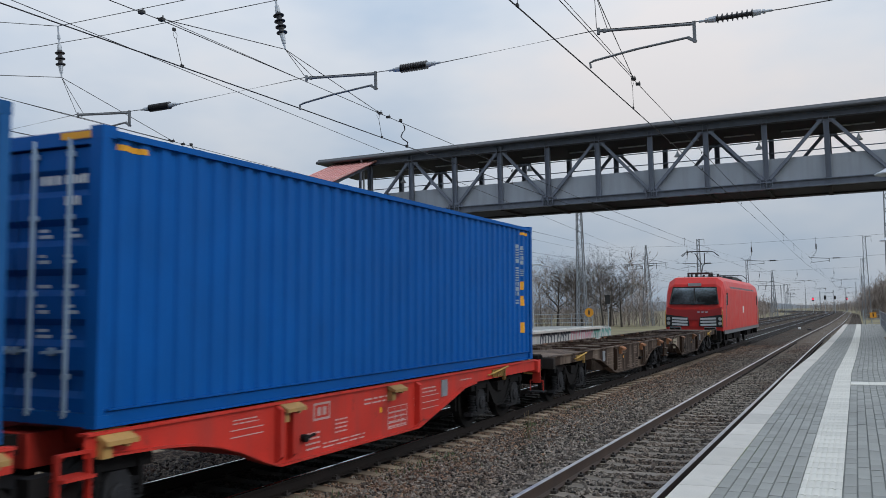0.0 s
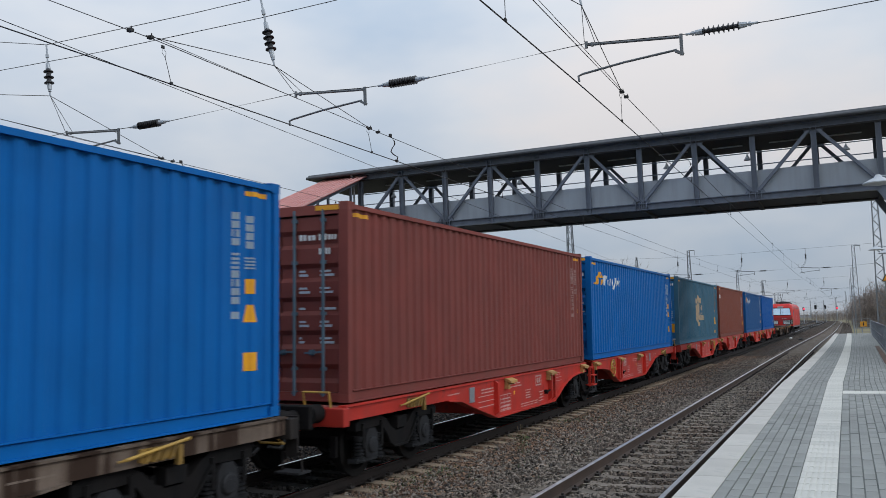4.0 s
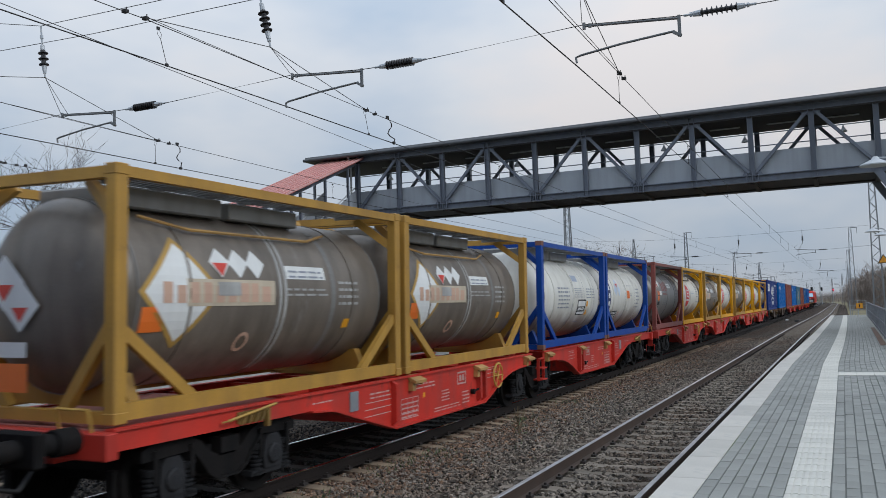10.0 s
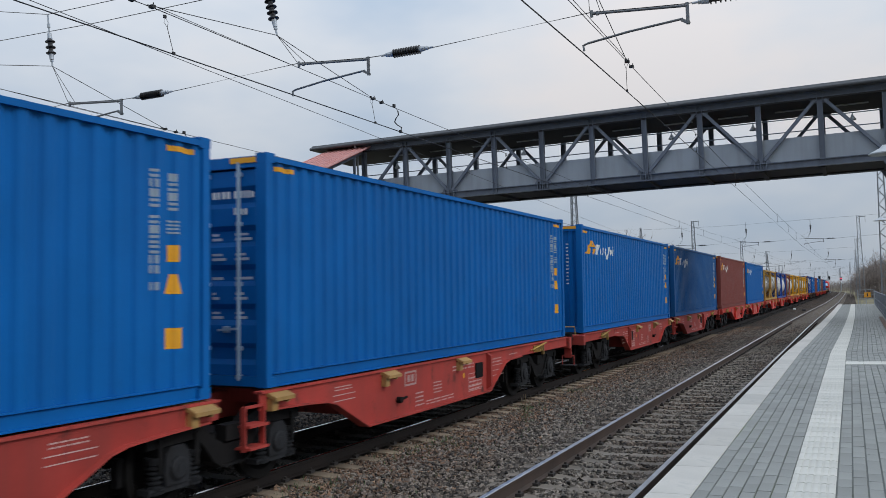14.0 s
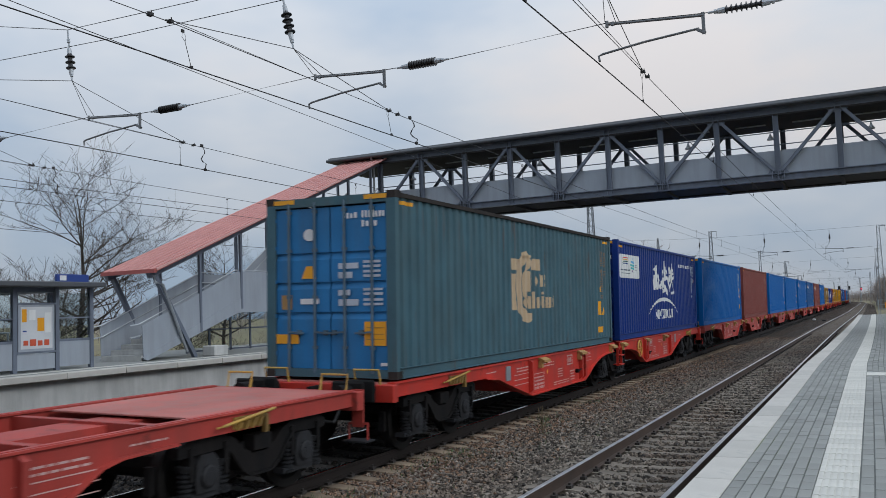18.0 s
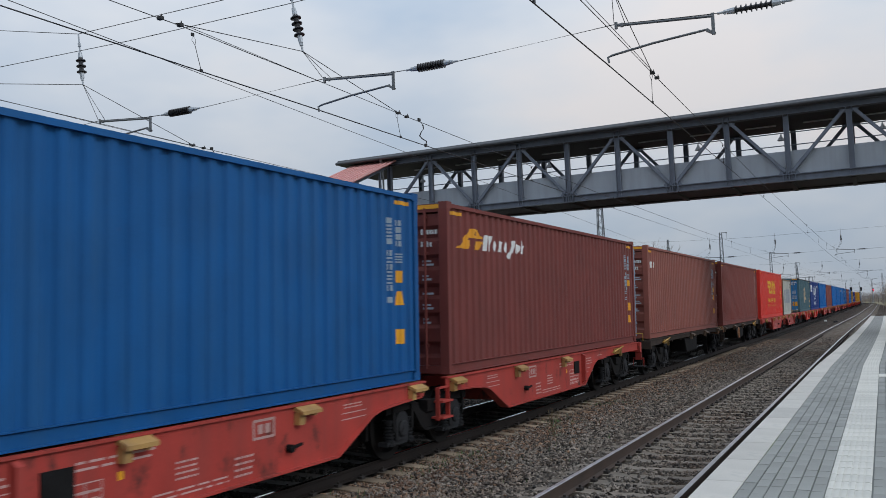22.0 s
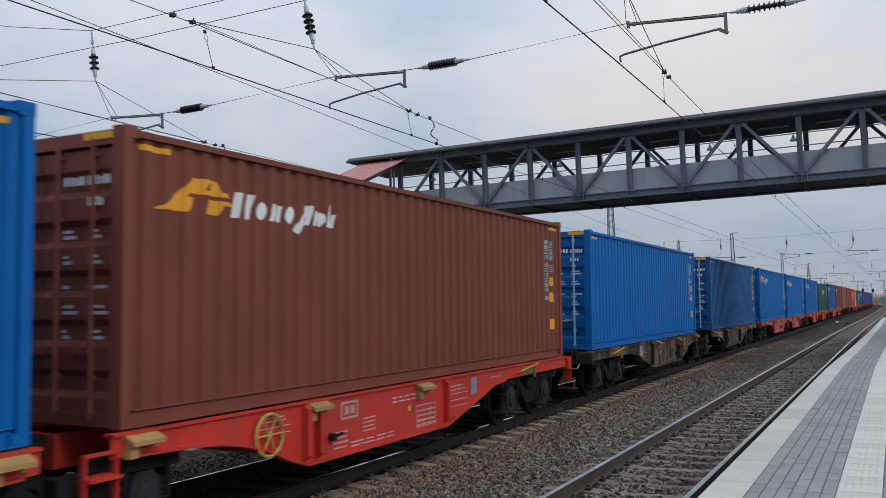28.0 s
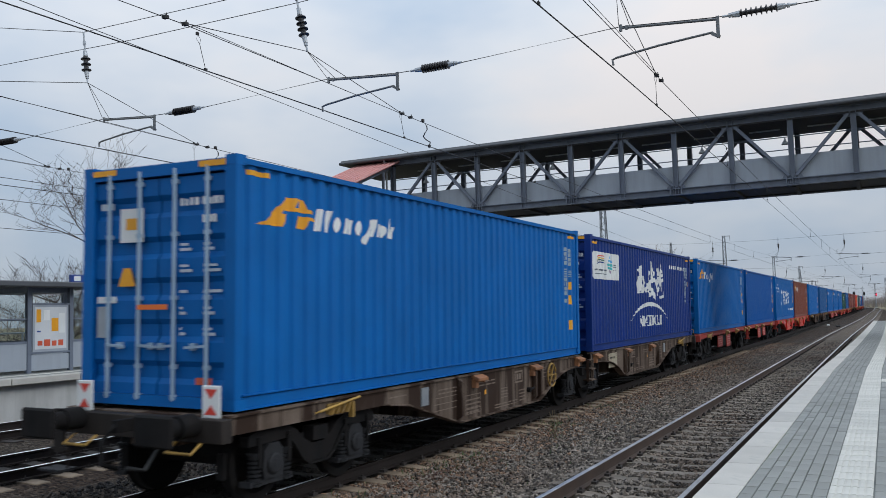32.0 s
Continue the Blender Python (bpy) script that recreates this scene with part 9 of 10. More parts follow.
for y, x, h in ((150.0, -32.3, 13.3), (225.0, -18.1, 10.7)):
    o = thing("line_mast", "tall lattice mast with crossarm among the trees", "mast", "masts down the line")
    bm = B()
    lattice(bm, x, y, -0.6, h, 1.7, 0.16, 12, 0.09, 0.045)
    part("shaft", bm, M_MAST, o)
    bm = B()
    bar(bm, (x - 3.6, y, h - 3.2), (x + 3.6, y, h - 3.2), 0.10)
    bar(bm, (x - 3.5, y, h - 3.2), (x, y, h - 2.3), 0.05)
    bar(bm, (x + 3.5, y, h - 3.2), (x, y, h - 2.3), 0.05)
    for d in (-3.3, -1.7, 1.7, 3.3):
        rod(bm, (x + d, y, h - 3.2), (x + d, y, h - 4.2), 0.06, 6)
    part("crossarm", bm, M_MAST, o)

# ---- near platform: fence, lamps, signs ----
M_FENCE = surf("grey_fence_paint", (0.20, 0.215, 0.235), 0.55, metal=0.2, var=0.12)
M_FENCEPALE = surf("pale_railing", (0.28, 0.30, 0.31), 0.6, var=0.12)
M_SIGNY = surf("amber_sign", (0.70, 0.30, 0.02), 0.5, var=0.06)
M_SIGNBLUE = surf("blue_sign", (0.02, 0.05, 0.22), 0.5, var=0.06)
M_RUSTEDGE = surf("rusty_edge_board", (0.13, 0.075, 0.05), 0.85, var=0.3)
M_RED_GLOW = surf("red_signal_light", (1.0, 0.02, 0.05), 0.4, glow=6.0, var=0.0, bump=0)

fence = thing("fence", "grey steel picket fence along the platform's back", "fence")
back = lambda y: 1.13 + 0.0088 * (y - 31)        # the fence follows the platform's swing
for k in range(21):
    y = 25 + k * 2.0
    bm = B()
    box(bm, back(y) - 0.03, back(y) + 0.03, y - 0.03, y + 0.03, PZ, PZ + 0.97)
    part("post", bm, M_FENCE, fence)
for z in (PZ + 0.12, PZ + 0.50, PZ + 0.95):
    bm = B()
    bar(bm, (back(25), 25, z), (back(65), 65, z), 0.04, 0.05)
    part("rail", bm, M_FENCE, fence)
bm = B()
for k in range(350):
    y = 25.1 + k * 0.113
    box(bm, back(y) - 0.008, back(y) + 0.008, y - 0.008, y + 0.008, PZ + 0.12, PZ + 0.95)
tagged(part("picket_row", bm, M_FENCE, fence), kind="stuff")
bm = B()
quad_box(bm, [Vector(p) for p in ((0.86, 27, PZ), (1.02, 27, PZ), (1.15, 42, PZ), (1.00, 42, PZ), (0.86, 27, PZ + 0.012), (1.02, 27, PZ + 0.012), (1.15, 42, PZ + 0.012), (1.00, 42, PZ + 0.012))])
tagged(new("drain_channel", mesh_of(bm, "drain_channel", M_RUSTEDGE)), "rusty drain channel along the paving", "drain")

bar_o = thing("end_barrier", "pale tubular barrier with amber warning board", "barrier")
for x in (0.42, 0.95, 1.5):
    bm = B()
    rod(bm, (x, 71.2, PZ), (x, 71.2, PZ + 1.05), 0.03, 8)
    part("post", bm, M_FENCEPALE, bar_o)
for z in (0.4, 0.7, 1.05):
    bm = B()
    rod(bm, (0.42, 71.2, PZ + z), (1.5, 71.2, PZ + z), 0.017, 8)
    part("rail", bm, M_FENCEPALE, bar_o)
bm = B()
box(bm, 0.83, 1.27, 71.1, 71.14, 1.25, 1.62)
sb = part("warning_board", bm, M_SIGNY, bar_o, "amber board with a black bar")
bm = B()
box(bm, 1.01, 1.09, 71.09, 71.1, 1.32, 1.55)
part("bar_mark", bm, M_BLACK, sb)


def lamp_post(x, y, reach, z=6.5):
    o = thing("platform_lamp", "slim grey platform lamp with flat conical head", "lamp", "platform lamps")
    bm = B()
    lathe(bm, [(0.09, PZ), (0.09, 2.0), (0.06, 2.1), (0.05, z + 0.1)], 10, T((x, y, 0)))
    part("pole", bm, M_GALV, o, smooth=True)
    bm = B()
    tube(bm, [(x, y, z - 0.3), (x + reach * 0.5, y, z + 0.12), (x + reach, y, z + 0.18)], 0.03)
    part("arm", bm, M_GALV, o)
    bm = B()
    lathe(bm, [(0.44, z - 0.05), (0.44, z - 0.02), (0.12, z + 0.14), (0.06, z + 0.22)], 16, T((x + reach, y, 0)))
    part("lamp_head", bm, M_LAMP, o, smooth=True)


lamp_post(3.0, 28.2, -1.90, 5.97)
lamp_post(3.3, 61.0, -0.85, 5.95)
lamp_post(2.9, 58.0, -1.05, 6.0)

sg = thing("warning_sign", "yellow triangular warning sign with black border on the mast", "sign")
X, Z = 2.86, 4.50
bm = B()
prism(bm, [(X - 0.39, Z), (X + 0.39, Z), (X, Z + 0.67)], 71.4, 71.43, "y")
part("plate", bm, M_BLACK, sg)
bm = B()
prism(bm, [(X - 0.30, Z + 0.05), (X + 0.30, Z + 0.05), (X, Z + 0.57)], 71.385, 71.4, "y")
part("face", bm, M_SIGNY, sg)
bm = B()
bar(bm, (X + 0.07, 71.39, Z + 0.43), (X - 0.05, 71.39, Z + 0.25), 0.04, 0.005)
bar(bm, (X + 0.05, 71.39, Z + 0.28), (X - 0.03, 71.39, Z + 0.09), 0.04, 0.005)
part("bolt_mark", bm, M_BLACK, sg)
bm = B()
box(bm, X - 0.30, X + 0.06, 71.43, 71.66, Z + 0.15, Z + 0.35)
part("bracket", bm, M_GALV, sg)


def signal(x, y, z, light):
    o = thing("colour_light_signal", "slim signal post with a lit lamp in a dark head", "signal", "signals down the line")
    bm = B()
    rod(bm, (x, y, -0.6), (x, y, z + 0.5), 0.09, 8)
    part("post", bm, M_GALV, o)
    bm = B()
    box(bm, x - 0.35, x + 0.35, y - 0.12, y + 0.05, z - 0.7, z + 0.6)
    h = part("head", bm, M_BLACK, o, bevel=0.05)
    bm = B()
    rod(bm, (x, y - 0.13, z), (x, y - 0.2, z), 0.24, 14)
    part("light", bm, light, h, "glowing signal lamp")
    bm = B()
    box(bm, x - 0.12, x + 0.12, y - 0.1, y, z - 1.6, z - 0.9)
    part("plate", bm, M_WHITE, o)


signal(-3.8, 420, 5.4, M_RED_GLOW)
signal(-7.1, 352, 5.4, M_SCREEN)
signal(-14.5, 350, 4.9, M_RED_GLOW)
signal(-8.9, 300, 5.0, M_SCREEN)
o = thing("repeater_signal", "dark square signal on a slim post in the grass", "signal", "signals down the line")
bm = B()
rod(bm, (-27.5, 105, -0.6), (-27.5, 105, 3.0), 0.06, 8)
part("post", bm, M_GALV, o)
bm = B()
box(bm, -27.8, -27.2, 104.9, 105, 3.0, 4.1)
part("head", bm, M_BLACK, o)

for x, y, w, m, l in ((-5.65, 100.9, 0.14, M_WHITE, "small white cable marker in the ballast"), (-4.4, 95.0, 0.2, M_BLACK, "small dark cable box in the ballast")):
    bm = B()
    box(bm, x - w, x + w, y - 0.2, y + 0.2, -0.24, -0.06)
    tagged(new("cable_box", mesh_of(bm, "cable_box", m, bevel=0.04)), l, "cable box")

# ---- opposite platform: shelter, railing, lamp ----
sh = thing("waiting_shelter", "grey steel and glass waiting shelter with flat dark roof", "shelter")
Y0, Y1, XS, XB = 9.6, 18.4, -20.6, -22.3
for x in (XS, XB):
    for y in (Y0, 12.1, 14.0, 15.85, 17.2, Y1):
        bm = B()
        box(bm, x - 0.06, x + 0.06, y - 0.06, y + 0.06, 0.89, 3.2)
        part("post", bm, M_STEEL, sh)
    for a, b in zip((Y0, 12.1, 14.0, 15.85, 17.2), (12.1, 14.0, 15.85, 17.2, Y1)):
        if x == XS and a == 15.85:
            continue
        if x == XS and a in (12.1,):
            continue
        bm = B()
        box(bm, x - 0.012, x + 0.012, a + 0.06, b - 0.06, 1.75, 3.05)
        g = part("pane", bm, M_GLASS, sh)
        g.visible_shadow = False
        bm = B()
        box(bm, x - 0.02, x + 0.02, a + 0.06, b - 0.06, 0.98, 1.68)
        part("lower_panel", bm, M_SHEET, sh)
        bm = B()
        box(bm, x - 0.03, x + 0.03, a + 0.06, b - 0.06, 1.68, 1.75)
        box(bm, x - 0.03, x + 0.03, a + 0.06, b - 0.06, 2.32, 2.36)
        part("glazing_bar", bm, M_STEEL, sh)
bm = B()
box(bm, XB, XS, Y1 - 0.012, Y1 + 0.012, 1.0, 3.05)
g = part("pane", bm, M_GLASS, sh)
g.visible_shadow = False
bm = B()
box(bm, XB - 0.35, XS + 0.55, Y0 - 0.3, Y1 + 0.12, 3.2, 3.34)
part("roof", bm, M_ROOFDK, sh, bevel=0.02)
bm = B()
box(bm, XB, XS, 15.85, 17.2, 3.06, 3.2)
part("fascia", bm, M_STEEL, sh)
bm = B()
box(bm, XB + 0.05, XB + 0.5, 10.5, 15.2, 1.32, 1.38)
part("bench", bm, M_STEEL, sh)
nb = thing("notice_case", "glazed notice case with white sheets and small coloured notices", "notice case")
bm = B()
box(bm, XS - 0.05, XS + 0.05, 15.95, 17.1, 1.45, 2.72)
part("case", bm, M_SHEET, nb)
bm = B()
box(bm, XS + 0.05, XS + 0.056, 16.02, 17.03, 1.52, 2.66)
part("backing", bm, surf("paper_white", (0.55, 0.56, 0.57), 0.7, var=0.08), nb)
for y0, z0, y1, z1, m in ((16.06, 2.25, 16.20, 2.6, M_LOGOY), (16.54, 2.0, 16.76, 2.36, M_LOGOY), (16.1, 1.62, 16.25, 1.75, M_REDLINE), (16.3, 1.60, 16.5, 1.78, M_REDLINE), (16.55, 1.6, 16.7, 1.74, M_REDLINE), (16.76, 1.6, 16.92, 1.76, M_REDLINE), (16.08, 1.98, 16.20, 2.02, M_SIGNBLUE), (16.28, 2.3, 16.48, 2.58, M_WHITE), (16.78, 1.95, 16.98, 2.5, M_WHITE)):
    bm = B()
    box(bm, XS + 0.056, XS + 0.060, y0, y1, z0, z1)
    part("notice", bm, m, nb)
bm = B()
box(bm, XS - 0.06, XS + 0.06, 15.91, 17.14, 1.40, 1.45)
box(bm, XS - 0.06, XS + 0.06, 15.91, 17.14, 2.72, 2.77)
part("frame", bm, M_STEEL, nb)
bm = B()
box(bm, XS - 0.03, XS + 0.03, 15.92, 17.13, 0.95, 1.38)
part("skirt_panel", bm, M_SHEET, nb)
bs = thing("platform_sign", "dark blue sign box with white mark on the shelter's roof", "sign")
bm = B()
box(bm, XS - 0.06, XS + 0.06, 17.2, 18.3, 3.36, 3.58)
part("box", bm, M_SIGNBLUE, bs, bevel=0.01)
bm = B()
box(bm, XS + 0.061, XS + 0.066, 17.28, 17.5, 3.40, 3.54)
part("mark", bm, M_WHITE, bs)
bm = B()
for y in (17.4, 18.1):
    rod(bm, (XS, y, 3.3), (XS, y, 3.38), 0.03, 6)
part("foot", bm, M_STEEL, bs)


def railing(x, y0, y1, label):
    o = thing("platform_railing", label, "railing", "railings of the opposite platform")
    n = max(2, round((y1 - y0) / 2.0))
    for k in range(n + 1):
        y = y0 + (y1 - y0) * k / n
        bm = B()
        rod(bm, (x, y, 0.89), (x, y, 1.95), 0.035, 8)
        part("post", bm, M_FENCEPALE, o)
    for z in (1.25, 1.6, 1.95):
        bm = B()
        rod(bm, (x, y0, z), (x, y1, z), 0.028, 8)
        part("rail", bm, M_FENCEPALE, o)


railing(-24.4, 36.5, 68.5, "pale tubular railing along the back of the opposite platform")
railing(-24.4, 5.0, 20.5, "pale tubular railing beside the shelter")
o = thing("platform_railing", "pale tubular railing across the platform's end", "railing", "railings of the opposite platform")
for k in range(4):
    x = -24.4 + k * 1.7
    bm = B()
    rod(bm, (x, 68.6, 0.89), (x, 68.6, 1.95), 0.035, 8)
    part("post", bm, M_FENCEPALE, o)
for z in (1.25, 1.6, 1.95):
    bm = B()
    rod(bm, (-24.4, 68.6, z), (-19.3, 68.6, z), 0.028, 8)
    part("rail", bm, M_FENCEPALE, o)
bm = B()
lathe(bm, [(0.36, -0.02), (0.36, 0.02)], 18, T((-19.5, 68.5, 2.05)) @ RX(90))
sgn = part("round_board", bm, M_SIGNY, o, "round amber warning board")
bm = B()
box(bm, -19.56, -19.44, 68.46, 68.478, 1.88, 2.22)
part("bar_mark", bm, M_BLACK, sgn)
o = thing("platform_lamp", "slim grey lamp on the opposite platform", "lamp", "platform lamps")
bm = B()
lathe(bm, [(0.08, 0.89), (0.06, 3.0), (0.045, 5.9)], 8, T((-23.4, 66.0, 0)))
part("pole", bm, M_GALV, o)
bm = B()
box(bm, -23.5, -22.5, 65.85, 66.15, 5.9, 6.0)
part("lamp_head", bm, M_LAMP, o, bevel=0.03)
o = thing("platform_lamp", "grey lamp with flat conical head beside the stair", "lamp", "platform lamps")
bm = B()
lathe(bm, [(0.08, 0.89), (0.06, 3.0), (0.045, 5.2)], 8, T((-19.9, 29.5, 0)))
part("pole", bm, M_GALV, o)
bm = B()
lathe(bm, [(0.42, 5.15), (0.42, 5.18), (0.1, 5.36)], 16, T((-19.9, 29.5, 0)))
part("lamp_head", bm, M_LAMP, o, smooth=True)

# ---- trees, thickets, weeds ----
M_BARK = surf("winter_bark", (0.060, 0.050, 0.042), 0.9, var=0.3, scale=4, fine=30, bump=0.4)
M_TWIG = island(surf("brown_twigs", (0.056, 0.045, 0.037), 0.9, var=0.25, scale=2, bump=0), 0.4)
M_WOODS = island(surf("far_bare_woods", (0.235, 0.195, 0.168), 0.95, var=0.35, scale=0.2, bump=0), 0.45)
M_WEED = island(surf("weed_green", (0.055, 0.095, 0.028), 0.8, var=0.3, scale=9), 0.4)
M_DRY = surf("dry_stalk", (0.16, 0.12, 0.07), 0.9, var=0.3)


def limb(V, F, p, q, r0, r1, n=5):
    d, s, u = frame_of(p, q)
    b = len(V)
    for c, r in ((p, r0), (q, r1)):
        for i in range(n):
            V.append(tuple(c + (s * math.cos(6.28318 * i / n) + u * math.sin(6.28318 * i / n)) * r))
    for i in range(n):
        F.append((b + i, b + (i + 1) % n, b + n + (i + 1) % n, b + n + i))


def bare_tree(seed, height, spread=0.62, depth=4):
    """Trunk, limbs and twigs of a leafless tree with one leader, as two lists of meshes' data."""
    r = random.Random(seed)
    trunk, twigs = ([], []), ([], [])

    def branch(p, d, L, rad, k):
        n = 4 if k < 3 else 3
        for i in range(n):
            d = (d + Vector((r.uniform(-1, 1), r.uniform(-1, 1), r.uniform(-0.35, 0.75))) * 0.17).normalized()
            q = p + d * L / n
            ra = rad * (1 - 0.2 * i)
            limb(*(trunk if k < 2 else twigs), p, q, ra, ra * 0.8, 5 if k < 2 else 3)
            if k < depth and (k < 3 or r.random() < 0.75):
                for _ in range(2 if (i and k < 3) else 1):
                    a = r.uniform(0, 6.28)
                    side = Vector((math.cos(a), math.sin(a), r.uniform(-0.1, 0.6))).normalized()
                    branch(q, (d * (1 - spread * 0.8) + side * spread).normalized(), L * r.uniform(0.36, 0.62), max(0.0075, ra * r.uniform(0.42, 0.64)), k + 1)
            p = q
    p, d = Vector((0, 0, -0.1)), Vector((0, 0, 1))
    n = 11
    for i in range(n):
        d = (d + Vector((r.uniform(-1, 1), r.uniform(-1, 1), 0.9)) * 0.10).normalized()
        q = p + d * height * 0.92 / n
        ra = height * 0.018 * (1 - i / (n + 0.6))
        limb(*trunk, p, q, ra, ra * (1 - 1 / (n - i + 1)), 7)
        if i > 1:
            for _ in range(3 if i > 2 else 2):
                a = r.uniform(0, 6.28)
                up_ = 0.25 + 0.75 * i / n
                side = Vector((math.cos(a), math.sin(a), up_ * r.uniform(0.7, 1.2))).normalized()
                branch(q, side, height * (0.42 - 0.30 * abs(i / n - 0.35)) * r.uniform(0.7, 1.1), ra * r.uniform(0.4, 0.6), 2 if i > 7 else 1)
        p = q
    return trunk, twigs


def tree(seed, height, at, label, spread=0.62, depth=4):
    o = thing("tree", label, "tree", "bare trees beside the line")
    a, b = bare_tree(seed, height, spread, depth)
    for nm, d, m in (("trunk", a, M_BARK), ("crown", b, M_TWIG)):
        ob = new(nm, mesh_from(nm, d[0], d[1], m))
        ob.parent = o
    o.matrix_basis = at
    return o


big = tree(11, 9.0, T((-29.7, 25.85, -0.5)), "tall bare tree behind the opposite platform", 0.62, 4)
second = tree(12, 4.6, T((-28.4, 23.0, -0.5)), "small leafless tree behind the opposite platform", 0.6, 4)
third = tree(17, 11.0, T((-46, 142, -0.6)), "bare broad tree in the thicket beyond the platform", 0.6, 4)
for k, (x, y, s, rz, src) in enumerate(((-41, 136, 0.95, 40, third), (-37.5, 140, 1.05, 130, third), (-36, 146, 0.85, 220, third), (-39, 150, 0.9, 300, third), (-52, 135, 1.0, 75, third), (-44, 150, 1.1, 160, third),
                                  (-27.5, 46, 0.7, 100, big), (-28.5, 56, 0.8, 200, big), (-34, 40, 0.8, 290, big), (-30, 33, 0.75, 30, second), (-38, 60, 0.9, 80, second), (-33, 17, 0.9, 150, second), (-40, 22, 1.0, 250, big))):
    t = copy_thing(src, T((x, y, -0.6)) @ RZ(rz) @ Matrix.Scale(s, 4))
    t.scale = (s, s, s)


def woods(name, rows, label, seed, h0, h1, blades=150, wide=6.0, fine=1.0):
    """A belt of far leafless woods: stems with limbs that fork into raking twigs."""
    r = random.Random(seed)
    V, F = [], []

    def blade(b, e, w):
        a = r.uniform(0, 6.28)
        s = Vector((math.cos(a), math.sin(a), 0)) * w * fine
        i = len(V)
        V.extend((tuple(b - s), tuple(b + s), tuple(e)))
        F.append((i, i + 1, i + 2))
    for x, y, w in rows:
        for _ in range(w):
            h = r.uniform(h0, h1)
            root = Vector((x + r.gauss(0, wide), y + r.gauss(0, wide * 0.8), -0.65))
            lean = Vector((r.gauss(0, 0.05), r.gauss(0, 0.05), 1))
            blade(root, root + lean * h, h * 0.014)
            left = blades
            while left > 0:
                u = r.uniform(0.08, 0.92)
                b = root + lean * h * u
                a = r.uniform(0, 6.28)
                L = h * (0.36 - 0.28 * abs(u - 0.4)) * r.uniform(0.5, 1.1)
                d = Vector((math.cos(a), math.sin(a), r.uniform(0.3, 1.3))).normalized()
                e = b + d * L
                blade(b, e, h * 0.006)
                left -= 1
                for _ in range(r.randint(4, 9)):
                    p = b + (e - b) * r.uniform(0.25, 1.0)
                    t = (d + Vector((r.gauss(0, 0.55), r.gauss(0, 0.55), r.uniform(-0.2, 0.6)))).normalized()
                    blade(p, p + t * L * r.uniform(0.25, 0.6), h * 0.0032)
                    left -= 1
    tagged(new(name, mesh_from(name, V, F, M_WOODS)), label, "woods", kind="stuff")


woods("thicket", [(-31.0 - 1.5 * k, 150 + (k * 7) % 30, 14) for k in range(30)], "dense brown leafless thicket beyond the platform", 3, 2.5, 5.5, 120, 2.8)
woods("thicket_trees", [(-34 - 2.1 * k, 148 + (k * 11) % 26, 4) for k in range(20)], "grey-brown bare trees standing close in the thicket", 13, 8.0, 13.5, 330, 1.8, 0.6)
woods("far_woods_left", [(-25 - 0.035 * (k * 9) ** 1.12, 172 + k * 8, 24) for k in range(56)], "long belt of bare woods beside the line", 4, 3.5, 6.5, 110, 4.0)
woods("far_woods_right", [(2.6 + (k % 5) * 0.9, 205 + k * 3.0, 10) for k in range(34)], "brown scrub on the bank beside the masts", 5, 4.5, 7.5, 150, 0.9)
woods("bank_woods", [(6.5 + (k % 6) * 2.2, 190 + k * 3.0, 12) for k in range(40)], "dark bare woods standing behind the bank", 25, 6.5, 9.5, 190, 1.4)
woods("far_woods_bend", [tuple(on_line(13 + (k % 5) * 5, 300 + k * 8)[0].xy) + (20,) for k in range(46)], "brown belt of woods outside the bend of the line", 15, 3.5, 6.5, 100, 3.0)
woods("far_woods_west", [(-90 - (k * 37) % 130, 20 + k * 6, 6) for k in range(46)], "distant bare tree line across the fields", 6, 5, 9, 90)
woods("platform_hedge", [(-31 - (k % 4) * 1.2, 8 + k * 2.4, 4) for k in range(26)], "brown leafless hedge behind the opposite platform", 7, 1.2, 2.2, 110, 1.2)
woods("bank_scrub", [(6 + (k % 3) * 2.0, 90 + k * 7, 4) for k in range(14)], "low brown scrub on the bank beyond the platform", 9, 0.8, 1.8, 80, 1.5)

# far ridge closing the line, haze put into its blue-grey colour
bm = B()
pts = []
r = random.Random(2)
for k in range(61):
    x = -1500 + k * 50
    pts.append((x, 1900, 12 + 8 * math.sin(k * 0.6) + r.uniform(0, 5)))
lowv = [bm.verts.new((x, y, -2)) for x, y, z in pts]
topv = [bm.verts.new((x, y + 40, z)) for x, y, z in pts]
for k in range(60):
    bm.faces.new((lowv[k], lowv[k + 1], topv[k + 1], topv[k]))
solid("backdrop", bm, surf("haze_tinted_ridge", (0.16, 0.17, 0.18), 0.95, var=0.2, scale=0.02, bump=0), "wooded ridge on the horizon with haze painted into its grey", "hill", kind="structure")

# weed in the ballast
wd = thing("weed", "thin dry stalk with green leaves growing in the ballast", "weed")
bm = B()
r = random.Random(5)
for k in range(5):
    a = r.uniform(0, 6.28)
    tube(bm, [(-5.63, 15.46, -0.25), (-5.63 + 0.05 * math.cos(a), 15.46 + 0.05 * math.sin(a), 0.0), (-5.61 + 0.1 * math.cos(a), 15.46 + 0.1 * math.sin(a), r.uniform(0.12, 0.34))], 0.005, 4)
part("stalk", bm, M_DRY, wd)
V, F = [], []
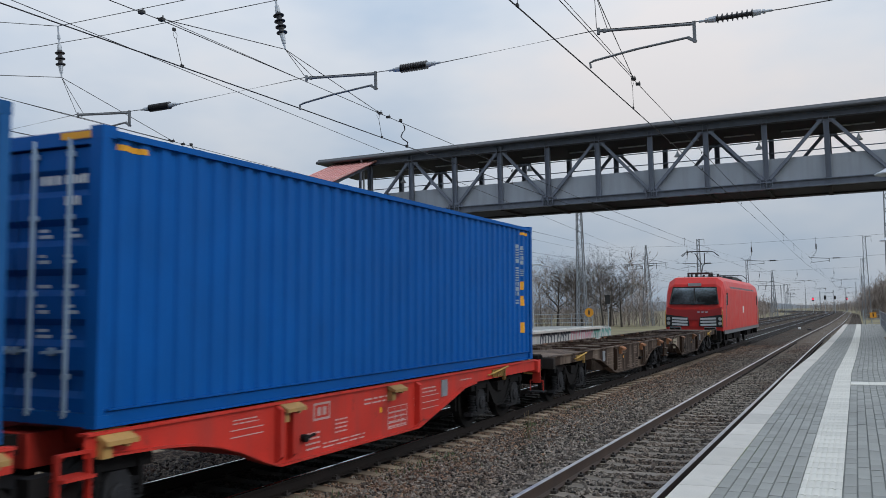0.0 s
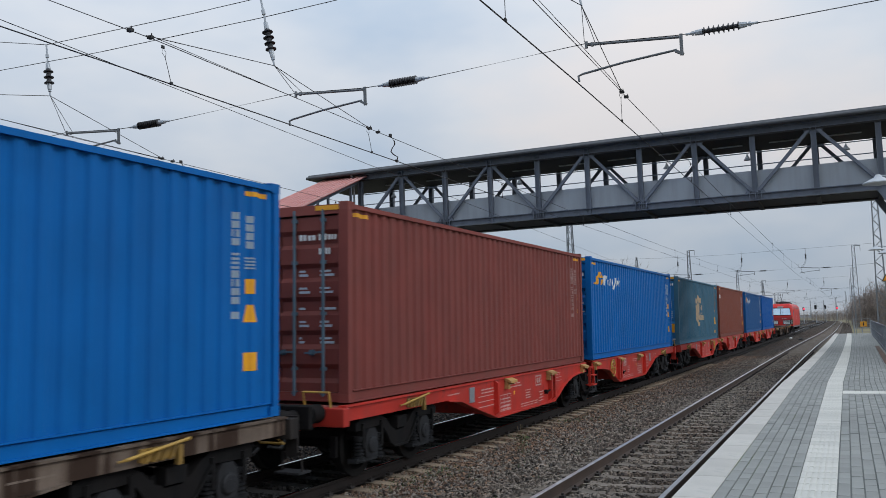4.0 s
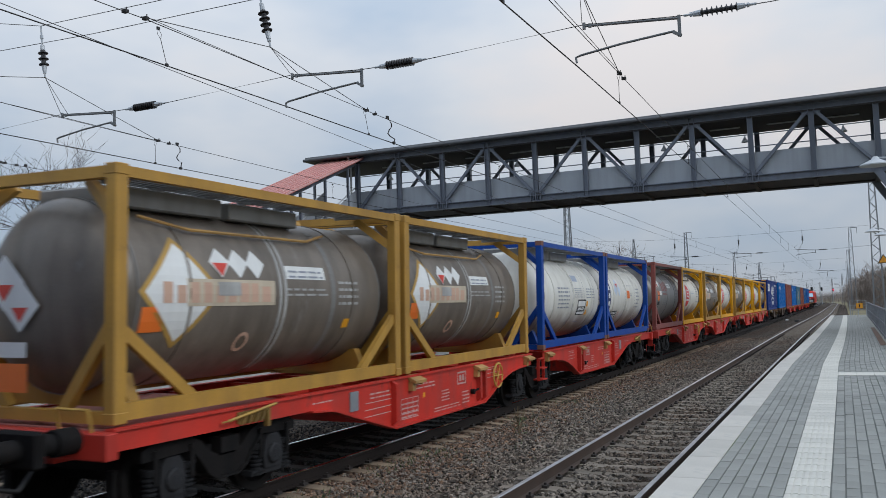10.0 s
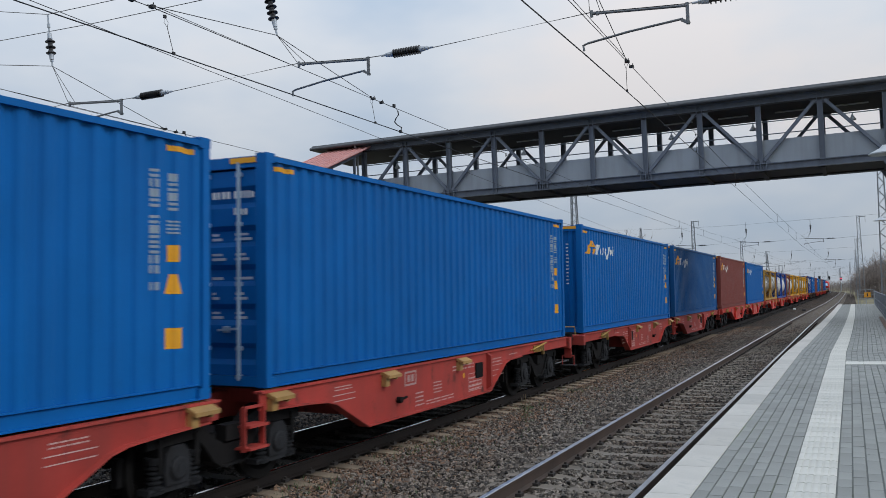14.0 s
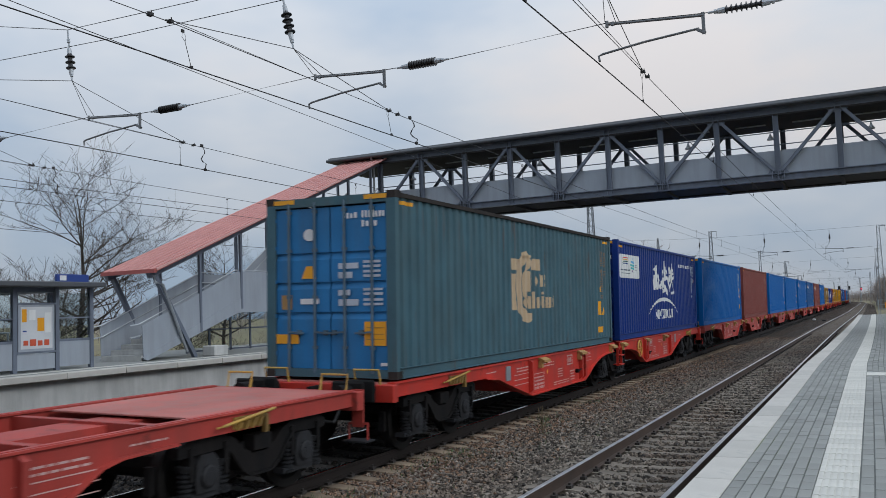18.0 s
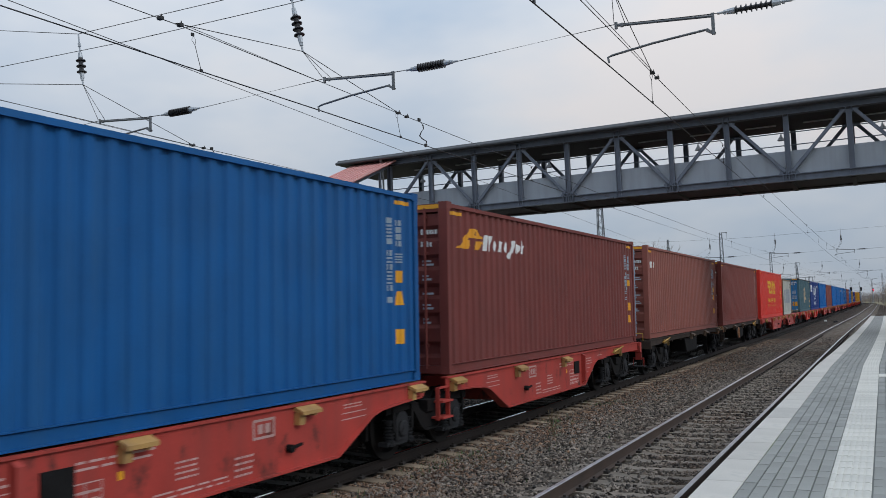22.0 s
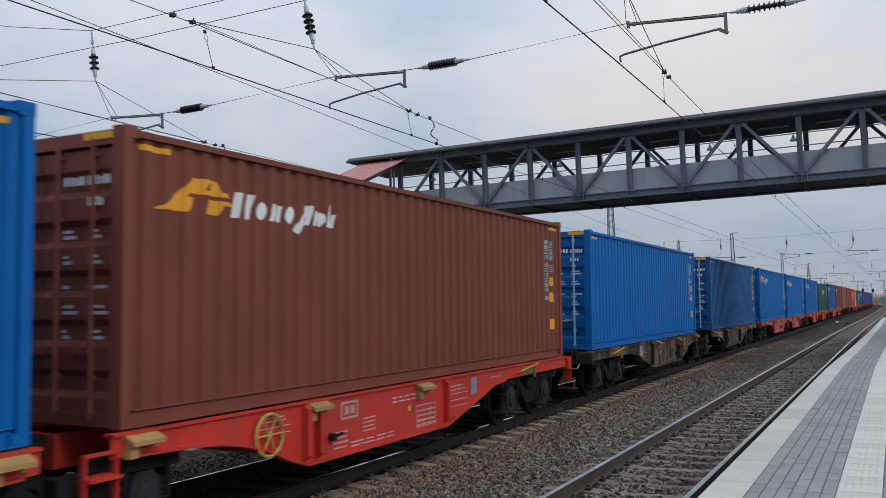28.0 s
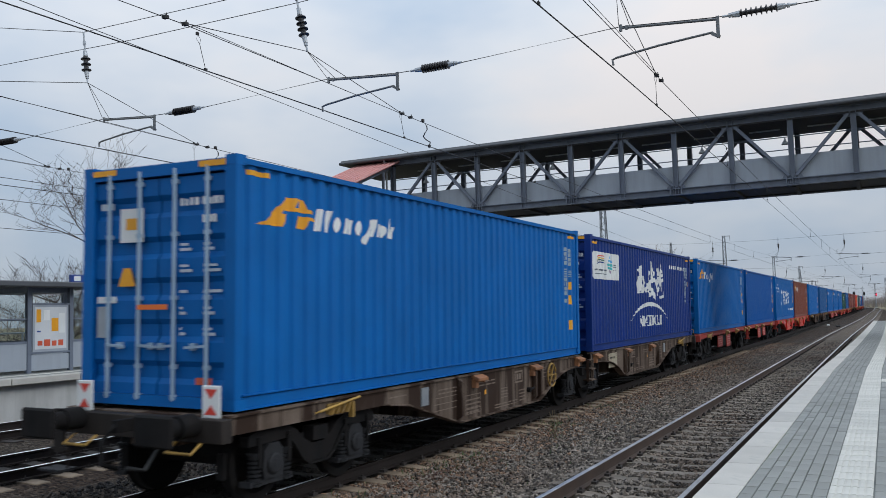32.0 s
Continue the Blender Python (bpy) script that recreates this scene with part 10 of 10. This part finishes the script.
for k in range(90):
    a, h = r.uniform(0, 6.28), r.uniform(-0.22, 0.12)
    d = r.uniform(0.02, 0.14)
    p = Vector((-5.63 + d * math.cos(a), 15.46 + d * math.sin(a), h))
    e = p + Vector((math.cos(a) * 0.05, math.sin(a) * 0.05, r.uniform(-0.02, 0.05)))
    s = Vector((-math.sin(a), math.cos(a), 0.3)) * 0.012
    i = len(V)
    V += [tuple(p), tuple((p + e) / 2 + s), tuple(e), tuple((p + e) / 2 - s)]
    F.append((i, i + 1, i + 2, i + 3))
ob = new("leaves", mesh_from("leaves", V, F, M_WEED))
ob.parent = wd
# sparse growth along the ballast's edge
V, F = [], []
for k in range(900):
    x, y = r.choice((-6.35, -5.2, -4.6, -1.5)) + r.gauss(0, 0.22), 6 + 30 * r.random()
    if r.random() < 0.6:
        x, y = -6.2 + r.gauss(0, 0.3), r.choice((9.4, 12.0, 13.1, 17.5, 21.0)) + r.gauss(0, 0.35)
    a, h = r.uniform(0, 6.28), r.uniform(0.03, 0.10)
    b = Vector((x, y, -0.23))
    e = b + Vector((math.cos(a) * 0.05, math.sin(a) * 0.05, h))
    s = Vector((-math.sin(a), math.cos(a), 0)) * 0.008
    i = len(V)
    V += [tuple(b - s), tuple(b + s), tuple(e)]
    F.append((i, i + 1, i + 2))
tagged(new("ballast_weeds", mesh_from("ballast_weeds", V, F, M_WEED)), "tiny green weeds scattered in the ballast", "weeds", kind="stuff")

# ---- the train, from its locomotive back ----

# front of each load at the clip's start, metres along the line, in twos for each wagon
PAIRS = [  # wagon style, loads of the front half, of the rear half, fronts
    ("rust", "", "", 45.3, 31.9),
    ("red", "B", "d", 18.23, 5.05), ("red", "s", "t", -8.84, -21.95), ("red", "h", "n", -35.84, -48.95),
    ("rust", "h", "x", -62.81, -78.48), ("red", "ey", "ye", -92.90, -105.98), ("red", "ye", "yq", -119.76, -133.0),
    ("red", "fk", "ee", -146.70, -160.02), ("red", "h", "M", -173.95, -187.25), ("faded", "d", "H", -201.18, -214.5),
    ("faded", "b", "b", -228.34, -241.56), ("faded", "n", "r", -255.44, -268.80), ("red", "x", "T", -282.55, -295.55),
    ("faded", "-c", "o", -309.15, -322.30), ("dark", "n", "S", -336.05, -349.75), ("faded", "m", "d", -363.63, -376.85),
    ("red", "g", "h", -390.56, -403.63), ("faded", "h", "h", -417.40, -430.55), ("rust", "p", "b", -444.59, -459.84),
    ("red", "N", "w", -474.10, -487.25), ("mixed", "P", "h", -500.84, -513.90), ("rust", "x", "h", -527.53, -540.70)]

riders = []          # thing, its reference distance at the clip's start, its height and sidewise place
first, wagons = {}, {}
for style, fa, fb, a, b in PAIRS:
    gap = a - CL - b
    wheel = {-35.84: 1, -282.55: 1, -173.95: 0}.get(a, -1 if a > -470 or style == "rust" else 1)
    bare = fa in ("", "-c")
    key = (style, round(gap, 1), wheel, bare)
    if key in first:
        w = copy_thing(first[key], Matrix())
    else:
        w = first[key] = wagon(style, round(gap, 1), len(first) * 7, wheel, bare)
    riders.append((w, a - CL - gap / 2, Vector((0, 0, 0))))
    wagons[a] = (w, gap / 2)
    for loads, f in ((fa, a), (fb, b)):
        if len(loads) == 1:
            riders.append((container(loads), f, Vector((0, 0, FLOOR))))
        for i, k in enumerate(loads if len(loads) == 2 else ""):
            if k == "-":
                continue
            riders.append((short_box() if k == "c" else tank(k), f - i * 6.22, Vector((0, 0, FLOOR))))


def scrawl(name, where, outlines, material):
    """Paint on one wagon's web; outlines in metres along the wagon and above the rails."""
    bm = B()
    for i, q in enumerate(outlines):
        bm.faces.new([bm.verts.new((1.2150 + 0.0006 * (i % 5), u, v)) for u, v in q])
    bm.normal_update()
    for f in bm.faces:
        if f.normal.x < 0:
            f.normal_flip()
    tagged(part_raw(name, bm, material, wagons[where][0]), kind="stuff")


g = wagons[-173.95][1]
scrawl("sprayed_line", -173.95, letters(g + 1.95, 0.64, g + 3.95, 0.80, 13, 21, 0.25, 0.03), M_WHITE)
scrawl("white_oval", -173.95, [disc(9.93 - CL - g, 0.80, 0.17, 14, 0.9)] + [rect(9.85 - CL - g, 0.54, 10.01 - CL - g, 0.62)], M_WHITEISH)
g, r = wagons[-390.56][1], random.Random(6)
tag = []
for k in range(11):
    u = g + 1.05 + 0.125 * k
    tag += stroke([(u, r.uniform(0.72, 0.84)), (u + r.uniform(0.02, 0.12), r.uniform(0.92, 1.04)), (u + r.uniform(0.1, 0.22), r.uniform(0.70, 0.95))], 0.035)
scrawl("graffiti", -390.56, tag, M_WHITEISH)
riders.append((locomotive(), 46.15, Vector((0, 0, 0))))
end = -540.70 - CL
for x in (-0.90, 1.06):
    riders.append((tail_plate(None, x, 0), end - 0.20, Vector((x, 0, 1.10))))


def ride(s, local):
    """The pose of what rides s metres along the line, on the slightly canted track."""
    p, a = on_line(TRACK_X, s)
    return T(p) @ Matrix.Rotation(a, 4, "Z") @ RY(CANT) @ T(local)


def motions():
    for ob, s0, local in riders:
        walk(ob, [(t, ride(run(t) + s0, local)) for t in range(0, 33, 2)])


motions()
